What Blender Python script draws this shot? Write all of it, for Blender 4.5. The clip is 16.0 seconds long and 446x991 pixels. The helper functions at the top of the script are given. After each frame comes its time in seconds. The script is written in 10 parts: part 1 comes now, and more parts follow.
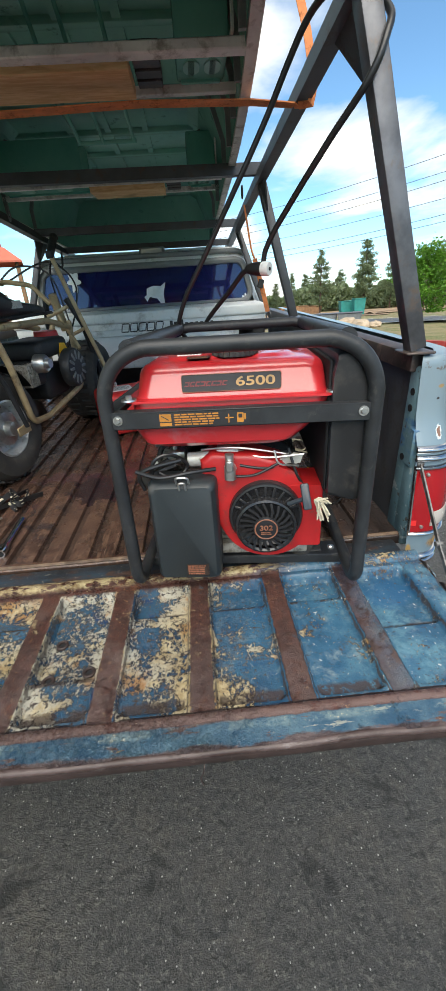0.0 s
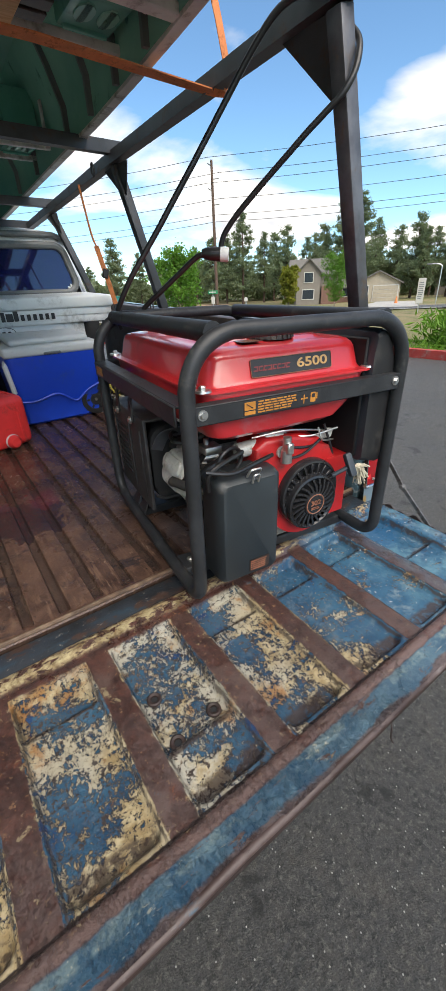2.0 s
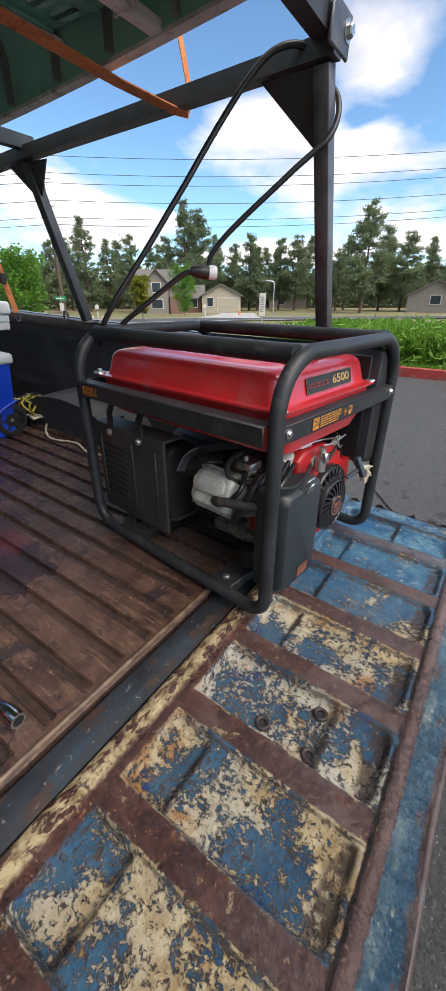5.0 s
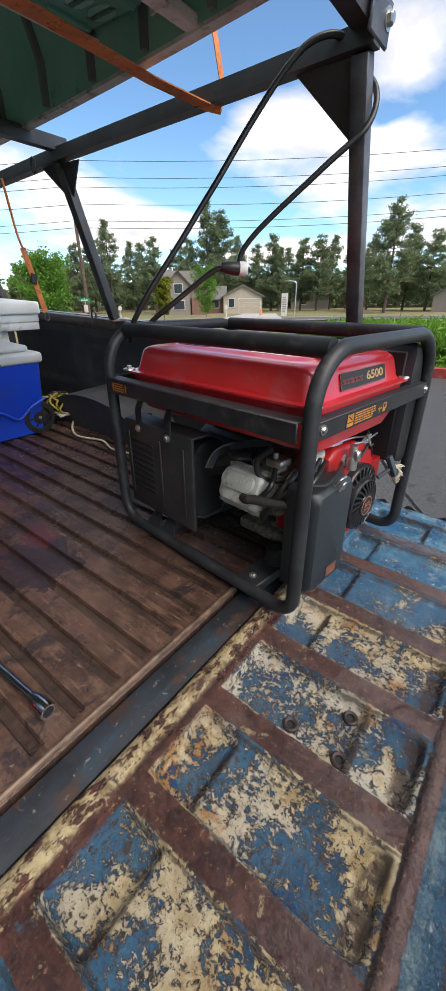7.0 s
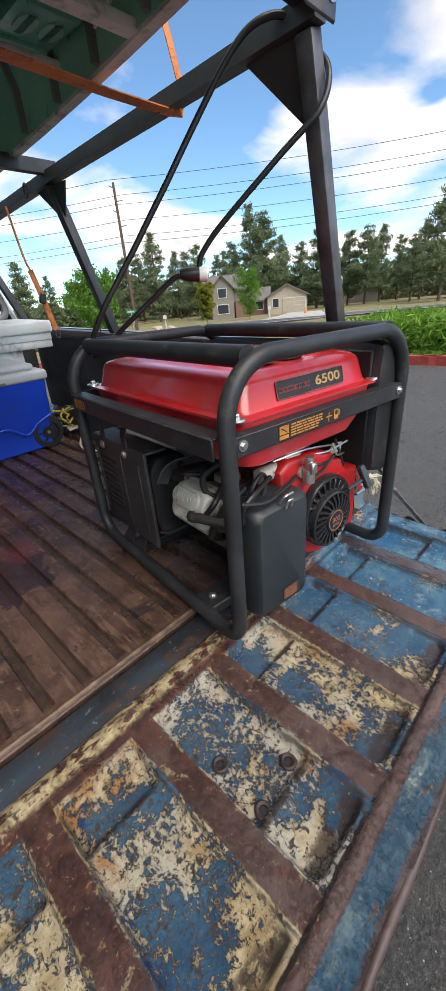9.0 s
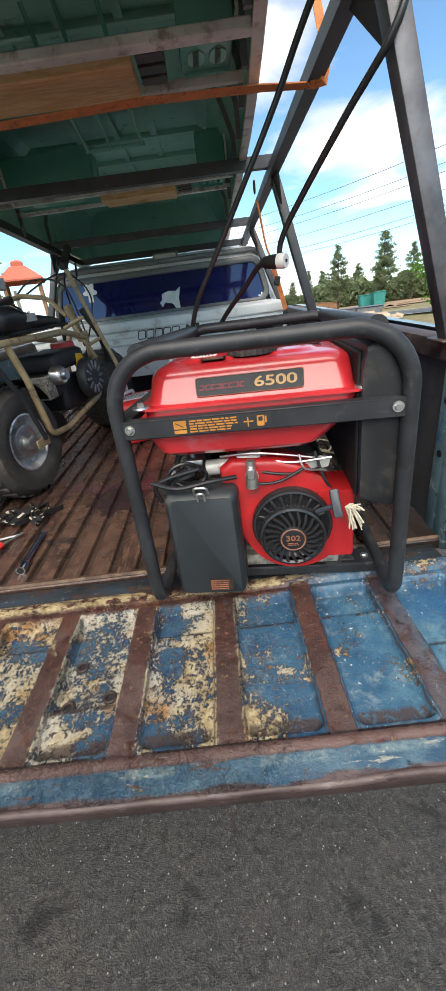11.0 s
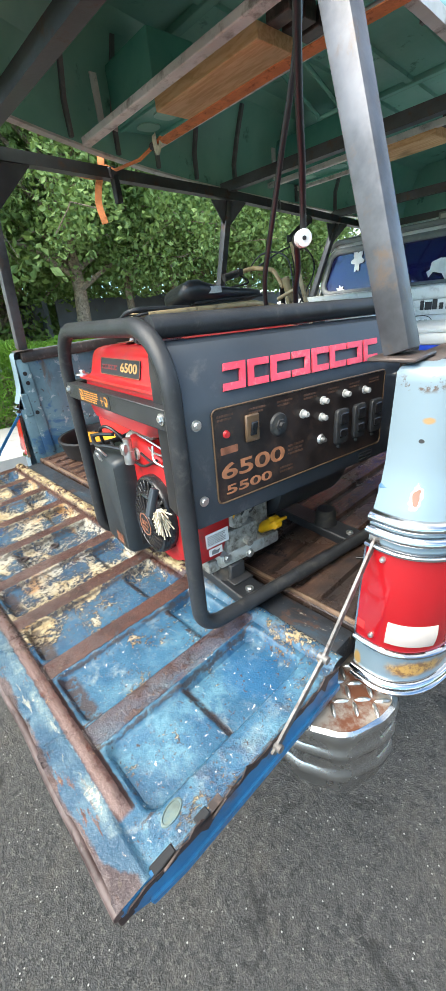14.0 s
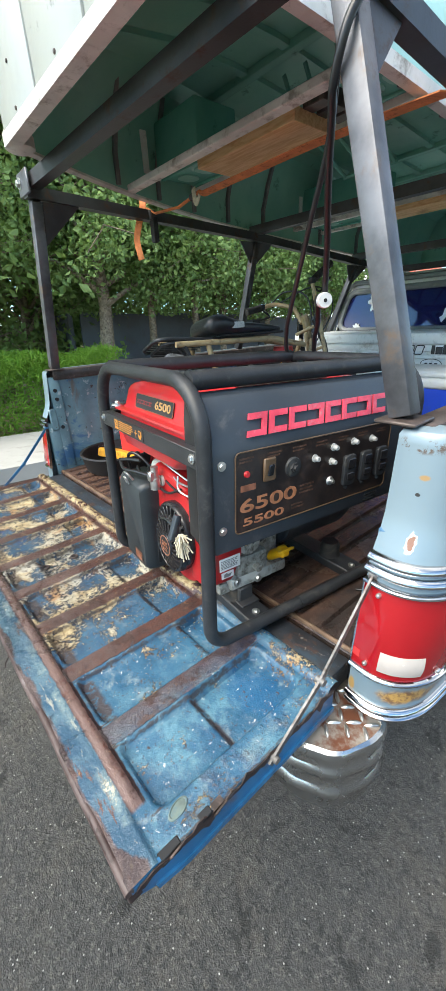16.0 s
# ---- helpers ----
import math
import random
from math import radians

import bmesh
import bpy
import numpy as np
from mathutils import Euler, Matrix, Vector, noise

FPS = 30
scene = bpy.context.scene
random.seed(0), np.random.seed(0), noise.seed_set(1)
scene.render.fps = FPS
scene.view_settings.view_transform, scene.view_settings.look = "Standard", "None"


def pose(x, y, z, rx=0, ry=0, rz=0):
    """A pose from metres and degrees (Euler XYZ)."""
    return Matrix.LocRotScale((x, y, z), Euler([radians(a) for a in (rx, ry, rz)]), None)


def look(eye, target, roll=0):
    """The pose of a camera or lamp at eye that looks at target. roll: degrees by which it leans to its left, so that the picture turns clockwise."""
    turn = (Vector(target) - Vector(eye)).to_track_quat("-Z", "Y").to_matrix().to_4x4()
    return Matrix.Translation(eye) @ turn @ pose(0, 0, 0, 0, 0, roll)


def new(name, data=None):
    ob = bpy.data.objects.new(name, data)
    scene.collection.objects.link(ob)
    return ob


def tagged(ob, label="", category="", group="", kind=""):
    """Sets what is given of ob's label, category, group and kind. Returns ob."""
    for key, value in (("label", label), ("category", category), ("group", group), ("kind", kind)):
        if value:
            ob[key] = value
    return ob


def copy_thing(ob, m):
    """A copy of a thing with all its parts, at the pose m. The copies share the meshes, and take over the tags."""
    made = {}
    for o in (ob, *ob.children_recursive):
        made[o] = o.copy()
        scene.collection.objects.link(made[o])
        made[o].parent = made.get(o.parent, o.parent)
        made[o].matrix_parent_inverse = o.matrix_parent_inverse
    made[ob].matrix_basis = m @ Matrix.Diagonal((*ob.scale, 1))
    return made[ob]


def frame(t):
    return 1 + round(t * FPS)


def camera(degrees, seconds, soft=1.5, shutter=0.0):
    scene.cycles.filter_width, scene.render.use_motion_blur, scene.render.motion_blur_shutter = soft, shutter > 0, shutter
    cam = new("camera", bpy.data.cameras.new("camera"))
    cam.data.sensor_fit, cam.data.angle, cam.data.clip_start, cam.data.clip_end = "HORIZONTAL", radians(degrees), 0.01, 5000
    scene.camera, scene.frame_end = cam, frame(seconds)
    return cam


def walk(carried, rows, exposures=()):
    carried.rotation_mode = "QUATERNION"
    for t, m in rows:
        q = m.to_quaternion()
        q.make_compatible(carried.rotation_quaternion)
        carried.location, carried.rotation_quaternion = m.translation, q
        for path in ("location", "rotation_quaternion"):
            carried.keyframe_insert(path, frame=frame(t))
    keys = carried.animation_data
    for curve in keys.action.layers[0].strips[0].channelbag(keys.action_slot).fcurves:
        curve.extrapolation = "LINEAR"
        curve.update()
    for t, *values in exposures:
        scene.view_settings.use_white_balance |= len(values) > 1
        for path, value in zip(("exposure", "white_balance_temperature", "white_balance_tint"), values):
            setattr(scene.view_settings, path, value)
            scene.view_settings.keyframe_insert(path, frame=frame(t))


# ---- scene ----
cam = camera(59.3, 16.0)
PATH = [
    (0, (0.017, -0.052, 1.321), (0.035, 1.751, 0.457), -4.0),
    (0.5, (-0.074, -0.004, 1.326), (0.219, 1.764, 0.438), 0.2),
    (1, (-0.255, 0.002, 1.326), (0.289, 1.705, 0.43), -1.1),
    (1.5, (-0.317, 0.041, 1.319), (0.273, 1.704, 0.377), -0.4),
    (2, (-0.472, 0.133, 1.32), (0.488, 1.625, 0.396), -2.6),
    (2.5, (-0.562, 0.23, 1.329), (0.486, 1.637, 0.37), -1.2),
    (3, (-0.63, 0.314, 1.324), (0.635, 1.52, 0.351), -1.8),
    (3.5, (-0.714, 0.383, 1.34), (0.703, 1.421, 0.384), 0.0),
    (3.7, (-0.736, 0.396, 1.348), (0.71, 1.428, 0.43), 1.0),
    (5.8, (-0.725, 0.375, 1.348), (0.707, 1.452, 0.461), -1.1),
    (6, (-0.726, 0.374, 1.352), (0.71, 1.461, 0.483), -1.0),
    (6.5, (-0.733, 0.384, 1.349), (0.666, 1.5, 0.457), -0.7),
    (7, (-0.739, 0.404, 1.338), (0.641, 1.537, 0.436), -0.7),
    (7.5, (-0.738, 0.415, 1.337), (0.618, 1.57, 0.426), -1.1),
    (8, (-0.726, 0.407, 1.344), (0.636, 1.563, 0.443), -2.1),
    (8.5, (-0.674, 0.365, 1.34), (0.655, 1.55, 0.429), -4.7),
    (9, (-0.562, 0.285, 1.337), (0.655, 1.605, 0.456), -5.3),
    (9.2, (-0.513, 0.249, 1.331), (0.626, 1.629, 0.439), -5.9),
    (11.3, (0.127, -0.003, 1.299), (-0.148, 1.803, 0.484), -6.2),
    (11.5, (0.197, 0.005, 1.292), (-0.17, 1.803, 0.497), -4.9),
    (12, (0.351, 0.056, 1.302), (-0.279, 1.767, 0.48), -2.8),
    (12.5, (0.515, 0.073, 1.305), (-0.469, 1.619, 0.503), -2.5),
    (13, (0.685, 0.107, 1.284), (-0.453, 1.53, 0.459), -5.0),
    (13.5, (0.71, 0.231, 1.259), (-0.537, 1.571, 0.454), -4.4),
    (14, (0.765, 0.329, 1.269), (-0.635, 1.492, 0.441), -4.6),
    (14.5, (0.858, 0.391, 1.289), (-0.636, 1.421, 0.447), -2.3),
    (15, (0.85, 0.377, 1.305), (-0.629, 1.455, 0.497), -1.7),
    (15.5, (0.822, 0.326, 1.326), (-0.611, 1.499, 0.57), -1.2),
    (16, (0.799, 0.273, 1.329), (-0.641, 1.439, 0.576), -0.9),
]
EXPOSURES = [(0.0, 1.21, 6900, 7), (1.0, 1.19, 6900, 8), (2.0, 1.14, 6950, 11), (3.0, 1.18, 6900, 11), (3.5, 1.11, 6800, 14), (7.0, 1.07, 6850, 14), (9.0, 1.10, 6900, 14), (11.5, 1.34, 7100, 9), (12.5, 1.56, 6850, 5), (13.0, 1.88, 6850, 6), (13.5, 1.96, 6850, 7), (14.0, 2.27, 6850, 7), (14.5, 2.30, 6850, 7), (15.5, 2.10, 6800, 7), (16.0, 1.91, 6800, 7)]
walk(cam, [(t, look(eye, target, roll)) for t, eye, target, roll in PATH], EXPOSURES)
# ---- light ----
world = bpy.data.worlds.new("sky")
scene.world = world
world.use_nodes = True
wn, wl = world.node_tree.nodes, world.node_tree.links
wn.clear()
SUN_EL, SUN_AZ = 50.0, 186.0    # degrees; azimuth clockwise from ahead of the truck
sky = wn.new("ShaderNodeTexSky")
sky.sky_type = "NISHITA"
sky.sun_disc = False
sky.sun_elevation = radians(SUN_EL)
sky.sun_rotation = radians(SUN_AZ)
sky.altitude = 2000
sky.dust_density = 0.1
sky.ozone_density = 1.2
wc = wn.new("ShaderNodeTexCoord")
wsep = wn.new("ShaderNodeSeparateXYZ")
wl.new(wc.outputs["Generated"], wsep.inputs[0])


def wmath(op, a, b=None, clamp=False):
    n = wn.new("ShaderNodeMath")
    n.operation = op
    n.use_clamp = clamp
    for k, v in enumerate((a, b)):
        if v is None:
            continue
        if isinstance(v, (int, float)):
            n.inputs[k].default_value = v
        else:
            wl.new(v, n.inputs[k])
    return n.outputs[0]


# cloud layer seen in perspective: direction projected on a high plane
wz = wmath("MAXIMUM", wsep.outputs[2], 0.0)
wd = wmath("ADD", wz, 0.16)
wcomb = wn.new("ShaderNodeCombineXYZ")
wcx, wcy = wmath("DIVIDE", wsep.outputs[0], wd), wmath("DIVIDE", wsep.outputs[1], wd)
wl.new(wcx, wcomb.inputs[0])
wl.new(wcy, wcomb.inputs[1])
wcomb.inputs[2].default_value = 3.7
cloud = wn.new("ShaderNodeTexNoise")
cloud.inputs["Scale"].default_value = 0.95
cloud.inputs["Detail"].default_value = 7.0
cloud.inputs["Roughness"].default_value = 0.52
cloud.inputs["Distortion"].default_value = 0.25
wl.new(wcomb.outputs[0], cloud.inputs["Vector"])
cr = wn.new("ShaderNodeValToRGB")
cr.color_ramp.elements[0].position = 0.49
cr.color_ramp.elements[1].position = 0.62


def bank(px, py, width, amount):
    """a soft swelling or clearing of the cloud layer round one place on it"""
    dx = wmath("DIVIDE", wmath("SUBTRACT", wcx, px), width)
    dy = wmath("DIVIDE", wmath("SUBTRACT", wcy, py), width)
    q = wmath("ADD", wmath("MULTIPLY", dx, dx), wmath("MULTIPLY", dy, dy))
    return wmath("MULTIPLY", wmath("POWER", 2.718, wmath("MULTIPLY", q, -1.0)), amount)


cover = cloud.outputs["Fac"]
for px, py, width, amount in ((1.80, 1.17, 0.24, 0.17), (1.66, 0.64, 0.27, 0.17), (2.02, 0.80, 0.10, -0.14), (1.40, 1.22, 0.22, -0.16), (1.50, 1.60, 0.20, -0.13), (0.74, 1.58, 0.32, -0.12), (1.30, 1.75, 0.2, -0.1), (0.6, 2.2, 0.3, 0.12), (1.7, 2.3, 0.3, 0.1), (2.4, 0.85, 0.25, 0.1), (-0.02, 1.7, 0.2, 0.12), (-0.04, 2.0, 0.12, -0.1)):
    cover = wmath("ADD", cover, bank(px, py, width, amount))
wl.new(cover, cr.inputs[0])
shade = wn.new("ShaderNodeTexNoise")
shade.inputs["Scale"].default_value = 1.9
shade.inputs["Detail"].default_value = 6.0
wl.new(wcomb.outputs[0], shade.inputs["Vector"])
crs = wn.new("ShaderNodeValToRGB")
crs.color_ramp.elements[0].position = 0.3
crs.color_ramp.elements[0].color = (2.9, 3.1, 3.5, 1)
crs.color_ramp.elements[1].position = 0.62
crs.color_ramp.elements[1].color = (4.9, 4.9, 4.85, 1)
wl.new(shade.outputs["Fac"], crs.inputs[0])
wmix = wn.new("ShaderNodeMix")
wmix.data_type = "RGBA"
wl.new(cr.outputs[0], wmix.inputs["Factor"])
deep = wn.new("ShaderNodeMix")    # thin high air: the clear blue is a deep one
deep.data_type, deep.blend_type = "RGBA", "MULTIPLY"
deep.inputs["Factor"].default_value = 1.0
deep.inputs["B"].default_value = (0.60, 0.80, 0.86, 1)
wl.new(sky.outputs[0], deep.inputs["A"])
wl.new(deep.outputs["Result"], wmix.inputs["A"])
wl.new(crs.outputs[0], wmix.inputs["B"])
wbg = wn.new("ShaderNodeBackground")
wbg.inputs["Strength"].default_value = 0.13
wl.new(wmix.outputs["Result"], wbg.inputs["Color"])
wout = wn.new("ShaderNodeOutputWorld")
wl.new(wbg.outputs[0], wout.inputs["Surface"])

sun = new("sun", bpy.data.lights.new("sun", "SUN"))
sun.data.energy = 2.15
sun.data.angle = radians(58)
sun.data.color = (1.0, 0.95, 0.88)
az, el = radians(SUN_AZ), radians(SUN_EL)
sun.matrix_world = look((0, 0, 20), Vector((0, 0, 20)) - Vector((math.sin(az) * math.cos(el), math.cos(az) * math.cos(el), math.sin(el))))


# ---- mesh helpers ----
def empty(name, m=None):
    ob = new(name)
    ob.empty_display_size = 0.1
    if m is not None:
        ob.matrix_world = m
    return ob


def part(name, bm, material, parent=None, label="", smooth=True, angle=40):
    me = bpy.data.meshes.new(name)
    bm.normal_update()
    if smooth:
        lim = radians(angle)
        for f in bm.faces:
            f.smooth = True
        for e in bm.edges:
            if len(e.link_faces) == 2 and e.calc_face_angle(0) > lim:
                e.smooth = False
    bm.to_mesh(me)
    bm.free()
    mats = material if isinstance(material, (list, tuple)) else [material]
    for mm in mats:
        me.materials.append(mm)
    ob = new(name, me)
    if parent is not None:
        ob.parent = parent
    if label:
        ob["label"] = label
    return ob


def share(name, ob, parent, m):
    """another piece on the same mesh"""
    o = new(name, ob.data)
    o.parent = parent
    o.matrix_local = m
    return o


def box(bm, x0, x1, y0, y1, z0, z1, bevel=0.0, seg=1, m=None, mi=0):
    vs = [bm.verts.new(p) for p in ((x0, y0, z0), (x1, y0, z0), (x1, y1, z0), (x0, y1, z0), (x0, y0, z1), (x1, y0, z1), (x1, y1, z1), (x0, y1, z1))]
    fs = [bm.faces.new([vs[i] for i in q]) for q in ((3, 2, 1, 0), (4, 5, 6, 7), (0, 1, 5, 4), (1, 2, 6, 5), (2, 3, 7, 6), (3, 0, 4, 7))]
    for f in fs:
        f.material_index = mi
    if m is not None:
        for v in vs:
            v.co = m @ v.co
    if bevel > 0:
        es = list({e for f in fs for e in f.edges})
        r = bmesh.ops.bevel(bm, geom=es, offset=bevel, segments=seg, profile=0.5, affect="EDGES", clamp_overlap=True)
        for f in r["faces"]:
            f.material_index = mi
    return fs


def fillet(pts, r, n=6, closed=False):
    """round the corners of a polyline"""
    P = [Vector(p) for p in pts]
    out = []
    N = len(P)
    for i, p in enumerate(P):
        if not closed and i in (0, N - 1):
            out.append(p)
            continue
        rr = r[i] if isinstance(r, (list, tuple)) else r
        a, b = (P[i - 1] - p), (P[(i + 1) % N] - p)
        la, lb = a.length, b.length
        if rr <= 0 or la < 1e-6 or lb < 1e-6:
            out.append(p)
            continue
        a.normalize(), b.normalize()
        ang = a.angle(b)
        if ang > math.pi - 0.02:
            out.append(p)
            continue
        d = min(rr / math.tan(ang / 2), la * 0.49, lb * 0.49)
        s, e = p + a * d, p + b * d
        for k in range(n + 1):
            t = k / n
            out.append((1 - t) ** 2 * s + 2 * t * (1 - t) * (p * 0.72 + (s + e) * 0.14) + t ** 2 * e)
    return out


def smooth_path(pts, n=8):
    """Catmull-Rom through points"""
    P = [Vector(p) for p in pts]
    P = [2 * P[0] - P[1]] + P + [2 * P[-1] - P[-2]]
    out = []
    for i in range(1, len(P) - 2):
        for k in range(n):
            t = k / n
            a, b, c, d = P[i - 1], P[i], P[i + 1], P[i + 2]
            out.append(0.5 * (2 * b + (c - a) * t + (2 * a - 5 * b + 4 * c - d) * t * t + (3 * b - a - 3 * c + d) * t ** 3))
    out.append(P[-2])
    return out


def tube(bm, pts, r, seg=12, closed=False, caps=True, flat=None, mi=0, up=None):
    """sweep a circle (or, with flat=(w, h), a rectangle) along points"""
    P = [Vector(p) for p in pts]
    N = len(P)
    rings = []
    prev = None
    for i, p in enumerate(P):
        if closed:
            t = P[(i + 1) % N] - P[i - 1]
        else:
            t = P[min(i + 1, N - 1)] - P[max(i - 1, 0)]
        if t.length < 1e-9:
            t = Vector((0, 0, 1))
        t.normalize()
        if prev is None:
            ref = Vector(up) if up is not None else (Vector((0, 0, 1)) if abs(t.z) < 0.9 else Vector((0, 1, 0)))
            u = ref.cross(t)
            u.normalize()
        else:
            u = prev - t * prev.dot(t)
            u.normalize()
        prev = u
        v = t.cross(u)
        ring = []
        if flat:
            w, h = flat[0] / 2, flat[1] / 2
            for a, b in ((w, h), (-w, h), (-w, -h), (w, -h)):
                ring.append(bm.verts.new(p + u * a + v * b))
        else:
            rr = r[i] if isinstance(r, (list, tuple)) else r
            for k in range(seg):
                a = 2 * math.pi * k / seg
                ring.append(bm.verts.new(p + (u * math.cos(a) + v * math.sin(a)) * rr))
        rings.append(ring)
    m = len(rings[0])
    for i in range(N if closed else N - 1):
        A, B = rings[i], rings[(i + 1) % N]
        for k in range(m):
            f = bm.faces.new((A[k], A[(k + 1) % m], B[(k + 1) % m], B[k]))
            f.material_index = mi
    if caps and not closed:
        bm.faces.new(rings[0][::-1]).material_index = mi
        bm.faces.new(rings[-1]).material_index = mi


def cyl(bm, a, b, r, seg=16, r2=None, mi=0):
    tube(bm, [a, b], [r, r if r2 is None else r2], seg, mi=mi)


def lathe(bm, prof, seg=24, m=None, mi=0, cap=False):
    """profile of (radius, height) turned about z"""
    m = m or Matrix()
    rings = []
    for r, z in prof:
        if r < 1e-5:
            rings.append([bm.verts.new(m @ Vector((0, 0, z)))])
        else:
            rings.append([bm.verts.new(m @ Vector((r * math.cos(2 * math.pi * k / seg), r * math.sin(2 * math.pi * k / seg), z))) for k in range(seg)])
    for A, B in zip(rings, rings[1:]):
        for k in range(seg):
            k2 = (k + 1) % seg
            if len(A) == 1 and len(B) == 1:
                continue
            if len(A) == 1:
                f = bm.faces.new((A[0], B[k2], B[k]))
            elif len(B) == 1:
                f = bm.faces.new((A[k], A[k2], B[0]))
            else:
                f = bm.faces.new((A[k], A[k2], B[k2], B[k]))
            f.material_index = mi


def prism(bm, poly, d, m=None, mi=0, bevel=0.0, seg=1):
    """polygon in its own xy plane, extruded by d along z"""
    m = m or Matrix()
    A = [bm.verts.new(m @ Vector((x, y, 0))) for x, y in poly]
    B = [bm.verts.new(m @ Vector((x, y, d))) for x, y in poly]
    n = len(poly)
    fs = [bm.faces.new(A[::-1]), bm.faces.new(B)]
    for k in range(n):
        fs.append(bm.faces.new((A[k], A[(k + 1) % n], B[(k + 1) % n], B[k])))
    for f in fs:
        f.material_index = mi
    if bevel:
        es = list(fs[1].edges) + list(fs[0].edges)
        bmesh.ops.bevel(bm, geom=es, offset=bevel, segments=seg, profile=0.5, affect="EDGES", clamp_overlap=True)
    return fs


def rrect(w, h, r, n=4, cx=0.0, cy=0.0):
    out = []
    for sx, sy, a0 in ((1, 1, 0), (-1, 1, 90), (-1, -1, 180), (1, -1, 270)):
        for k in range(n + 1):
            a = radians(a0 + 90 * k / n)
            out.append((cx + sx * (w / 2 - r) + r * math.cos(a), cy + sy * (h / 2 - r) + r * math.sin(a)))
    return out


def axes(o, x, y, z):
    """matrix from an origin and three directions"""
    x, y, z = Vector(x).normalized(), Vector(y).normalized(), Vector(z).normalized()
    m = Matrix((x, y, z)).transposed().to_4x4()
    m.translation = Vector(o)
    return m


def fix(bm):
    bmesh.ops.recalc_face_normals(bm, faces=bm.faces[:])
    return bm


def B():
    return bmesh.new()
# ---- materials ----
class Nodes:
    def __init__(self, name):
        self.mat = bpy.data.materials.new(name)
        self.mat.use_nodes = True
        self.t = self.mat.node_tree
        self.n, self.l = self.t.nodes, self.t.links
        self.b = self.n["Principled BSDF"]
        tc = self.n.new("ShaderNodeTexCoord")
        self.co = tc.outputs["Object"]

    def put(self, v, sock):
        if isinstance(v, (int, float)):
            sock.default_value = v
        elif isinstance(v, (tuple, list)):
            sock.default_value = (*v, 1) if len(v) == 3 and sock.type == "RGBA" else v
        else:
            self.l.new(v, sock)

    def noise(self, scale, detail=4, rough=0.55, dist=0.0, co=None, out="Fac"):
        n = self.n.new("ShaderNodeTexNoise")
        n.inputs["Scale"].default_value = scale
        n.inputs["Detail"].default_value = detail
        n.inputs["Roughness"].default_value = rough
        n.inputs["Distortion"].default_value = dist
        self.l.new(co or self.co, n.inputs["Vector"])
        return n.outputs[out]

    def voronoi(self, scale, co=None, out="Distance", feature="F1"):
        n = self.n.new("ShaderNodeTexVoronoi")
        n.feature = feature
        n.inputs["Scale"].default_value = scale
        self.l.new(co or self.co, n.inputs["Vector"])
        return n.outputs[out]

    def stretch(self, sx, sy, sz, loc=(0, 0, 0)):
        n = self.n.new("ShaderNodeMapping")
        n.inputs["Scale"].default_value = (sx, sy, sz)
        n.inputs["Location"].default_value = loc
        self.l.new(self.co, n.inputs["Vector"])
        return n.outputs[0]

    def m(self, op, a, b=0.0, clamp=False):
        n = self.n.new("ShaderNodeMath")
        n.operation = op
        n.use_clamp = clamp
        self.put(a, n.inputs[0])
        self.put(b, n.inputs[1])
        return n.outputs[0]

    def step(self, v, a, b):
        n = self.n.new("ShaderNodeMapRange")
        n.interpolation_type = "SMOOTHSTEP"
        self.put(v, n.inputs["Value"])
        n.inputs["From Min"].default_value = a
        n.inputs["From Max"].default_value = b
        return n.outputs["Result"]

    def mix(self, f, a, b, blend="MIX"):
        n = self.n.new("ShaderNodeMix")
        n.data_type = "RGBA"
        n.blend_type = blend
        self.put(f, n.inputs["Factor"])
        self.put(a, n.inputs["A"])
        self.put(b, n.inputs["B"])
        return n.outputs["Result"]

    def xyz(self):
        n = self.n.new("ShaderNodeSeparateXYZ")
        self.l.new(self.co, n.inputs[0])
        return n.outputs

    def random(self):
        return self.n.new("ShaderNodeObjectInfo").outputs["Random"]

    def island(self):
        return self.n.new("ShaderNodeNewGeometry").outputs["Random Per Island"]

    def bump(self, h, strength=0.3, dist=0.002):
        n = self.n.new("ShaderNodeBump")
        n.inputs["Strength"].default_value = strength
        n.inputs["Distance"].default_value = dist
        self.l.new(h, n.inputs["Height"])
        self.l.new(n.outputs[0], self.b.inputs["Normal"])
        return self

    def done(self, color=None, rough=None, metal=None, **kw):
        if color is not None:
            self.put(color, self.b.inputs["Base Color"])
        if rough is not None:
            self.put(rough, self.b.inputs["Roughness"])
        if metal is not None:
            self.put(metal, self.b.inputs["Metallic"])
        for k, v in kw.items():
            self.put(v, self.b.inputs[k.replace("_", " ")])
        return self.mat


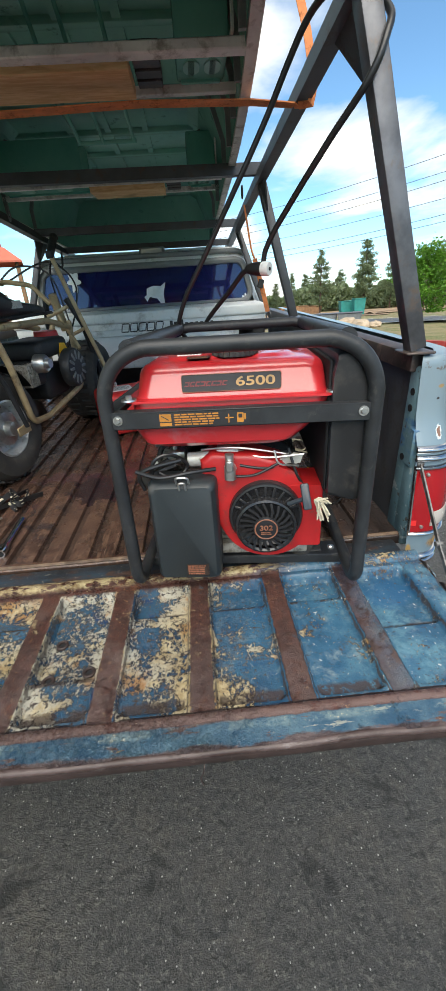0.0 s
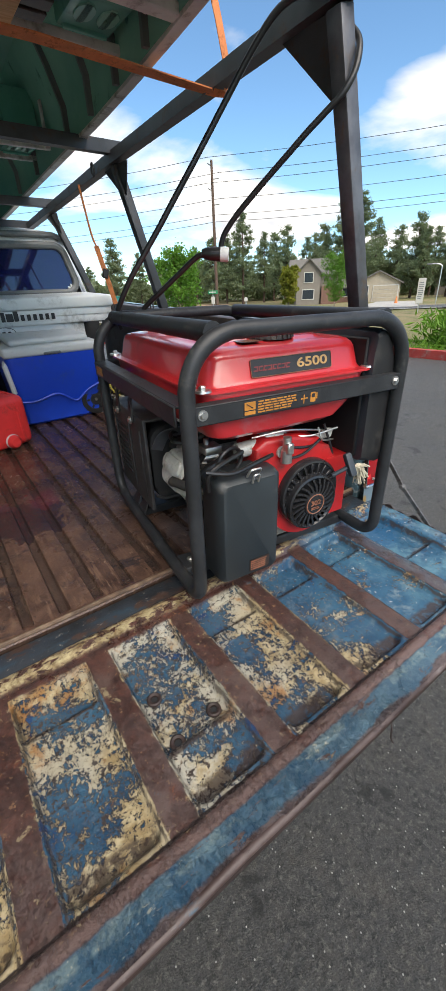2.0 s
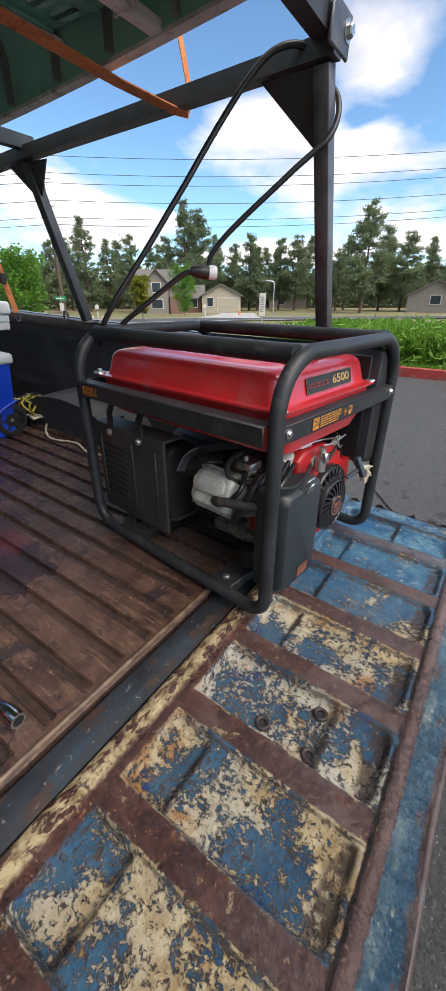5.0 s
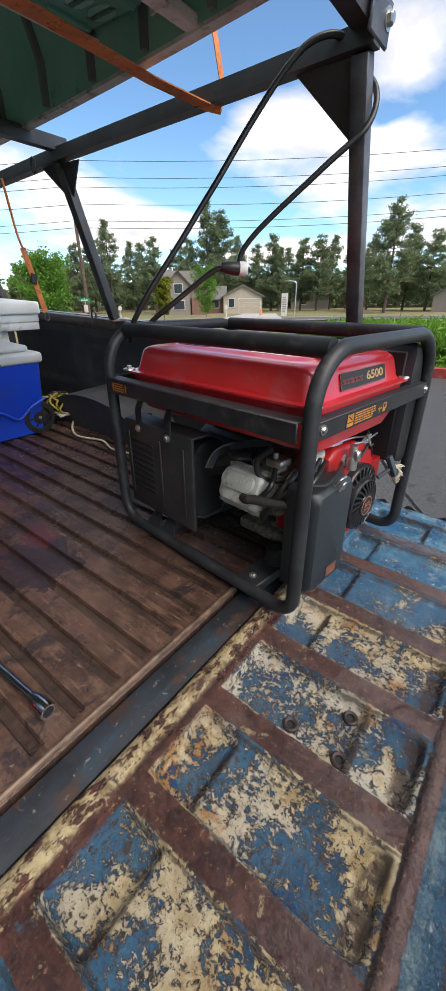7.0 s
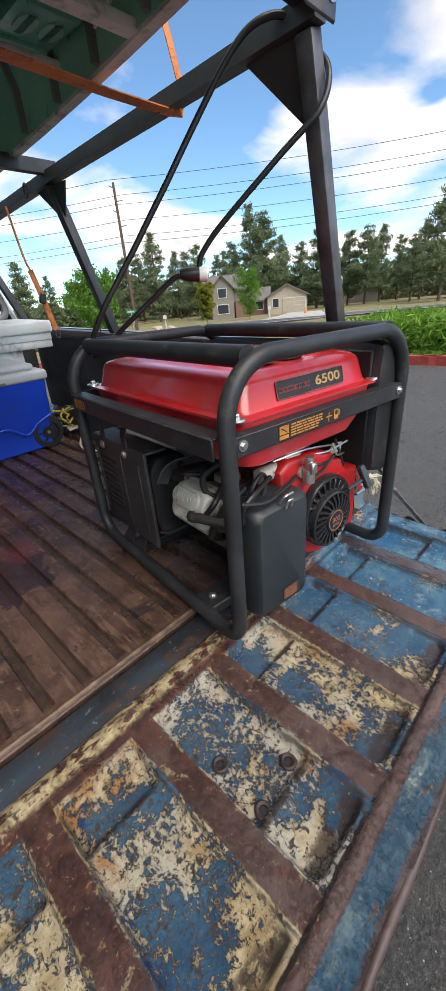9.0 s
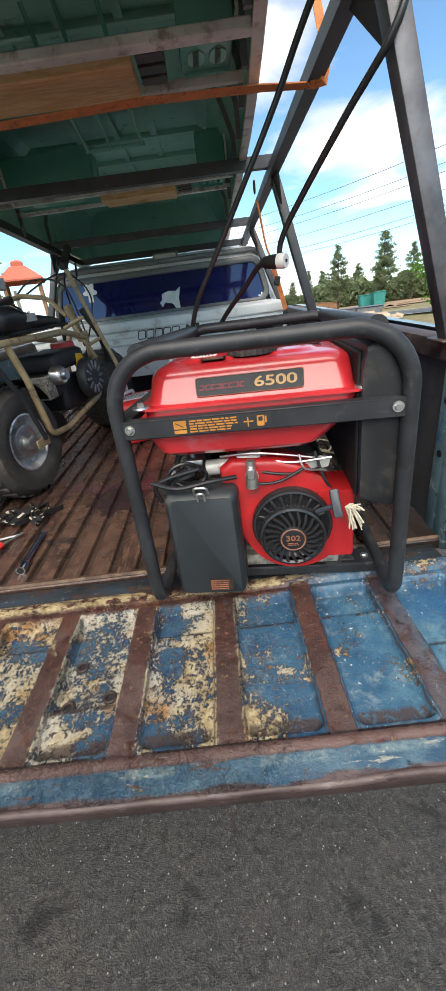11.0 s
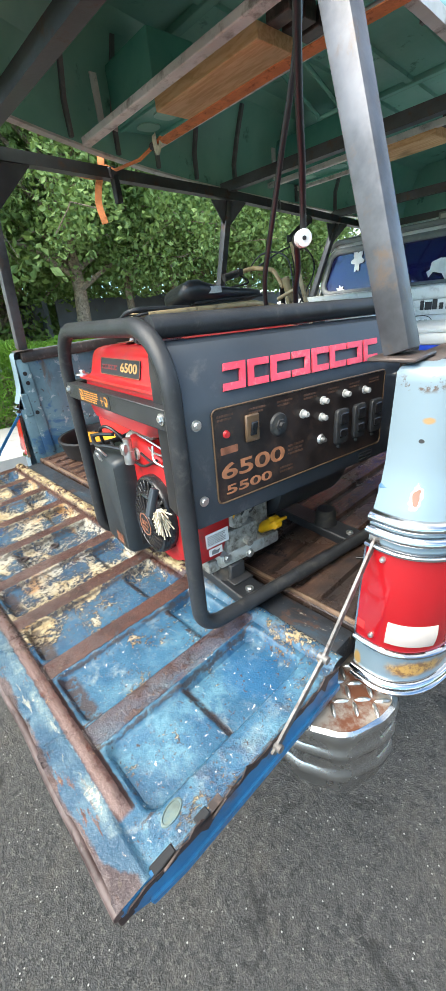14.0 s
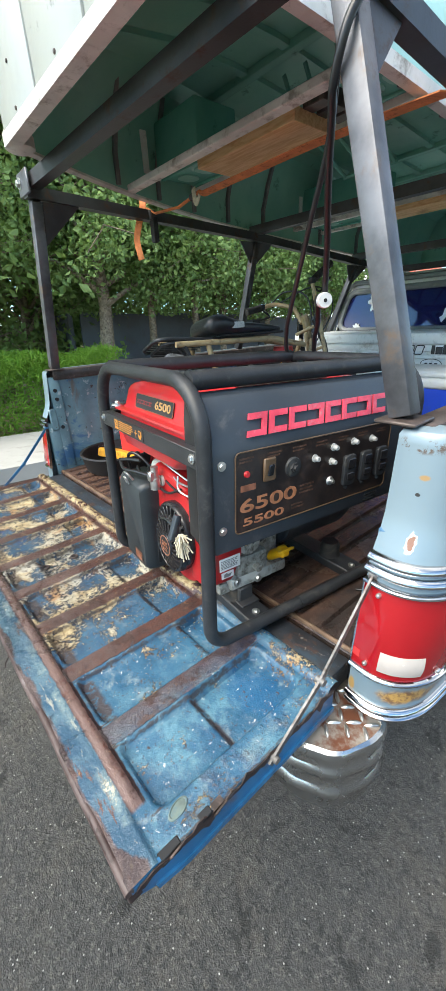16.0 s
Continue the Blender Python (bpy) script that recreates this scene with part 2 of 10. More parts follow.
def plain(name, col, rough=0.5, metal=0.0, var=0.25, scale=9.0, bump=0.08, bscale=160.0, dirt=None, dirt_amount=0.35, **kw):
    """a surface with broad and fine variation, and optional dirt in patches"""
    s = Nodes(name)
    a = s.noise(scale, 5, 0.6)
    f = s.noise(bscale, 3, 0.6)
    dark = tuple(c * (1 - var) for c in col)
    lite = tuple(min(1, c * (1 + var * 0.6)) for c in col)
    c = s.mix(s.step(a, 0.3, 0.7), dark, lite)
    r = s.m("ADD", rough - 0.08, s.m("MULTIPLY", a, 0.16))
    if dirt is not None:
        d = s.noise(scale * 2.3, 8, 0.7, 0.3)
        k = s.step(d, 0.62 - dirt_amount * 0.35, 0.72)
        c = s.mix(k, c, dirt)
        r = s.m("ADD", r, s.m("MULTIPLY", k, 0.2), True)
    s.bump(f, bump, 0.0015)
    return s.done(c, r, metal, **kw)


RUST = (0.085, 0.038, 0.024)
RUST2 = (0.17, 0.07, 0.03)
CREAM = (0.56, 0.47, 0.27)

M = {}
M["black_tube"] = plain("satin_black_powder_coat", (0.025, 0.027, 0.030), 0.42, var=0.3, scale=14, bump=0.25, bscale=420, dirt=(0.06, 0.058, 0.055), dirt_amount=0.25, Specular_IOR_Level=0.38)
M["black_plastic"] = plain("black_moulded_plastic", (0.030, 0.032, 0.035), 0.5, var=0.25, scale=10, bump=0.2, bscale=700, dirt=(0.07, 0.065, 0.055), dirt_amount=0.3)
M["black_gloss"] = plain("black_glossy_plastic", (0.018, 0.018, 0.02), 0.25, var=0.2, bump=0.05)
M["slate_plastic"] = plain("dark_slate_plastic", (0.031, 0.040, 0.051), 0.42, var=0.2, scale=6, bump=0.12, bscale=600, dirt=(0.07, 0.075, 0.08), dirt_amount=0.12)
M["red_paint"] = plain("red_tank_enamel", (0.54, 0.022, 0.028), 0.32, var=0.12, scale=5, bump=0.04, bscale=60, dirt=(0.44, 0.085, 0.095), dirt_amount=0.3, Coat_Weight=0.8, Coat_Roughness=0.10)
M["red_plastic"] = plain("red_plastic", (0.66, 0.035, 0.035), 0.45, var=0.18, scale=7, bump=0.15, bscale=240, dirt=(0.25, 0.04, 0.03), dirt_amount=0.25)
M["red_dusty"] = plain("dusty_red_shroud", (0.43, 0.014, 0.016), 0.36, var=0.2, scale=9, bump=0.05, dirt=(0.17, 0.035, 0.03), dirt_amount=0.25)
M["cast_alu"] = plain("cast_aluminium", (0.55, 0.55, 0.51), 0.42, 0.2, var=0.2, scale=12, bump=0.4, bscale=260, dirt=(0.2, 0.17, 0.12), dirt_amount=0.4)
M["zinc"] = plain("zinc_plated_steel", (0.6, 0.6, 0.58), 0.32, 0.9, var=0.25, scale=30, bump=0.1)
M["rim_silver"] = plain("silver_painted_rim", (0.62, 0.63, 0.63), 0.3, 0.5, var=0.2, scale=20, bump=0.1, dirt=(0.25, 0.22, 0.18), dirt_amount=0.25)
M["link_steel"] = plain("dull_worn_link_steel", (0.17, 0.165, 0.16), 0.5, 0.5, var=0.45, scale=30, bump=0.3, bscale=120, dirt=(0.07, 0.045, 0.035), dirt_amount=0.4)
M["chrome"] = plain("pitted_chrome", (0.52, 0.53, 0.54), 0.14, 1.0, var=0.15, scale=8, bump=0.06, bscale=120, dirt=(0.3, 0.15, 0.06), dirt_amount=0.06)
M["bare_steel"] = plain("bare_steel_tube", (0.125, 0.127, 0.138), 0.44, 0.5, var=0.5, scale=9, bump=0.2, bscale=90, dirt=(0.15, 0.11, 0.085), dirt_amount=0.26)
M["dark_steel"] = plain("dark_mill_scale_steel", (0.068, 0.070, 0.075), 0.45, 0.45, var=0.3, scale=7, bump=0.12, bscale=120, dirt=(0.1, 0.055, 0.035), dirt_amount=0.25)
M["rubber"] = plain("black_rubber", (0.02, 0.019, 0.018), 0.75, var=0.3, scale=12, bump=0.4, bscale=200, dirt=(0.075, 0.06, 0.045), dirt_amount=0.4)
M["cable"] = plain("black_vinyl_cable_sleeve", (0.015, 0.015, 0.016), 0.35, var=0.2, bump=0.05)
M["orange_web"] = plain("orange_webbing", (0.72, 0.24, 0.085), 0.8, var=0.2, scale=20, bump=0.5, bscale=900, dirt=(0.3, 0.09, 0.03), dirt_amount=0.3)
M["tan_paint"] = plain("tan_painted_tube", (0.42, 0.31, 0.17), 0.5, var=0.2, scale=10, bump=0.1, dirt=(0.16, 0.11, 0.06), dirt_amount=0.3)
M["seat_vinyl"] = plain("black_vinyl", (0.014, 0.015, 0.018), 0.38, var=0.2, bump=0.3, bscale=350)
M["white_paint"] = plain("scuffed_white_paint", (0.74, 0.75, 0.73), 0.42, var=0.06, scale=3, bump=0.05, bscale=70, dirt=(0.38, 0.37, 0.34), dirt_amount=0.22)
M["white_plastic"] = plain("white_plastic", (0.62, 0.63, 0.61), 0.45, var=0.05, bump=0.05, dirt=(0.5, 0.5, 0.47), dirt_amount=0.2)
M["blue_plastic"] = plain("royal_blue_plastic", (0.006, 0.055, 0.52), 0.38, var=0.12, scale=4, bump=0.06, bscale=200, dirt=(0.03, 0.07, 0.35), dirt_amount=0.2)
M["grey_trim"] = plain("faded_grey_trim", (0.16, 0.17, 0.17), 0.5, var=0.2, scale=5, bump=0.08, dirt=(0.28, 0.28, 0.27), dirt_amount=0.25)
M["ink"] = plain("black_print", (0.02, 0.02, 0.022), 0.5, var=0.3, scale=40)
M["faded_ink"] = plain("faded_grey_print", (0.20, 0.21, 0.21), 0.5, var=0.3, scale=40)
M["amber_ink"] = plain("amber_print", (0.46, 0.19, 0.03), 0.5, var=0.2, scale=60)
M["copper_ink"] = plain("faded_copper_print", (0.26, 0.10, 0.055), 0.5, var=0.45, scale=40)
M["watt_ink"] = plain("bright_copper_print", (0.38, 0.155, 0.075), 0.5, var=0.35, scale=40)
M["gold_ink"] = plain("gold_print", (0.50, 0.30, 0.11), 0.42, var=0.15, scale=40)
M["faint_print"] = plain("worn_small_print", (0.10, 0.052, 0.034), 0.5, var=0.5, scale=60)
M["dull_white"] = plain("grimy_white_plastic", (0.40, 0.40, 0.385), 0.45, var=0.15, scale=60, dirt=(0.2, 0.19, 0.17), dirt_amount=0.3)
M["rocker_brown"] = plain("brown_plastic", (0.125, 0.075, 0.04), 0.45, var=0.2, scale=30)
M["filter_plastic"] = plain("dark_filter_plastic", (0.021, 0.027, 0.031), 0.45, var=0.2, scale=6, bump=0.12, bscale=600, dirt=(0.06, 0.06, 0.058), dirt_amount=0.15)
M["dusty_black"] = plain("dusty_black_steel", (0.036, 0.036, 0.038), 0.5, var=0.25, scale=12, bump=0.15, bscale=200, dirt=(0.065, 0.061, 0.056), dirt_amount=0.35)
M["grimy_alu"] = plain("grimy_cast_aluminium", (0.42, 0.40, 0.35), 0.45, 0.3, var=0.35, scale=30, bump=0.5, bscale=200, dirt=(0.09, 0.075, 0.055), dirt_amount=0.6)
M["maroon_ink"] = plain("maroon_print", (0.2, 0.03, 0.03), 0.5, var=0.2, scale=40)
M["pink_letters"] = plain("raised_red_letters", (0.7, 0.06, 0.1), 0.35, var=0.2, scale=30, dirt=(0.5, 0.2, 0.22), dirt_amount=0.3)
M["sticker"] = plain("brown_black_label", (0.024, 0.018, 0.017), 0.32, var=0.5, scale=18, bump=0.02, dirt=(0.060, 0.036, 0.026), dirt_amount=0.4)
M["white_label"] = plain("white_label", (0.72, 0.72, 0.7), 0.45, var=0.1, scale=20)
M["yellow_plastic"] = plain("yellow_plastic", (0.85, 0.42, 0.01), 0.4, var=0.15)
M["rope"] = plain("frayed_cotton_rope", (0.55, 0.5, 0.38), 0.9, var=0.3, scale=60, bump=0.5, bscale=500)
M["white_decal"] = plain("white_vinyl_decal", (0.7, 0.72, 0.7), 0.5, var=0.15, scale=20)
M["dark"] = plain("dark_interior", (0.010, 0.0105, 0.012), 0.7, var=0.3)
M["hdpe_black"] = plain("dull_black_plastic", (0.013, 0.013, 0.014), 0.6, var=0.3, scale=8, dirt=(0.05, 0.045, 0.04), dirt_amount=0.3)


def pine_wood():
    s = Nodes("rough_pine_board")
    g = s.noise(6, 6, 0.6, 0.6, s.stretch(2.0, 14.0, 14.0))
    k = s.noise(3.2, 3, 0.5, 0.5)
    c = s.mix(s.step(g, 0.35, 0.65), (0.66, 0.38, 0.17), (0.82, 0.55, 0.29))
    c = s.mix(s.step(k, 0.6, 0.75), c, (0.25, 0.12, 0.05))
    knot = s.voronoi(4.5)
    c = s.mix(s.step(knot, 0.1, 0.04), c, (0.16, 0.06, 0.02))
    s.bump(g, 0.3, 0.002)
    return s.done(c, 0.7)


M["pine_board"] = pine_wood()


def rusty_bed():
    """worn bed floor: brown primer and rust, oily and purple-red stains, scuffs along the ribs"""
    s = Nodes("rusted_bed_steel")
    a = s.noise(9, 8, 0.7, 0.4)
    g = s.noise(22, 8, 0.7, 0.2, s.stretch(5.0, 0.6, 1.0))
    p = s.noise(2.4, 5, 0.62)
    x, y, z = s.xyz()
    c = s.mix(s.step(a, 0.32, 0.68), (0.042, 0.024, 0.019), (0.116, 0.066, 0.047))
    c = s.mix(s.m("MULTIPLY", s.step(g, 0.48, 0.68), 0.75), c, (0.160, 0.096, 0.064))
    c = s.mix(s.step(s.noise(13, 8, 0.72, 0.5), 0.55, 0.64), c, (0.036, 0.026, 0.026))
    c = s.mix(s.m("MULTIPLY", s.step(p, 0.54, 0.68), 0.7), c, (0.044, 0.035, 0.037))
    c = s.mix(s.step(s.noise(55, 8, 0.75), 0.62, 0.68), c, (0.23, 0.15, 0.105))
    c = s.mix(s.step(s.noise(90, 6, 0.75), 0.61, 0.66), c, (0.016, 0.012, 0.012))
    c = s.mix(s.m("MULTIPLY", s.step(s.noise(26, 9, 0.75, 0.3, s.stretch(1.6, 0.5, 1.0, (3.3, 0.7, 0))), 0.58, 0.66), 0.8), c, (0.030, 0.020, 0.018))
    c = s.mix(s.m("MULTIPLY", s.step(s.noise(40, 9, 0.75, 0.2, s.stretch(3.0, 0.4, 1.0, (7.3, 2.7, 0))), 0.62, 0.67), 0.7), c, (0.25, 0.18, 0.14))
    c = s.mix(s.m("MULTIPLY", s.step(s.noise(3.1, 6, 0.68, 0.5, s.stretch(1, 1, 1, (4.2, 1.3, 0))), 0.58, 0.72), 0.6), c, (0.092, 0.034, 0.038))
    c = s.mix(s.m("MULTIPLY", s.step(s.noise(2.2, 6, 0.66, 0.4, s.stretch(1, 1, 1, (9.2, 5.3, 0))), 0.60, 0.72), 0.7), c, (0.105, 0.112, 0.128))
    # rib grooves darkened by height: grime plus their shade, put into the colour
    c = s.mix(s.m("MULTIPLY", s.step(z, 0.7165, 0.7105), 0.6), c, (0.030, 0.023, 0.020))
    # oily black grime along the wheelhouse side
    oily = s.m("MULTIPLY", s.step(s.m("ADD", x, s.m("MULTIPLY", s.m("SUBTRACT", s.noise(9, 7, 0.7), 0.5), 0.22)), 0.33, 0.40), 0.75)
    c = s.mix(oily, c, (0.026, 0.022, 0.021))
    # a spilt wet patch with red smears
    wob = s.m("MULTIPLY", s.m("SUBTRACT", s.noise(14, 6, 0.65, 0.6), 0.5), 2.6)

    def spill(px, py, rx, ry):
        dx = s.m("DIVIDE", s.m("SUBTRACT", x, px), rx)
        dy = s.m("DIVIDE", s.m("SUBTRACT", y, py), ry)
        return s.m("ADD", s.m("SQRT", s.m("ADD", s.m("MULTIPLY", dx, dx), s.m("MULTIPLY", dy, dy))), wob)

    wet = s.step(spill(-0.40, 1.30, 0.10, 0.11), 1.15, 0.95)
    c = s.mix(s.m("MULTIPLY", wet, 0.8), c, (0.024, 0.016, 0.020))
    c = s.mix(s.m("MULTIPLY", s.step(spill(-0.33, 1.40, 0.05, 0.05), 1.2, 0.8), 0.7), c, (0.105, 0.028, 0.036))
    c = s.mix(s.m("MULTIPLY", s.step(spill(-0.55, 1.42, 0.13, 0.04), 1.2, 0.8), 0.5), c, (0.085, 0.040, 0.048))
    s.bump(s.m("ADD", s.noise(90, 6, 0.75), s.m("MULTIPLY", a, 1.2)), 0.7, 0.0026)
    return s.done(c, s.m("SUBTRACT", s.m("ADD", 0.02, s.m("MULTIPLY", s.noise(6, 6, 0.65), 0.46)), s.m("MULTIPLY", wet, 0.25), True), 0.0)


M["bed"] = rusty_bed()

X_PANEL, P_PITCH, P_WIDE = -1.087, 0.1765, 0.133   # tailgate panels: first left edge, pitch, width


def gate_paint():
    """old blue over cream over rust; ribs worn to rust, cream flaking heavier away from the blue end"""
    s = Nodes("flaking_blue_tailgate_paint")
    x, y, z = s.xyz()
    wob = s.noise(60, 6, 0.65)
    w2 = s.m("MULTIPLY", s.m("SUBTRACT", wob, 0.5), 0.009)
    u = s.m("FRACT", s.m("DIVIDE", s.m("SUBTRACT", s.m("ADD", x, w2), X_PANEL - 0.0217), P_PITCH))
    off = s.m("ABSOLUTE", s.m("SUBTRACT", u, 0.5))
    rib = s.step(off, 0.372, 0.384)
    yw = s.m("ADD", y, w2)
    inside = s.m("MULTIPLY", s.step(yw, 0.388, 0.394), s.step(yw, 0.739, 0.734))
    fade = s.step(x, 0.16, -0.10)
    far = s.step(x, -0.2, -0.75)
    # blue coats: dusty teal, deeper patches, pale scuffs
    blue = s.mix(s.step(s.noise(6, 6, 0.65), 0.35, 0.65), (0.014, 0.058, 0.118), (0.038, 0.118, 0.195))
    blue = s.mix(s.m("MULTIPLY", s.step(s.noise(17, 5, 0.6), 0.55, 0.68), s.m("ADD", 0.3, s.m("MULTIPLY", fade, 0.45))), blue, (0.010, 0.055, 0.15))
    # pale dusty scuffs, strongest at the blue end, where sky sheen is painted in
    blue = s.mix(s.m("MULTIPLY", s.step(s.noise(26, 8, 0.7, 0.2), 0.50, 0.72), s.m("SUBTRACT", 0.95, s.m("MULTIPLY", fade, 0.6))), blue, (0.17, 0.225, 0.25))
    blue = s.mix(s.step(s.noise(130, 5, 0.75), 0.60, 0.68), blue, (0.03, 0.045, 0.06))
    scr = s.noise(30, 6, 0.7, 0.6, s.stretch(0.6, 4.0, 1.0))
    blue = s.mix(s.m("MULTIPLY", s.step(scr, 0.66, 0.72), 0.8), blue, (0.30, 0.34, 0.35))
    # pale dusty teal towards the end, a deep blue rub by the link, deep blue islands elsewhere
    teal = s.mix(s.step(s.noise(38, 8, 0.72), 0.4, 0.6), (0.055, 0.150, 0.215), (0.135, 0.270, 0.325))
    blue = s.mix(s.m("MULTIPLY", s.m("MULTIPLY", s.step(s.noise(9, 7, 0.7, 0.3, s.stretch(1, 1, 1, (1.7, 6.1, 0))), 0.42, 0.62), s.step(x, 0.12, 0.34)), 0.6), blue, teal)
    rub = s.m("ADD", s.m("SQRT", s.m("ADD", s.m("POWER", s.m("DIVIDE", s.m("SUBTRACT", x, 0.40), 0.075), 2.0), s.m("POWER", s.m("DIVIDE", s.m("SUBTRACT", y, 0.66), 0.055), 2.0))), s.m("MULTIPLY", s.m("SUBTRACT", s.noise(22, 7, 0.7), 0.5), 2.2))
    blue = s.mix(s.m("MULTIPLY", s.step(rub, 1.3, 0.4), 0.7), blue, (0.012, 0.080, 0.185))
    blue = s.mix(s.m("MULTIPLY", s.step(s.noise(13, 7, 0.62, 0.6, s.stretch(1, 1, 1, (8.8, 2.2, 0))), 0.585, 0.62), s.m("ADD", 0.12, s.m("MULTIPLY", fade, 0.75))), blue, (0.008, 0.045, 0.15))
    # cream undercoat shows in crowds of small flakes
    patch = s.noise(8.5, 4, 0.55, 0.3)
    flake = s.noise(150, 10, 0.80, 0.4, s.stretch(1.0, 0.75, 1.0))
    mid = s.noise(30, 6, 0.65, 0.4)
    thr = s.m("ADD", s.m("ADD", s.m("MULTIPLY", flake, 0.72), s.m("MULTIPLY", patch, 0.66)), s.m("ADD", s.m("MULTIPLY", mid, 0.32), s.m("MULTIPLY", fade, 0.128)))
    thr = s.m("ADD", thr, s.m("SUBTRACT", s.m("MULTIPLY", far, -0.015), 0.030))
    creamy = s.mix(s.step(s.noise(45, 6, 0.65), 0.38, 0.65), (0.36, 0.265, 0.13), (0.56, 0.47, 0.29))
    creamy = s.mix(s.step(s.noise(6, 4), 0.45, 0.65), creamy, (0.47, 0.43, 0.33))
    grey4 = s.m("MULTIPLY", s.m("MULTIPLY", s.step(x, -0.45, -0.36), s.step(x, -0.05, -0.20)), s.step(s.noise(21, 6, 0.7, 0.3), 0.36, 0.56))
    creamy = s.mix(s.m("MULTIPLY", grey4, 0.8), creamy, (0.47, 0.465, 0.41))
    creamy = s.mix(s.m("MULTIPLY", s.step(s.noise(9, 7, 0.72, 0.4), 0.53, 0.63), 0.85), creamy, (0.36, 0.165, 0.045))
    cover = s.step(thr, 0.930, 0.946)
    c = s.mix(s.m("MULTIPLY", s.step(thr, 0.886, 0.918), 0.85), blue, (0.052, 0.034, 0.024))
    c = s.mix(cover, c, creamy)
    # dark bare steel pits and orange rust
    pit = s.noise(85, 9, 0.75, 0.4)
    c = s.mix(s.step(s.m("ADD", pit, s.m("MULTIPLY", fade, 0.045)), 0.60, 0.625), c, (0.055, 0.042, 0.036))
    c = s.mix(s.m("MULTIPLY", s.step(s.noise(19, 8, 0.72, 0.3), 0.615, 0.68), s.m("MULTIPLY", s.m("ADD", fade, 0.1), 0.7)), c, (0.20, 0.085, 0.025))
    c = s.mix(s.m("MULTIPLY", s.step(s.noise(7.5, 7, 0.7, 0.5, s.stretch(1, 1, 1, (3.1, 7.7, 0))), 0.64, 0.70), s.m("ADD", 0.15, s.m("MULTIPLY", fade, 0.6))), c, (0.06, 0.045, 0.04))
    fl = s.m("MULTIPLY", s.step(s.noise(95, 7, 0.7, 0.5), 0.635, 0.66), s.m("SUBTRACT", 1.0, fade))
    c = s.mix(fl, c, (0.58, 0.59, 0.56))
    # worn ribs
    rn = s.noise(48, 8, 0.72)
    rust = s.mix(s.step(rn, 0.35, 0.65), (0.036, 0.015, 0.013), (0.100, 0.038, 0.027))
    rust = s.mix(s.step(s.noise(11, 6, 0.65), 0.54, 0.7), rust, (0.115, 0.068, 0.056))
    rust = s.mix(s.step(s.noise(75, 6, 0.72), 0.605, 0.65), rust, (0.27, 0.15, 0.07))
    rust = s.mix(s.m("MULTIPLY", s.step(s.noise(24, 8, 0.74, 0.3), 0.61, 0.67), 0.7), rust, (0.20, 0.065, 0.026))
    rust = s.mix(s.step(s.noise(120, 6, 0.75, 0.2), 0.61, 0.64), rust, (0.020, 0.011, 0.011))
    rust = s.mix(s.m("MULTIPLY", s.step(s.noise(40, 8, 0.75, 0.4, s.stretch(1, 1, 1, (5.5, 3.3, 0))), 0.60, 0.64), s.m("MULTIPLY", fade, 0.8)), rust, (0.40, 0.32, 0.18))
    rust = s.mix(s.m("MULTIPLY", s.step(s.noise(16, 8, 0.74, 0.3, s.stretch(1, 1, 1, (2.8, 9.2, 0))), 0.62, 0.66), 0.7), rust, (0.055, 0.10, 0.14))
    outer = s.m("MULTIPLY", s.step(s.m("ADD", y, s.m("MULTIPLY", s.m("SUBTRACT", s.noise(10, 6, 0.68), 0.5), 0.30)), 0.60, 0.46), s.step(s.noise(36, 7, 0.7), 0.36, 0.52))
    rust = s.mix(s.m("MULTIPLY", outer, 0.65), rust, (0.118, 0.080, 0.072))
    ribmask = s.m("MULTIPLY", s.m("MULTIPLY", rib, inside), s.step(s.noise(20, 8, 0.75), 0.27, 0.32))
    keep = s.m("SUBTRACT", 1.0, s.m("MULTIPLY", s.step(x, 0.22, 0.44), s.step(s.noise(24, 7, 0.68), 0.38, 0.48)))
    ribmask = s.m("MULTIPLY", s.m("MULTIPLY", ribmask, keep), s.m("SUBTRACT", 1.0, s.m("MULTIPLY", s.step(x, 0.435, 0.455), 0.75)))
    c = s.mix(ribmask, c, rust)
    # cream crumbs along the rib edges
    lip = s.m("MULTIPLY", s.m("MULTIPLY", s.step(off, 0.345, 0.36), s.step(off, 0.405, 0.39)), inside)
    c = s.mix(s.m("MULTIPLY", lip, s.m("MULTIPLY", s.m("MULTIPLY", s.step(flake, 0.52, 0.58), s.step(mid, 0.46, 0.58)), fade)), c, (0.36, 0.28, 0.14))
    # sunken panel: a dark brown bar along its foot
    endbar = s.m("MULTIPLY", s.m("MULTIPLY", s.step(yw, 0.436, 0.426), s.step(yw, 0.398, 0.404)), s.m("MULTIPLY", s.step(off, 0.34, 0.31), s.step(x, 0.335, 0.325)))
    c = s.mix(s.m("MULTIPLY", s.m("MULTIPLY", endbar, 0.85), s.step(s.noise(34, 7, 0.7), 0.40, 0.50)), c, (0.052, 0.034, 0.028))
    # panel rims: rust, darkened with painted edge shade so the stamping reads deeper
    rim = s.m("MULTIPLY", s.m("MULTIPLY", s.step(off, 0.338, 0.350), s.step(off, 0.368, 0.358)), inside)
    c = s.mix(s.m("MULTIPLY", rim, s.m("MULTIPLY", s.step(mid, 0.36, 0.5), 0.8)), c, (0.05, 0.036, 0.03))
    # cross step of each panel: dark rust with the crevice's shade painted in
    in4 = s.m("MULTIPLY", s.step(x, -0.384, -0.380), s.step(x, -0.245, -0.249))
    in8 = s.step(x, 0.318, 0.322)
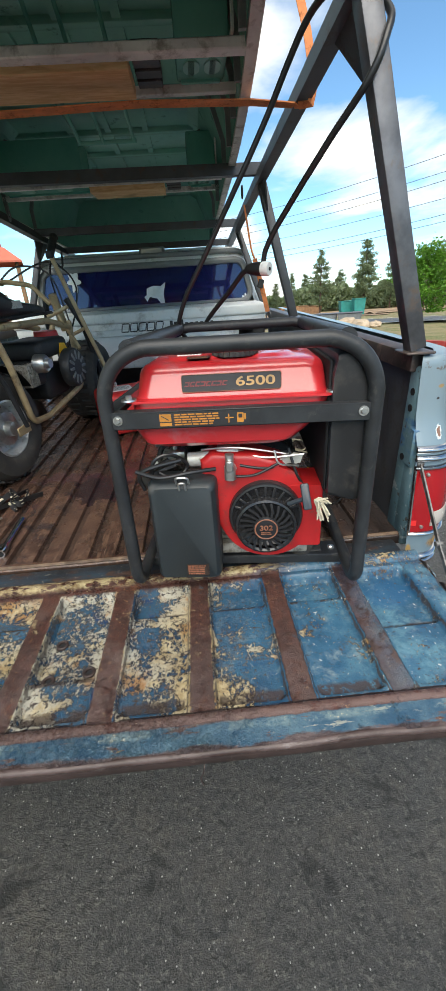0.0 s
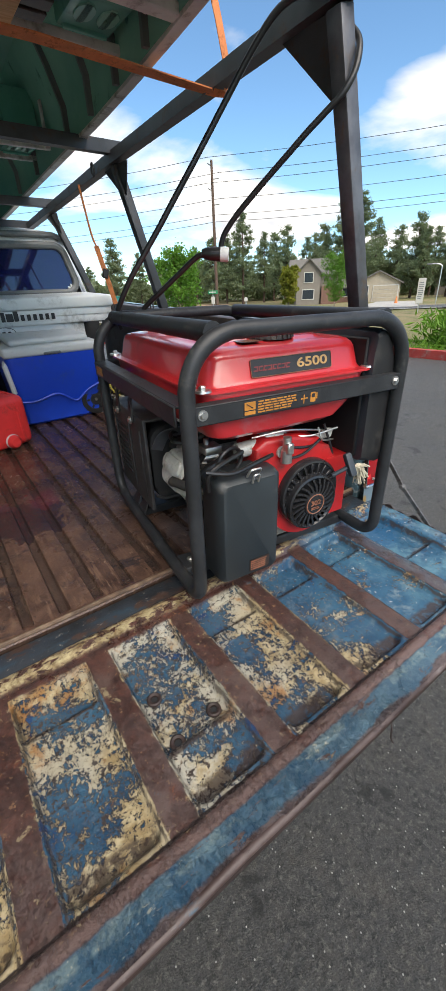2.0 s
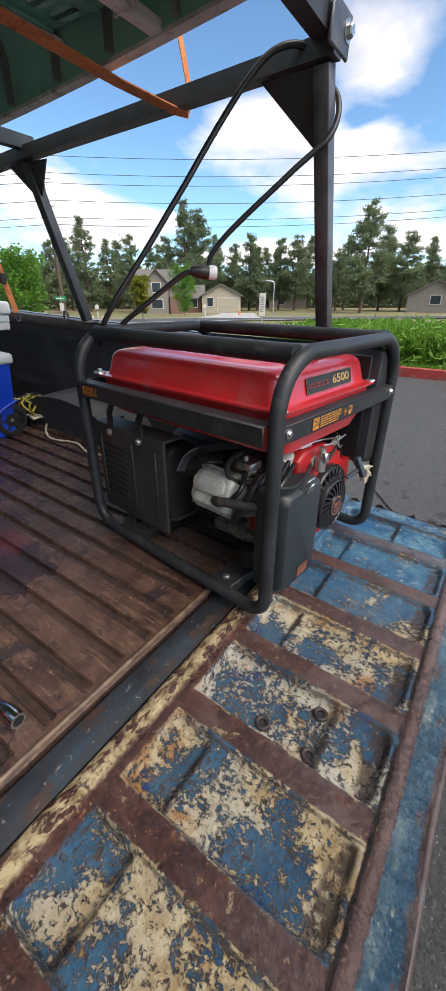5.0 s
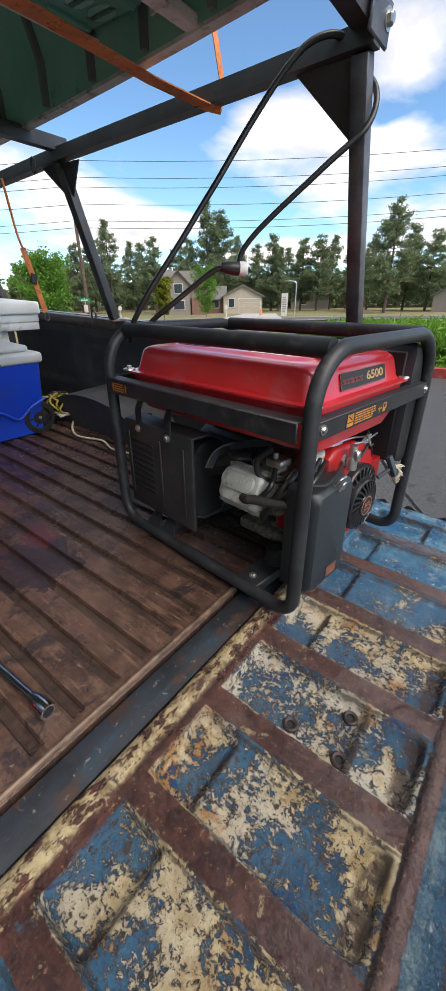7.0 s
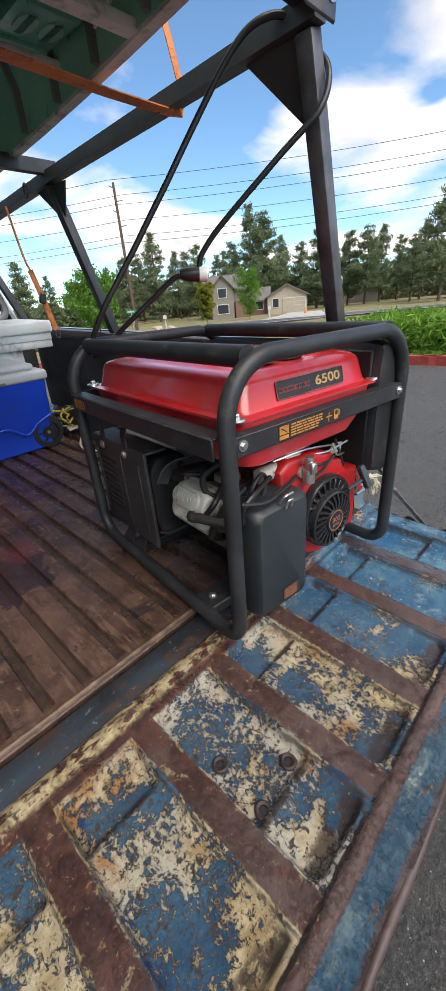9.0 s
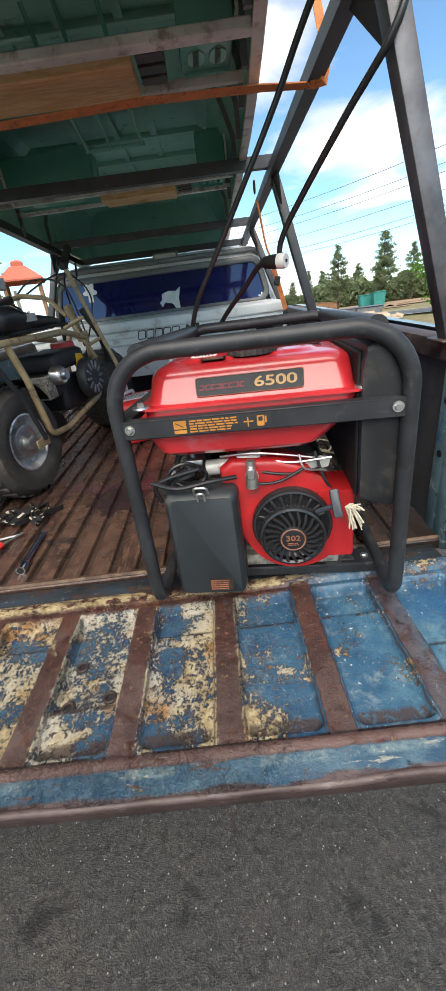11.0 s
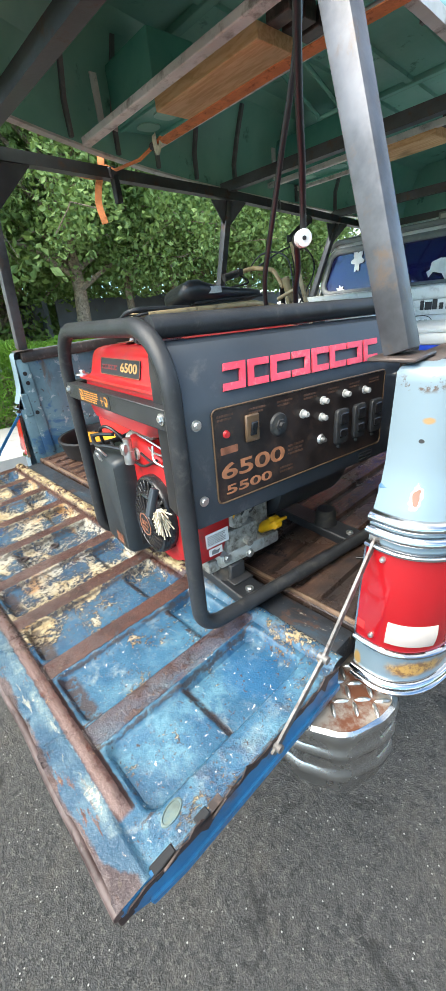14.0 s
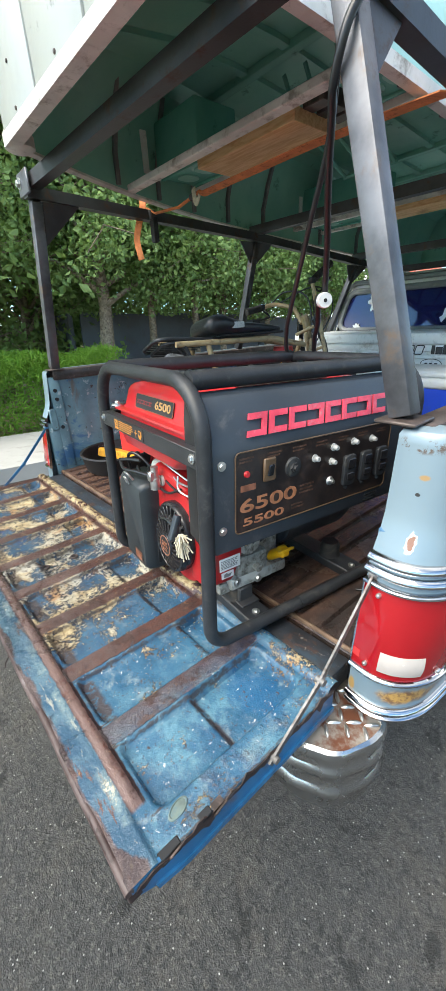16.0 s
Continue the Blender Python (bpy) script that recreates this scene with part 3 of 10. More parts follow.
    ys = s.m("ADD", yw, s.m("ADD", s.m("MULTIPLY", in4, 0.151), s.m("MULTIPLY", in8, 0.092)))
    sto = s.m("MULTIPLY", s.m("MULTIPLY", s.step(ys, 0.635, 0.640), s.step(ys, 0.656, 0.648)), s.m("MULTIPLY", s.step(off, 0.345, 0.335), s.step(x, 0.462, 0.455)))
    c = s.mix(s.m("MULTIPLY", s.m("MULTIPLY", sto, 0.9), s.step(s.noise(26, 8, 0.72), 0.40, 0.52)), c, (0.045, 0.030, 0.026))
    ridge = s.m("MULTIPLY", s.step(yw, 0.367, 0.370), s.m("MULTIPLY", s.step(yw, 0.393, 0.390), s.step(x, 0.436, 0.428)))
    c = s.mix(s.m("MULTIPLY", ridge, s.step(s.noise(28, 7, 0.7, 0.0, s.stretch(0.4, 1, 1)), 0.30, 0.36)), c, rust)
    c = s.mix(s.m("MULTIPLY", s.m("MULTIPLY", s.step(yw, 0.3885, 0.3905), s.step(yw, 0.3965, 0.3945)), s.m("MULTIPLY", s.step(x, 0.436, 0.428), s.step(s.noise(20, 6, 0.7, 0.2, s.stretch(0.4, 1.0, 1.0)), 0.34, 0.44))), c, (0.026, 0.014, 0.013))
    crest = s.m("MULTIPLY", s.m("MULTIPLY", ridge, s.m("MULTIPLY", s.step(yw, 0.370, 0.373), s.step(yw, 0.385, 0.380))), s.step(s.noise(34, 7, 0.7, 0.2, s.stretch(0.25, 1.0, 1.0)), 0.36, 0.56))
    c = s.mix(s.m("MULTIPLY", crest, 0.8), c, (0.155, 0.100, 0.088))
    # outer band keeps its blue with scuffs
    band = s.step(yw, 0.372, 0.367)
    bandb = s.mix(s.step(s.noise(14, 6, 0.65), 0.4, 0.65), (0.024, 0.07, 0.12), (0.075, 0.14, 0.185))
    bandb = s.mix(s.step(s.noise(60, 7, 0.72, 0.3, s.stretch(0.45, 1.4, 1.0)), 0.60, 0.66), bandb, (0.26, 0.27, 0.235))
    bandc = s.mix(s.step(s.noise(30, 8, 0.72, 0.2, s.stretch(0.35, 1.6, 1.0)), 0.56, 0.60), bandb, rust)
    c = s.mix(band, c, bandc)
    # chalky teal and cream streak in the gutter below the ridge
    worn = s.m("ADD", s.noise(11, 5, 0.6, 0.2, s.stretch(0.8, 0.3, 1.0, (1.1, 0, 0))), s.m("MULTIPLY", s.m("SUBTRACT", s.noise(110, 7, 0.75), 0.5), 0.5))
    gut = s.m("MULTIPLY", s.m("MULTIPLY", s.step(yw, 0.351, 0.358), s.step(yw, 0.3705, 0.366)), s.step(x, 0.452, 0.440))
    c = s.mix(s.m("MULTIPLY", gut, s.m("MULTIPLY", s.step(worn, 0.44, 0.58), 0.6)), c, (0.19, 0.255, 0.255))
    c = s.mix(s.m("MULTIPLY", gut, s.m("MULTIPLY", s.step(worn, 0.60, 0.64), 0.9)), c, (0.46, 0.42, 0.31))
    # scraped outer edge, wider in places, and a bare corner
    en = s.noise(17, 7, 0.68, 0.3, s.stretch(0.5, 1.0, 1.0, (6.1, 0, 0)))
    far_end = s.m("MULTIPLY", s.step(x, 0.455, 0.505), 0.026)
    edge = s.step(s.m("SUBTRACT", y, s.m("ADD", s.m("MULTIPLY", s.m("SUBTRACT", en, 0.5), 0.042), far_end)), 0.3375, 0.3325)
    c = s.mix(s.m("MULTIPLY", edge, 0.9), c, s.mix(s.step(s.noise(40, 7, 0.7, 0.2, s.stretch(0.4, 1.0, 1.0)), 0.42, 0.6), (0.048, 0.026, 0.022), (0.115, 0.076, 0.068)))
    hx = s.step(x, 0.24, 0.04)
    hinge = s.m("MULTIPLY", s.m("MULTIPLY", s.step(yw, 0.733, 0.739), s.step(yw, 0.770, 0.765)), s.step(s.m("ADD", s.noise(75, 8, 0.72, 0.2, s.stretch(0.5, 1.0, 1.0)), s.m("MULTIPLY", s.noise(9, 4), 0.2)), 0.56, 0.62))
    c = s.mix(s.m("MULTIPLY", s.step(yw, 0.718, 0.722), hx), c, rust)
    c = s.mix(s.m("MULTIPLY", hinge, hx), c, s.mix(s.step(rn, 0.35, 0.6), (0.20, 0.13, 0.06), (0.50, 0.41, 0.23)))
    s.bump(s.m("ADD", s.m("MULTIPLY", cover, 0.6), s.m("MULTIPLY", s.m("ADD", s.m("MULTIPLY", pit, 1.1), s.noise(230, 5, 0.75)), s.m("ADD", 0.30, s.m("MULTIPLY", s.m("ADD", fade, ribmask, True), 0.7)))), 1.0, 0.0038)
    rgh = s.m("ADD", 0.17, s.m("MULTIPLY", s.m("ADD", cover, ribmask, True), 0.17))
    return s.done(c, rgh, 0.0)


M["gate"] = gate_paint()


def truck_paint(name, hi, lo, rustn=0.76):
    s = Nodes(name)
    a = s.noise(2.4, 4, 0.5)
    x, y, z = s.xyz()
    c = s.mix(s.step(a, 0.35, 0.65), lo, hi)
    chip = s.noise(14, 8, 0.65, 0.2)
    c = s.mix(s.step(chip, rustn - 0.03, rustn - 0.015), c, (0.5, 0.52, 0.5))
    c = s.mix(s.step(chip, rustn, rustn + 0.015), c, (0.24, 0.12, 0.06))
    wob = s.m("MULTIPLY", s.m("SUBTRACT", s.noise(55, 5, 0.6), 0.5), 0.9)

    def spot(px, pz, rx, rz):
        dx = s.m("DIVIDE", s.m("SUBTRACT", x, px), rx)
        dz = s.m("DIVIDE", s.m("SUBTRACT", z, pz), rz)
        return s.m("ADD", s.m("SQRT", s.m("ADD", s.m("MULTIPLY", dx, dx), s.m("MULTIPLY", dz, dz))), wob)

    # a chip to primer and rust, a stained hole, rust below the lamp and at the rail
    d = s.m("ADD", spot(0.562, 1.012, 0.0062, 0.013), s.m("MULTIPLY", s.m("SUBTRACT", s.noise(120, 4, 0.6), 0.5), 1.6))
    c = s.mix(s.step(d, 1.35, 1.2), c, (0.62, 0.68, 0.68))
    c = s.mix(s.step(d, 0.95, 0.8), c, (0.22, 0.11, 0.07))
    c = s.mix(s.m("MULTIPLY", s.step(spot(0.560, 1.118, 0.008, 0.005), 1.2, 0.6), 0.8), c, (0.36, 0.20, 0.05))
    c = s.mix(s.step(spot(0.554, 1.090, 0.004, 0.003), 1.1, 0.9), c, (0.03, 0.03, 0.03))
    c = s.mix(s.m("MULTIPLY", s.step(spot(0.597, 0.713, 0.032, 0.016), 1.3, 0.6), 0.9), c, s.mix(s.step(s.noise(90, 8, 0.72), 0.42, 0.58), (0.17, 0.075, 0.02), (0.46, 0.26, 0.06)))
    c = s.mix(s.m("MULTIPLY", s.step(spot(0.514, 0.702, 0.007, 0.014), 1.2, 0.7), 0.9), c, (0.36, 0.22, 0.06))
    c = s.mix(s.m("MULTIPLY", s.step(spot(0.545, 1.165, 0.05, 0.012), 1.2, 0.6), s.step(s.noise(60, 6, 0.7), 0.5, 0.6)), c, (0.10, 0.07, 0.055))
    s.bump(s.noise(40, 4), 0.04, 0.001)
    return s.done(c, s.m("ADD", 0.28, s.m("MULTIPLY", a, 0.15)), 0.1, Coat_Weight=0.2)


M["truck_blue"] = truck_paint("faded_light_blue_body_paint", (0.185, 0.250, 0.290), (0.150, 0.215, 0.258))


def old_bed_paint():
    """chalky teal over brighter blue, pale chips and rust runs"""
    s = Nodes("flaking_teal_bed_paint")
    a = s.noise(5, 6, 0.62)
    c = s.mix(s.step(a, 0.35, 0.65), (0.085, 0.16, 0.19), (0.16, 0.27, 0.31))
    c = s.mix(s.m("MULTIPLY", s.step(s.noise(4.2, 6, 0.65, 0.4), 0.54, 0.60), 0.8), c, (0.03, 0.115, 0.26))
    chip = s.noise(22, 8, 0.7, 0.3)
    c = s.mix(s.step(chip, 0.60, 0.62), c, (0.36, 0.42, 0.44))
    c = s.mix(s.step(s.noise(30, 8, 0.72, 0.3), 0.62, 0.65), c, (0.05, 0.036, 0.03))
    c = s.mix(s.m("MULTIPLY", s.step(s.noise(9, 6, 0.65, 0.2, s.stretch(1, 1, 0.25)), 0.62, 0.72), 0.7), c, (0.15, 0.08, 0.04))
    s.bump(s.m("ADD", chip, s.noise(90, 4)), 0.35, 0.002)
    return s.done(c, 0.5)


M["bed_blue"] = old_bed_paint()
M["bed_dark"] = plain("black_bed_coating", (0.056, 0.059, 0.066), 0.55, var=0.3, scale=8, bump=0.3, bscale=300, dirt=(0.06, 0.05, 0.045), dirt_amount=0.25)
def sill_steel():
    s = Nodes("scuffed_blue_black_sill")
    c = s.mix(s.step(s.noise(9, 7, 0.68), 0.38, 0.62), (0.010, 0.012, 0.015), (0.021, 0.027, 0.036))
    c = s.mix(s.m("MULTIPLY", s.step(s.noise(12, 8, 0.72, 0.4, s.stretch(0.5, 1.4, 1)), 0.52, 0.62), 0.75), c, (0.016, 0.040, 0.062))
    c = s.mix(s.step(s.noise(20, 8, 0.74, 0.3, s.stretch(0.6, 1, 1)), 0.55, 0.61), c, (0.045, 0.024, 0.018))
    c = s.mix(s.step(s.noise(90, 6, 0.75), 0.61, 0.66), c, (0.20, 0.18, 0.15))
    s.bump(s.noise(120, 6, 0.75), 0.6, 0.002)
    return s.done(c, s.m("ADD", 0.34, s.m("MULTIPLY", s.noise(16, 6, 0.7), 0.4)), 0.0)


M["sill"] = sill_steel()
M["floor_lip"] = plain("worn_brown_floor_edge", (0.135, 0.085, 0.055), 0.4, var=0.5, scale=22, bump=0.5, bscale=120, dirt=(0.21, 0.16, 0.10), dirt_amount=0.35)
M["gate_side"] = plain("bright_blue_tailgate_edge", (0.016, 0.115, 0.25), 0.35, var=0.3, scale=6, bump=0.1, dirt=(0.12, 0.07, 0.05), dirt_amount=0.35)
M["lens_red"] = plain("red_tail_lens", (0.30, 0.006, 0.010), 0.14, var=0.1, scale=5, bump=0.02, Coat_Weight=0.5)
M["lens_red_bright"] = plain("bright_red_reflector", (0.72, 0.03, 0.03), 0.2, var=0.1)
M["lens_white"] = plain("ribbed_clear_lens", (0.42, 0.38, 0.35), 0.25, var=0.1, bump=0.1)
def scraped_lip():
    """rolled steel lip: mauve-grey scuffed top, dark rust and a few blue remains"""
    s = Nodes("scraped_gate_lip")
    a = s.noise(22, 7, 0.7, 0.2, s.stretch(0.35, 1.0, 1.0))
    c = s.mix(s.step(a, 0.38, 0.62), (0.040, 0.023, 0.020), (0.092, 0.064, 0.060))
    c = s.mix(s.m("MULTIPLY", s.step(s.noise(16, 7, 0.7, 0.3, s.stretch(0.3, 1.0, 1.0, (2.2, 0, 0))), 0.57, 0.64), 0.7), c, (0.21, 0.18, 0.175))
    c = s.mix(s.step(s.noise(30, 8, 0.72, 0.3, s.stretch(0.4, 1.0, 1.0, (7.2, 0, 0))), 0.57, 0.62), c, (0.030, 0.015, 0.013))
    c = s.mix(s.m("MULTIPLY", s.step(s.noise(9, 6, 0.7, 0.3, s.stretch(0.6, 1.0, 1.0, (4.9, 3, 0))), 0.60, 0.66), 0.7), c, (0.05, 0.11, 0.15))
    s.bump(s.noise(120, 5, 0.7), 0.5, 0.001)
    return s.done(c, 0.5)


M["lip_scraped"] = scraped_lip()
M["plug_olive"] = plain("chalky_olive_paint", (0.105, 0.14, 0.125), 0.6, var=0.35, scale=30, bump=0.2, bscale=160, dirt=(0.06, 0.13, 0.17), dirt_amount=0.4)
M["lip_rust"] = plain("rusted_gate_lip", (0.034, 0.020, 0.018), 0.62, 0.0, var=0.45, scale=16, bump=0.5, bscale=90, dirt=(0.17, 0.14, 0.125), dirt_amount=0.10)
M["rail_brown"] = plain("rusted_rail_cap", (0.070, 0.054, 0.048), 0.42, 0.3, var=0.3, scale=12, bump=0.2, dirt=(0.18, 0.13, 0.11), dirt_amount=0.35)


def asphalt():
    """grey-brown worn asphalt: soft mottling, fine grit, a few pale stones, oil spots"""
    s = Nodes("worn_asphalt")
    a = s.noise(0.9, 6, 0.6)
    st = s.noise(7.5, 5, 0.55, 0.4)
    g = s.voronoi(330, out="Color")
    gd = s.voronoi(330)
    c = s.mix(s.step(a, 0.3, 0.7), (0.058, 0.057, 0.055), (0.082, 0.079, 0.074))
    c = s.mix(s.m("MULTIPLY", s.step(s.noise(4.5, 7, 0.7, 0.3), 0.46, 0.66), 0.8), c, (0.100, 0.090, 0.076))
    c = s.mix(s.m("MULTIPLY", s.step(s.noise(34, 7, 0.75, 0.3), 0.48, 0.60), 0.8), c, (0.022, 0.022, 0.022))
    c = s.mix(s.m("MULTIPLY", s.step(s.noise(70, 7, 0.75), 0.52, 0.61), 0.8), c, (0.175, 0.166, 0.150))
    sp = s.n.new("ShaderNodeSeparateColor")
    s.l.new(g, sp.inputs[0])
    c = s.mix(s.m("MULTIPLY", s.step(sp.outputs[0], 0.4, 1.0), 0.55), c, (0.12, 0.116, 0.107))
    c = s.mix(s.m("MULTIPLY", s.step(sp.outputs[1], 0.6, 0.95), 0.5), c, (0.034, 0.033, 0.033))
    big = s.voronoi(120)
    bigc = s.n.new("ShaderNodeSeparateColor")
    s.l.new(s.voronoi(120, out="Color"), bigc.inputs[0])
    c = s.mix(s.m("MULTIPLY", s.step(bigc.outputs[2], 0.958, 1.0), s.step(big, 0.30, 0.16)), c, (0.50, 0.49, 0.46))
    c = s.mix(s.m("MULTIPLY", s.step(st, 0.60, 0.655), 0.75), c, (0.020, 0.019, 0.018))
    s.bump(s.m("ADD", s.m("MULTIPLY", gd, 0.35), s.m("MULTIPLY", s.noise(60, 7, 0.75), 1.9)), 1.0, 0.0088)
    return s.done(c, 0.5, 0.0)


M["asphalt"] = asphalt()


def ground_mix():
    s = Nodes("dry_grass_and_dirt")
    a = s.noise(0.06, 6, 0.6)
    b = s.noise(0.9, 6, 0.7)
    f = s.noise(14, 6, 0.75)
    c = s.mix(s.step(a, 0.4, 0.6), (0.16, 0.155, 0.055), (0.24, 0.19, 0.10))
    c = s.mix(s.step(b, 0.45, 0.65), c, (0.085, 0.12, 0.03))
    c = s.mix(s.step(f, 0.45, 0.7), c, (0.27, 0.22, 0.115))
    s.bump(f, 0.8, 0.05)
    return s.done(c, 0.9)


M["grass_ground"] = ground_mix()
M["dirt"] = plain("bare_dirt", (0.32, 0.22, 0.14), 0.95, var=0.3, scale=0.3, bump=0.6, bscale=6)
M["concrete"] = plain("pale_concrete", (0.42, 0.41, 0.385), 0.85, var=0.12, scale=1.5, bump=0.3, bscale=120, dirt=(0.3, 0.28, 0.25), dirt_amount=0.3)
M["kerb_red"] = plain("red_painted_kerb", (0.40, 0.045, 0.035), 0.7, var=0.25, scale=3, bump=0.2, dirt=(0.28, 0.2, 0.17), dirt_amount=0.3)
# ---- the truck stands nose-up by a few degrees on the sloping lot; its own coordinates ----
PIVOT = Vector((0, 0.75, 0.72))
T = Matrix.Translation(PIVOT) @ pose(0, 0, 0, 0, 0, 1.7) @ pose(0, 0, 0, 2.8, 0, 0) @ Matrix.Translation(-PIVOT)
FLOOR = 0.72                      # bed floor
GL, GR = -1.13, 0.507             # ends of the tailgate
CX = (GL + GR) / 2
RAIL = 1.19                       # top of the bedsides


def pickup():
    truck = empty("pickup_truck", T)
    tagged(truck, "old faded blue pickup truck with its rusty tailgate lowered", "pickup truck")

    # bed floor: ribs running lengthwise
    bm = B()
    prof = []
    x = GL + 0.03
    pitch = 0.0745
    while x < GR - 0.03:
        for dx, dz in ((0, 0.0), (0.004, -0.011), (0.021, -0.011), (0.025, 0.0), (pitch - 0.010, 0.001)):
            if x + dx < GR - 0.02:
                prof.append((x + dx, dz))
        x += pitch
    prof = [(GL - 0.008, 0.0)] + prof + [(GR + 0.008, 0.0)]
    ys = [0.846, 0.850, 0.854, 0.860, 0.866, 0.874, 0.890] + [0.890 + (2.98 - 0.890) * k / 40 for k in range(1, 41)]
    rows = []
    for j, yy in enumerate(ys):
        deep = min(max((yy - 0.868) / 0.016, 0.0), 1.0)
        rows.append([bm.verts.new((px, yy, FLOOR + pz * deep + (-0.006 if j == 0 else 0) + 0.0016 * noise.noise((px * 5, yy * 4, 1.7)) + 0.0008 * noise.noise((px * 21, yy * 9, 4.1)))) for px, pz in prof])
    for A, C in zip(rows, rows[1:]):
        for k in range(len(A) - 1):
            bm.faces.new((A[k], A[k + 1], C[k + 1], C[k]))
    low = [bm.verts.new((px, 0.846, FLOOR - 0.03)) for px, pz in prof]
    for k in range(len(low) - 1):
        bm.faces.new((low[k], low[k + 1], rows[0][k + 1], rows[0][k]))
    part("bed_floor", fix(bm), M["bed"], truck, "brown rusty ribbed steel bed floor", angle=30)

    # sill between floor and tailgate
    bm = B()
    for a, c, za in ((0.776, 0.8385, -0.006), (0.8385, 0.8445, -0.024)):
        box(bm, GL + 0.02, GR - 0.02, a, c, FLOOR - 0.06, FLOOR + za, 0.005 if za > -0.01 else 0.0, 2)
    part("bed_sill", bm, M["sill"], truck, "worn dark steel sill")
    bm = B()
    tube(bm, [(GL + (GR - GL) * k / 70, 0.853 + 0.0015 * noise.noise((k * 0.4, 2, 7)), FLOOR + 0.0005 + 0.0015 * noise.noise((k * 0.3, 5, 1))) for k in range(71)], 0.0055, 8)
    part("floor_lip", bm, M["floor_lip"], truck, "rusty beaded end of the bed floor")

    tailgate(truck)
    for side in (-1, 1):
        bedside(truck, side)
    cab(truck)
    bumper(truck)
    return truck


def gate_height(x, y):
    """stamped panels sunk between ribs, a ridge near the outer edge"""
    z = FLOOR + 0.0
    u = (x - X_PANEL) / P_PITCH
    k = math.floor(u + 0.12)
    if 0 <= k <= 8:
        x0 = X_PANEL + k * P_PITCH
        cx, cy = x0 + P_WIDE / 2, (0.40 + 0.722) / 2
        qx, qy = abs(x - cx) - (P_WIDE / 2 - 0.022), abs(y - cy) - (0.161 - 0.022)
        d = math.hypot(max(qx, 0), max(qy, 0)) + min(max(qx, qy), 0) - 0.022
        t = min(max(-d / 0.009, 0), 1)
        t = t * t * (3 - 2 * t)
        z -= 0.016 * t
        s = min(max((y - {4: 0.489, 8: 0.548}.get(k, 0.640) - 0.004 * math.sin(k * 2.1)) / 0.012, 0), 1)
        z -= 0.012 * t * s * (3 - 2 * s) * s
    # rounded ridge and gutter by the outer edge
    r = abs(y - 0.380) / 0.013
    if r < 1:
        z += 0.0065 * (1 - r ** 4) * min(max((0.432 - x) / 0.02, 0), 1)
    if y < 0.368:
        z += 0.006 - (0.368 - y) * 0.02
    # rolled hinge edge
    r = abs(y - 0.752) / 0.018
    if r < 1:
        z += 0.013 * math.sqrt(1 - r * r)
    z += 0.0022 * noise.noise((x * 6, y * 6, 0.3)) + 0.0009 * noise.noise((x * 24, y * 24, 2.3))
    return z


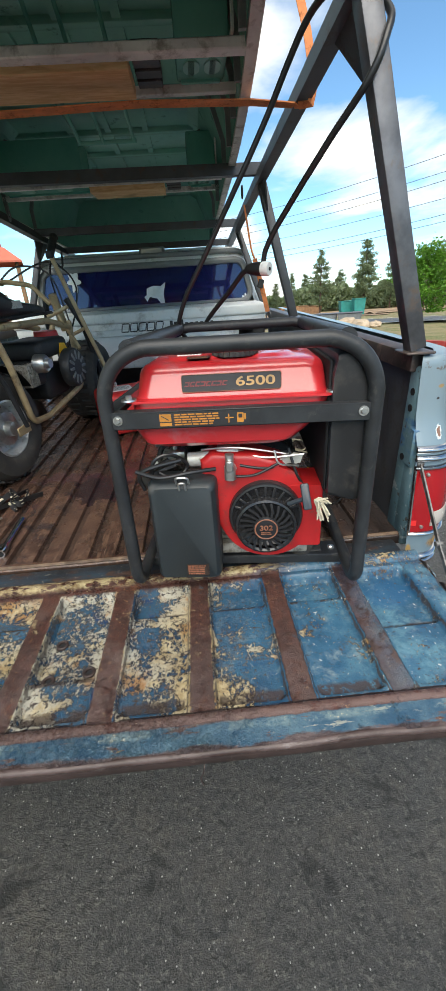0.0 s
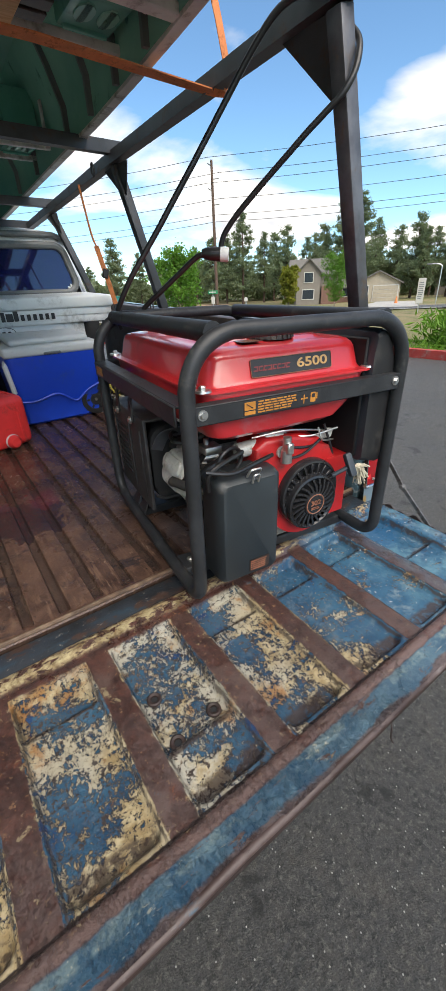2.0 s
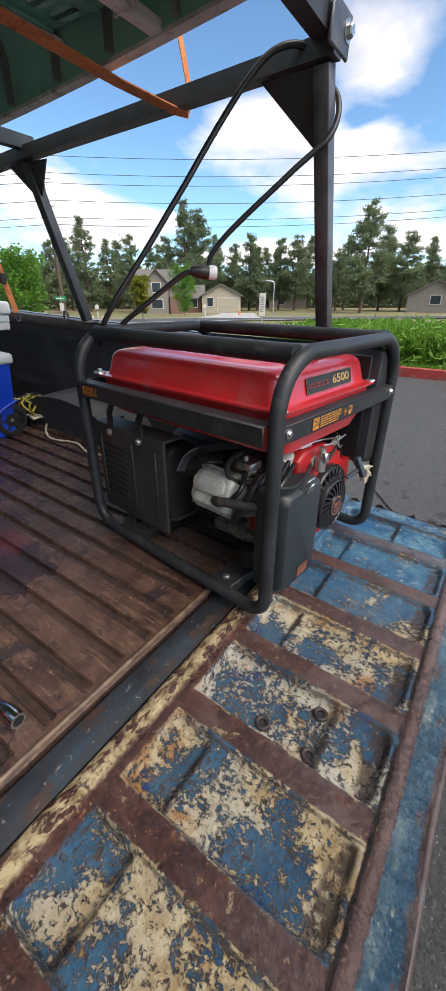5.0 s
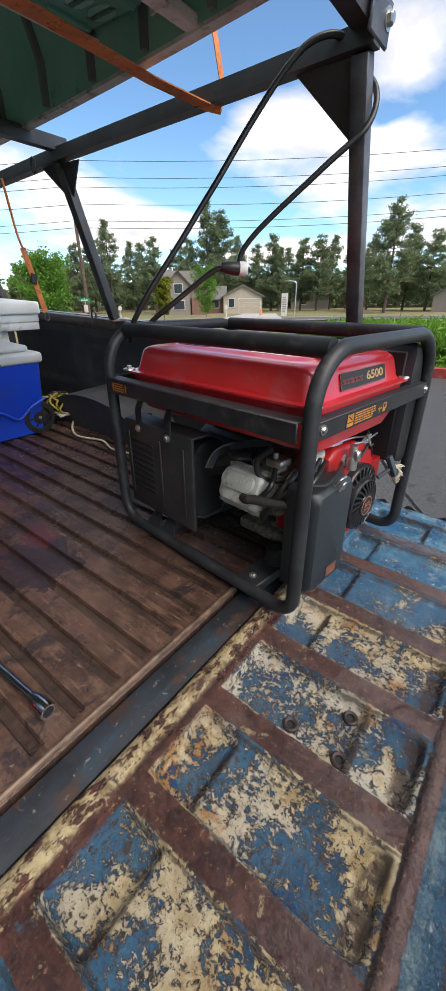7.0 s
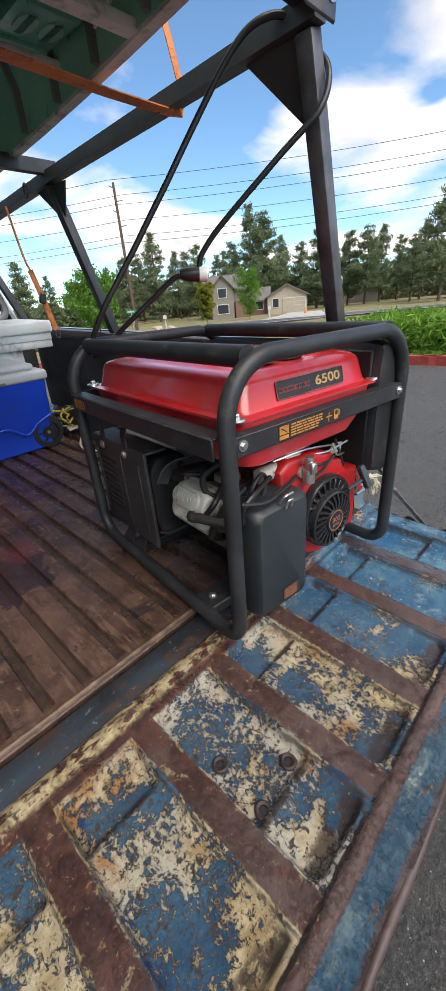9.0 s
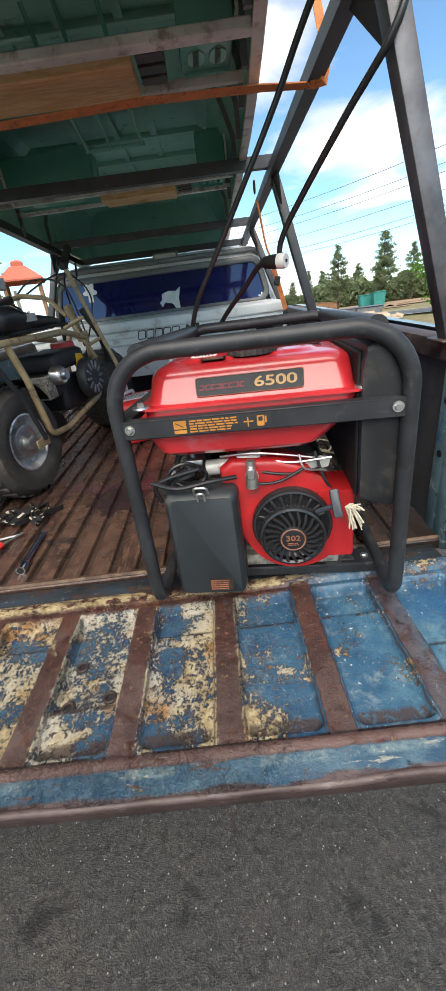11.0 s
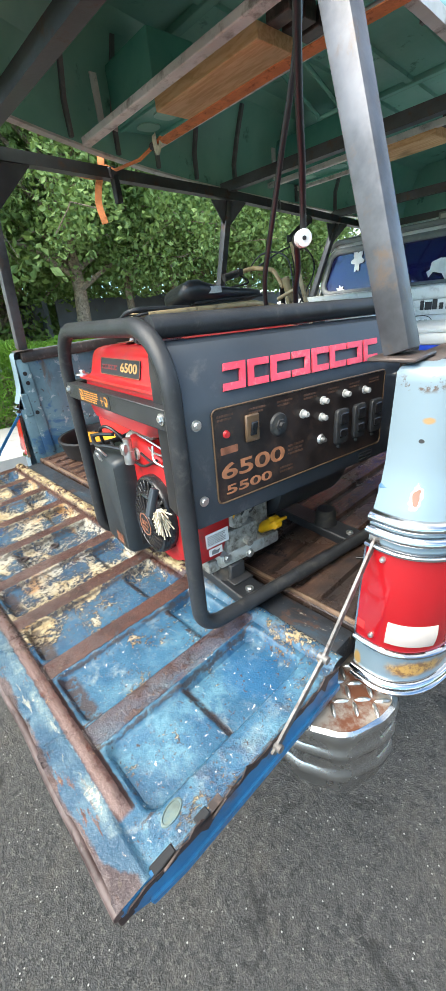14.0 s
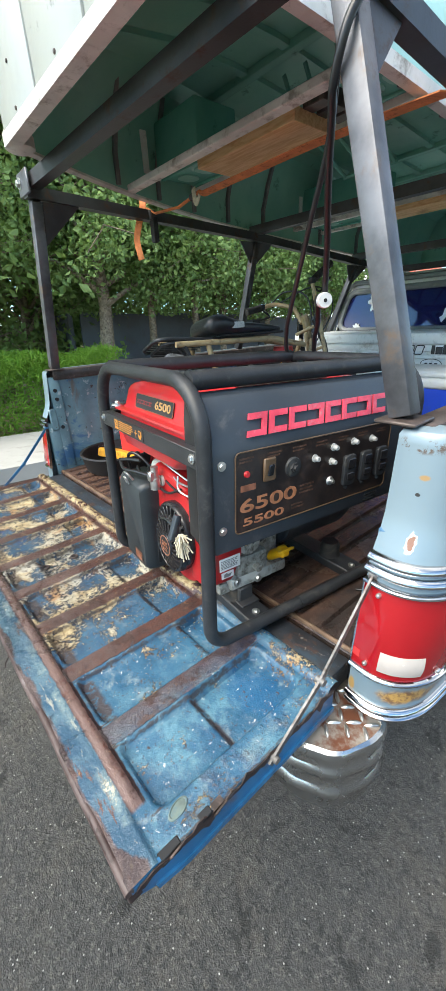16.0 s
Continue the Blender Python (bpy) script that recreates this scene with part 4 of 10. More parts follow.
def tailgate(truck):
    gate = empty("tailgate")
    gate.parent = truck
    bm = B()
    xs = [GL + (GR - GL) * i / 380 for i in range(381)]
    ys = [0.326 + (0.770 - 0.326) * j / 108 for j in range(109)]
    g = []
    for yy in ys:
        g.append([bm.verts.new((xx, yy, gate_height(xx, yy))) for xx in xs])
    for a, c in zip(g, g[1:]):
        for i in range(len(a) - 1):
            bm.faces.new((a[i], a[i + 1], c[i + 1], c[i]))
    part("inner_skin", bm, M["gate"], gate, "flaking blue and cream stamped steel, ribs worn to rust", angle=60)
    # outer edge: rolled lip, dented
    bm = B()
    pts = []
    for i in range(90):
        xx = GL + (GR - GL) * i / 89
        dip = 0.0025 * noise.noise((xx * 7, 0, 4))
        pts.append((xx, 0.3275 + dip, FLOOR - 0.0010 + dip))
    tube(bm, pts, 0.0064, 10)
    part("rolled_lip", bm, M["lip_scraped"], gate, "scraped mauve-brown rolled lip")
    bm = B()
    box(bm, GL, GR, 0.3235, 0.346, FLOOR - 0.028, FLOOR - 0.006, 0.004, 2)
    part("outer_skin_edge", bm, M["lip_rust"], gate)
    bm = B()
    box(bm, GL, GR, 0.40, 0.75, FLOOR - 0.056, FLOOR - 0.048, 0.003)
    box(bm, GL, GR, -0.004, 0.004, -0.036, 0.036, 0.002, 1, Matrix.Translation((0, 0.370, FLOOR - 0.038)) @ pose(0, 0, 0, 62, 0, 0))
    part("outer_skin", bm, M["gate_side"], gate)
    for xx, s in ((GL, 1), (GR, -1)):
        bm = B()
        # folded side flange with a channel
        prism(bm, [(0.328, 0.002), (0.331, -0.020), (0.36, -0.038), (0.41, -0.050), (0.752, -0.052), (0.752, -0.008), (0.44, -0.005), (0.39, 0.002)], 0.006, axes((xx if s > 0 else xx - 0.006, 0, FLOOR), (0, 1, 0), (0, 0, 1), (1, 0, 0)))
        prism(bm, [(0.36, -0.032), (0.362, -0.042), (0.41, -0.054), (0.752, -0.057), (0.752, -0.046), (0.41, -0.044)], 0.004, axes((xx - 0.004 if s > 0 else xx, 0, FLOOR), (0, 1, 0), (0, 0, 1), (1, 0, 0)))
        part("side_flange", fix(bm), M["gate_side"], gate, "bright blue painted side channel")
    # torn rusty fold along the flange
    rnd = random.Random(31)
    pts = [(0.34 + 0.41 * k / 40, 0.003 + 0.009 * rnd.random() * (1.6 if k % 9 < 3 else 0.6)) for k in range(41)]
    bm = B()
    hang = [(0.335 + 0.415 * k / 40, -0.001 - 0.011 * rnd.random() ** 2 * (1.5 if k % 11 < 4 else 0.5)) for k in range(41)]
    prism(bm, hang + pts[::-1], 0.002, axes((GR + 0.0005, 0, FLOOR - 0.006), (0, 1, 0), (0, 0, 1), (1, 0, 0)))
    part("torn_fold", fix(bm), M["lip_rust"], gate, "torn rusty folded edge", smooth=False)
    # bent wire hook caught under the lip
    bm = B()
    tube(bm, smooth_path([Vector((-0.050, 0.326, FLOOR - 0.018)), Vector((-0.052, 0.320, FLOOR - 0.035)), Vector((-0.058, 0.314, FLOOR - 0.048)), Vector((-0.054, 0.310, FLOOR - 0.058))], 5), 0.0014, 6)
    part("wire_hook", bm, M["lip_rust"], gate, "thin bent rusty wire hook")
    # latch tab on the flange
    for xx, yy in ((GR + 0.003, 0.47), (GR + 0.001, 0.395)):
        bm = B()
        box(bm, -0.0015, 0.0015, -0.012, 0.012, -0.016, 0.012, 0.001, 1, Matrix.Translation((xx, yy, FLOOR - 0.006)) @ pose(0, 0, 0, 0, 24, 8))
        box(bm, -0.012, 0.0, -0.010, 0.010, -0.001, 0.0015, 0.0008, 1, Matrix.Translation((xx, yy, FLOOR - 0.001)))
        part("latch_tab", bm, M["rail_brown"], gate, "bent rusty latch tab")
    # oval plug and dark latch slots by the end
    bm = B()
    lathe(bm, [(0.0, 0.0006), (0.0145, 0.0006), (0.0160, 0.0022), (0.0180, 0.0020), (0.0192, -0.002)], 20, Matrix.Translation((0.472, 0.424, gate_height(0.472, 0.424))) @ Matrix.Rotation(0.25, 4, "Z") @ Matrix.Diagonal((0.52, 1.0, 1.0, 1.0)))
    part("oval_plug", fix(bm), M["plug_olive"], gate, "dull olive oval plug")
    for xx, yy, ln in ((0.500, 0.388, 0.016), (0.501, 0.448, 0.010)):
        bm = B()
        box(bm, -0.0035, 0.0085, -ln, ln, -0.014, 0.0026, 0.0015, 1, Matrix.Translation((xx, yy, gate_height(xx, yy))))
        part("latch_slot", bm, M["dark"], gate, "dark latch slot")
    # three bolts in one panel
    for bx, by in ((-0.275, 0.517), (-0.349, 0.594), (-0.352, 0.506)):
        bm = B()
        zz = gate_height(bx, by)
        lathe(bm, [(0.0062, -0.003), (0.0066, 0.004), (0.0105, 0.0055), (0.0130, 0.0035), (0.0135, -0.003)], 18, Matrix.Translation((bx, by, zz)))
        ring = part("bolt", fix(bm), M["lip_rust"], gate, "rusty hollow bolt head")
        bm = B()
        lathe(bm, [(0.0, 0.0012), (0.0060, 0.0010), (0.0063, -0.003)], 12, Matrix.Translation((bx, by, zz)))
        part("bolt_hole", fix(bm), M["dark"], ring, "dark hole")
    # link arms
    for s, xx, pin in ((1, GR, 0.582), (-1, GL, 0.582)):
        bm = B()
        top = Vector((xx + s * 0.012, 0.83, 0.94))
        mid = Vector((xx + s * 0.010, 0.692, 0.796))
        low = Vector((xx + s * 0.006, pin, 0.71))
        for a, c in ((top, mid), (mid, low)):
            d = (c - a).normalized()
            tube(bm, [a - d * 0.012, c + d * 0.012], 0, flat=(0.004, 0.011), up=Vector((1, 0, 0)).cross(d))
        for p in (top, mid, low):
            cyl(bm, p - Vector((0.008, 0, 0)), p + Vector((0.008, 0, 0)), 0.0065, 12)
        part("link_arm", fix(bm), M["link_steel"] if s > 0 else M["gate_side"], gate, "worn steel folding link arm" if s > 0 else "blue and rusty folding link arm")


REAR_Y = ((1.19, 0.877), (1.10, 0.868), (1.05, 0.862), (1.02, 0.853), (0.995, 0.840), (0.968, 0.828), (0.92, 0.825), (0.755, 0.805), (0.68, 0.798), (0.65, 0.800), (0.60, 0.83))
FLANK = ((1.19, 0.97), (1.05, 1.02), (0.95, 1.06), (0.85, 1.05), (0.66, 0.97), (0.60, 0.72))


def along(table, z):
    for (za, va), (zb, vb) in zip(table, table[1:]):
        if z >= zb:
            return vb + (va - vb) * min((z - zb) / (za - zb), 1.0)
    return table[-1][1]


def corner(z, out=0.0):
    """plan of the rear corner at height z: from the jamb outward, round and forward along the flank"""
    y0, k = along(REAR_Y, z), along(FLANK, z)
    pl = [(0.0, 0.003), (0.02, 0.0), (0.05, 0.0), (0.078, 0.012), (0.102, 0.038), (0.117, 0.075), (0.124, 0.125), (0.128, 0.20), (0.130, 0.40)]
    P = smooth_path([Vector((px * k, y0 + py, 0)) for px, py in pl], 6)
    P += [Vector((0.131 * k, 1.6, 0)), Vector((0.131 * k, 2.2, 0)), Vector((0.131 * k, 2.98, 0))]
    if out:
        Q = []
        for i, p in enumerate(P):
            d = P[min(i + 1, len(P) - 1)] - P[max(i - 1, 0)]
            Q.append(p + Vector((d.y, -d.x, 0)).normalized() * out)
        P = Q
    return P


def bedside(truck, side):
    """double-walled bedside with a swept rear corner; side +1 is the truck's right"""
    xi = GR if side > 0 else GL
    s = side
    grp = empty("bedside")
    grp.parent = truck
    # inner wall with stamped panels, seen from the bed
    bm = B()
    n, m = 90, 26
    g = []
    for j in range(m + 1):
        zz = FLOOR - 0.02 + (RAIL - 0.045 - FLOOR + 0.02) * j / m
        row = []
        for i in range(n + 1):
            yy = 0.90 + (2.98 - 0.90) * i / n
            d = 0
            for y0, y1 in ((1.03, 1.60), (1.70, 2.30), (2.40, 2.92)):
                qx, qy = abs(yy - (y0 + y1) / 2) - ((y1 - y0) / 2 - 0.03), abs(zz - 0.965) - (0.125 - 0.03)
                q = math.hypot(max(qx, 0), max(qy, 0)) + min(max(qx, qy), 0) - 0.03
                d = max(d, min(max(-q / 0.018, 0), 1))
            row.append(bm.verts.new((xi + s * (0.012 + 0.009 * d), yy, zz)))
        g.append(row)
    for a, c in zip(g, g[1:]):
        for i in range(n):
            bm.faces.new((a[i], a[i + 1], c[i + 1], c[i]))
    part("inner_wall", fix(bm), M["bed_blue"] if s < 0 else M["bed_dark"], grp, "chalky teal inner wall with stamped panels" if s < 0 else "black coated inner wall", angle=50)
    # rear jamb
    bm = B()
    box(bm, min(xi + s * 0.003, xi + s * 0.03), max(xi + s * 0.003, xi + s * 0.03), 0.878, 0.93, FLOOR - 0.03, RAIL - 0.03, 0.006, 2)
    box(bm, min(xi + s * 0.003, xi + s * 0.03), max(xi + s * 0.003, xi + s * 0.03), 0.834, 0.89, FLOOR - 0.03, FLOOR + 0.235, 0.006, 2)
    box(bm, min(xi - s * 0.003, xi + s * 0.02), max(xi - s * 0.003, xi + s * 0.02), 0.852, 0.885, FLOOR + 0.20, FLOOR + 0.30, 0.004, 1)
    part("rear_jamb", bm, M["bed_blue"], grp, "teal door jamb with striker holes")
    for zz in (0.93, 1.06, 1.10):
        bm = B()
        cyl(bm, (xi + s * 0.001, 0.902, zz), (xi + s * 0.006, 0.902, zz), 0.009, 12)
        part("striker_hole", bm, M["dark"], grp, "dark hole")
    # rail cap
    bm = B()
    box(bm, min(xi - s * 0.012, xi + s * 0.042), max(xi - s * 0.012, xi + s * 0.042), 0.905, 2.98, RAIL - 0.045, RAIL, 0.007, 2)
    part("rail_cap", bm, M["rail_brown"] if s > 0 else M["rail_brown"], grp, "dark worn steel rail")
    bm = B()
    box(bm, min(xi + s * 0.043, xi + s * 0.066), max(xi + s * 0.043, xi + s * 0.066), 0.930, 2.98, RAIL - 0.045, RAIL - 0.010, 0.010, 3)
    part("rail_shoulder", bm, M["truck_blue"], grp, "faded blue rolled shoulder")
    # outer skin: quarter panel sweeping round to the tail
    bm = B()
    levels = (1.178, 1.165, 1.13, 1.09, 1.05, 1.02, 0.995, 0.968, 0.93, 0.86, 0.80, 0.745, 0.70, 0.655, 0.63, 0.605)
    rings = [[bm.verts.new((xi + s * p.x, p.y, zz)) for p in corner(zz)] for zz in levels]
    for a, c in zip(rings, rings[1:]):
        for i in range(len(a) - 1):
            bm.faces.new((a[i], a[i + 1], c[i + 1], c[i]))
    # rounded top
    prev = rings[0]
    for inset, zz in ((0.006, 1.185), (0.018, 1.188), (0.05, 1.188)):
        row = []
        for v in rings[0]:
            d = Vector((v.co.x - (xi + s * 0.045), (v.co.y - 0.95) if v.co.y < 0.95 else 0.0))
            d = d.normalized() * min(inset, d.length) if d.length > 1e-6 else d
            row.append(bm.verts.new((v.co.x - d.x, v.co.y - d.y, zz)))
        for i in range(len(row) - 1):
            bm.faces.new((row[i], row[i + 1], prev[i + 1], prev[i]))
        prev = row
    bmesh.ops.remove_doubles(bm, verts=bm.verts[:], dist=0.0004)
    part("quarter_panel", fix(bm), M["truck_blue"], grp, "pale blue metallic quarter panel with rust chips", angle=35)
    tail_lamp(grp, xi, s)
    # wheel housing in the bed
    bm = B()
    cy, r, depth = 2.02, 0.36, 0.21
    n = 20
    A, C = [], []
    for k in range(n + 1):
        a = math.pi * k / n
        yy, zz = cy + r * math.cos(a), FLOOR - 0.02 + 0.19 * math.sin(a) ** 0.8
        A.append(bm.verts.new((xi + s * 0.02, yy, zz)))
        C.append(bm.verts.new((xi - s * depth, yy * 0.97 + cy * 0.03, FLOOR - 0.02 + (zz - FLOOR + 0.02) * 0.93)))
    for k in range(n):
        bm.faces.new((A[k], A[k + 1], C[k + 1], C[k]))
    bm.faces.new(C)
    bmesh.ops.bevel(bm, geom=[e for e in bm.edges if all(abs(v.co.x - (xi - s * depth)) < 1e-4 for v in e.verts)], offset=0.03, segments=4, profile=0.5, affect="EDGES")
    part("wheel_housing", fix(bm), M["bed_dark"], grp, "rounded black wheel housing", angle=50)
    # road wheel below
    bm = B()
    lathe(bm, [(0.0, 0.10), (0.19, 0.10), (0.2, 0.115), (0.3, 0.115), (0.335, 0.09), (0.345, 0.0), (0.335, -0.09), (0.3, -0.115), (0.0, -0.1)], 40, Matrix.Translation((xi + s * 0.0, 2.02, 0.345 - 0.06)) @ pose(0, 0, 0, 0, 90, 0))
    part("wheel", fix(bm), M["rubber"], grp)


def tail_lamp(grp, xi, s):
    """wrap-round lamp on the rear corner between two chrome bands"""
    def wrap(z, out=0.0, a0=0.0, a1=1.0):
        P = corner(z, out)[:-3]
        k0, k1 = round(a0 * (len(P) - 1)), round(a1 * (len(P) - 1))
        return [Vector((xi + s * p.x, p.y, z)) for p in P[k0:max(k1, k0 + 1) + 1]]

    def band(z0, z1, out, name, material, label="", a0=0.0, a1=1.0, n=5, bulge=0.0, par=None):
        bm = B()
        rows = []
        for k in range(n + 1):
            t = k / n
            z = z0 + (z1 - z0) * t
            rows.append([bm.verts.new(p) for p in wrap(z, out + bulge * math.sin(math.pi * t), a0, a1)])
        back = [[bm.verts.new(p) for p in wrap(z, -0.004, a0, a1)] for z in (z0, z1)]
        for a, c in zip(rows, rows[1:]):
            for i in range(len(a) - 1):
                bm.faces.new((a[i], a[i + 1], c[i + 1], c[i]))
        for a, c in ((back[0], rows[0]), (rows[-1], back[1])):
            for i in range(len(a) - 1):
                bm.faces.new((a[i], a[i + 1], c[i + 1], c[i]))
        for e in (0, -1):
            bm.faces.new([back[0][e]] + [r[e] for r in rows] + [back[1][e]])
        return part(name, fix(bm), material, par or grp, label, angle=50)

    lamp = band(0.756, 0.925, 0.004, "tail_lamp", M["lens_red"], "dark red wrap-round tail lamp lens", 0.02, 0.66, 8, 0.005)
    band(0.925, 0.935, 0.006, "chrome_bezel", M["chrome"], "chrome bezel", 0.0, 0.70, 3, 0.005, lamp)
    band(0.745, 0.755, 0.006, "chrome_bezel", M["chrome"], "chrome bezel", 0.0, 0.70, 3, 0.005, lamp)
    for a0, a1 in ((0.0, 0.02), (0.66, 0.68)):
        band(0.755, 0.925, 0.008, "chrome_bezel", M["chrome"], "chrome bezel", a0, a1, 3, 0.0, lamp)
    band(0.772, 0.812, 0.009, "reverse_lens", M["lens_white"], "ribbed clear reversing lens", 0.26, 0.50, 4, 0.003, lamp)
    band(0.775, 0.868, 0.0065, "red_reflector", M["lens_red_bright"], "bright red side reflector", 0.03, 0.10, 3, 0.001, lamp)
    for zz in (0.772, 0.914):
        for aa in (0.16, 0.60):
            p = wrap(zz, 0.009, aa, aa + 0.02)[0]
            bm = B()
            lathe(bm, [(0.0, 0.004), (0.003, 0.003), (0.0045, 0.0), (0.0045, -0.006)], 10, Matrix.Translation(p) @ pose(0, 0, 0, 90, 0, 0))
            part("screw", fix(bm), M["zinc"], lamp, "small chrome screw")
    band(0.946, 0.962, 0.005, "chrome_trim", M["chrome"], "heavy chrome trim band", 0.0, 1.0, 5, 0.007)
    band(0.968, 0.984, 0.004, "chrome_trim", M["chrome"], "chrome trim band", 0.0, 1.0, 4, 0.006)
    band(0.675, 0.688, 0.004, "chrome_trim", M["chrome"], "lower chrome trim band", 0.0, 1.0, 4, 0.006)
    band(0.655, 0.669, 0.004, "chrome_trim", M["chrome"], "lower chrome trim band", 0.0, 1.0, 3, 0.006)


def cab(truck):
    """rear of the cab: panel, big wrapped window, roof with gutter and lamp"""
    YC = 2.99
    x0, x1 = CX - 0.79, CX + 0.79
    c = empty("cab")
    c.parent = truck

    def ring(z, inset, y):
        return [(x0 + inset, y, z), (x1 - inset, y, z)]
    bm = B()
    # shell: lower body, pillars, roof as a lofted box with the window left open
    zs = [(0.45, 0.0, 0.0), (1.20, 0.0, 0.0), (1.24, 0.005, 0.0), (1.50, 0.075, 0.05), (1.545, 0.105, 0.08), (1.575, 0.16, 0.13), (1.59, 0.24, 0.22)]
    loops = []
    for z, ins, fwd in zs:
        pl = [(x0 + ins, YC + fwd + 1.3 - 2 * fwd), (x0 + ins, YC + fwd + 0.06), (x0 + ins + 0.05, YC + fwd), (x1 - ins - 0.05, YC + fwd), (x1 - ins, YC + fwd + 0.06), (x1 - ins, YC + fwd + 1.3 - 2 * fwd)]
        loops.append([bm.verts.new((px, py, z)) for px, py in pl])
    for li, (a, d) in enumerate(zip(loops, loops[1:])):
        for i in range(6):
            j = (i + 1) % 6
            if li == 2 and i == 2:
                continue          # the rear window's opening
            bm.faces.new((a[i], a[j], d[j], d[i]))
    bm.faces.new(loops[-1])
    part("cab_shell", fix(bm), M["white_paint"], c, "white painted cab with rounded roof", angle=30)
    # window gasket and glass in the sloping plane
    a, b = Vector((x0 + 0.055, YC, 1.24)), Vector((x1 - 0.055, YC, 1.24))
    d0, d1 = Vector((x0 + 0.125, YC + 0.05, 1.50)), Vector((x1 - 0.125, YC + 0.05, 1.50))
    path = fillet([a + Vector((0.01, -0.004, 0.005)), b + Vector((-0.01, -0.004, 0.005)), d1 + Vector((0.0, -0.004, -0.006)), d0 + Vector((0, -0.004, -0.006))], 0.06, 6, True)
    bm = B()
    tube(bm, path, 0.02, 8, closed=True)
    part("window_gasket", bm, M["grey_trim"], c, "grey rubber window gasket")
    bm = B()
    off = Vector((0, 0.004, 0))
    f = [bm.verts.new(p + off) for p in fillet([a + Vector((0.005, 0, 0.003)), b + Vector((-0.005, 0, 0.003)), d1 + Vector((-0.003, 0, -0.004)), d0 + Vector((0.003, 0, -0.004))], 0.06, 6, True)]
    bm.faces.new(f)
    fix(bm)
    r = bmesh.ops.extrude_face_region(bm, geom=bm.faces[:])
    for v in r["geom"]:
        if isinstance(v, bmesh.types.BMVert):
            v.co.y += 0.005
    win = part("rear_window", fix(bm), M["tint_glass"], c, "dark blue tinted rear window with stickers", smooth=False)
    # stickers on the glass
    tilt = math.atan2(0.05, 0.26)
    def on_glass(x, z):
        return Matrix.Translation((x, YC + (z - 1.24) / 0.26 * 0.05 - 0.003, z)) @ Matrix.Rotation(math.pi / 2 - tilt, 4, "X")
    bm = B()
    flag = [(-0.05, -0.04), (-0.03, -0.012), (0.02, -0.025), (0.05, -0.07), (0.07, -0.07), (0.065, 0.0), (0.085, 0.075), (0.05, 0.05), (0.0, 0.055), (-0.045, 0.04), (-0.05, 0.0), (-0.068, -0.01)]
    prism(bm, flag, 0.0015, on_glass(-0.26, 1.318))
    part("window_decal", bm, M["white_decal"], win, "torn flag shaped cream decal")
    bm = B()
    ring = []
    for q in range(48):
        a = q * math.pi / 24
        rr = 0.040 + 0.010 * math.cos(6 * a) + 0.012 * math.sin(a) ** 2
        ring.append((rr * math.cos(a) * (0.95 if math.sin(a) > -0.3 else 0.55), rr * math.sin(a) * 1.15 - 0.008))
    prism(bm, ring, 0.0015, on_glass(-0.78, 1.43))
    part("window_decal", bm, M["white_decal"], win, "white emblem decal")
    for px, pz in ((0.37, 1.262), (-0.885, 1.265)):
        bm = B()
        prism(bm, [((0.026 + 0.008 * math.cos(7 * q * math.pi / 28)) * math.cos(q * math.pi / 28), (0.024 + 0.008 * math.cos(7 * q * math.pi / 28)) * math.sin(q * math.pi / 28)) for q in range(56)], 0.0012, on_glass(px, pz))
        part("window_decal", bm, M["white_decal"], win, "small white flower decal")
    # roof gutter and high lamp
    bm = B()
    tube(bm, fillet([(x0 + 0.085, YC + 1.2, 1.51), (x0 + 0.085, YC + 0.06, 1.515), (x0 + 0.16, YC + 0.06, 1.548), (x1 - 0.16, YC + 0.06, 1.548), (x1 - 0.085, YC + 0.06, 1.515), (x1 - 0.085, YC + 1.2, 1.51)], 0.05, 5), 0.016, 8)
    part("roof_gutter", bm, M["grey_trim"], c, "grey roof gutter")
    bm = B()
    box(bm, CX - 0.02, CX + 0.15, YC + 0.10, YC + 0.17, 1.555, 1.60, 0.008, 2)
    lamp = part("cargo_lamp", bm, M["grey_trim"], c, "grey high-mounted cargo lamp")
    bm = B()
    box(bm, CX - 0.005, CX + 0.135, YC + 0.094, YC + 0.102, 1.563, 1.592, 0.003, 1)
    part("lamp_lens", bm, M["lens_white"], lamp)
    # cab inside: bench seat and steering wheel, dark
    bm = B()
    box(bm, x0 + 0.1, x1 - 0.1, YC + 0.30, YC + 0.46, 0.75, 1.33, 0.05, 3)
    part("bench_seat", bm, M["dark"], c, "dark bench seat")
    bm = B()
    tube(bm, [(CX - 0.38 + 0.19 * math.cos(q * math.pi / 12), YC + 0.85 + 0.08 * math.sin(q * math.pi / 12), 1.27 + 0.17 * math.sin(q * math.pi / 12)) for q in range(24)], 0.014, 8, closed=True)
    part("steering_wheel", bm, M["dark"], c)
    # front of the truck, hidden by cab and boat
    bm = B()
    box(bm, x0 - 0.05, x1 + 0.05, YC + 1.3, YC + 2.7, 0.42, 1.12, 0.08, 3)
    part("hood", bm, M["white_paint"], c, "white bonnet")
    for sx in (x0 + 0.05, x1 - 0.05):
        bm = B()
        lathe(bm, [(0.0, 0.10), (0.19, 0.10), (0.3, 0.115), (0.335, 0.09), (0.345, 0.0), (0.335, -0.09), (0.3, -0.115), (0.0, -0.1)], 32, Matrix.Translation((sx, YC + 1.9, 0.285)) @ pose(0, 0, 0, 0, 90, 0))
        part("wheel", fix(bm), M["rubber"], c)


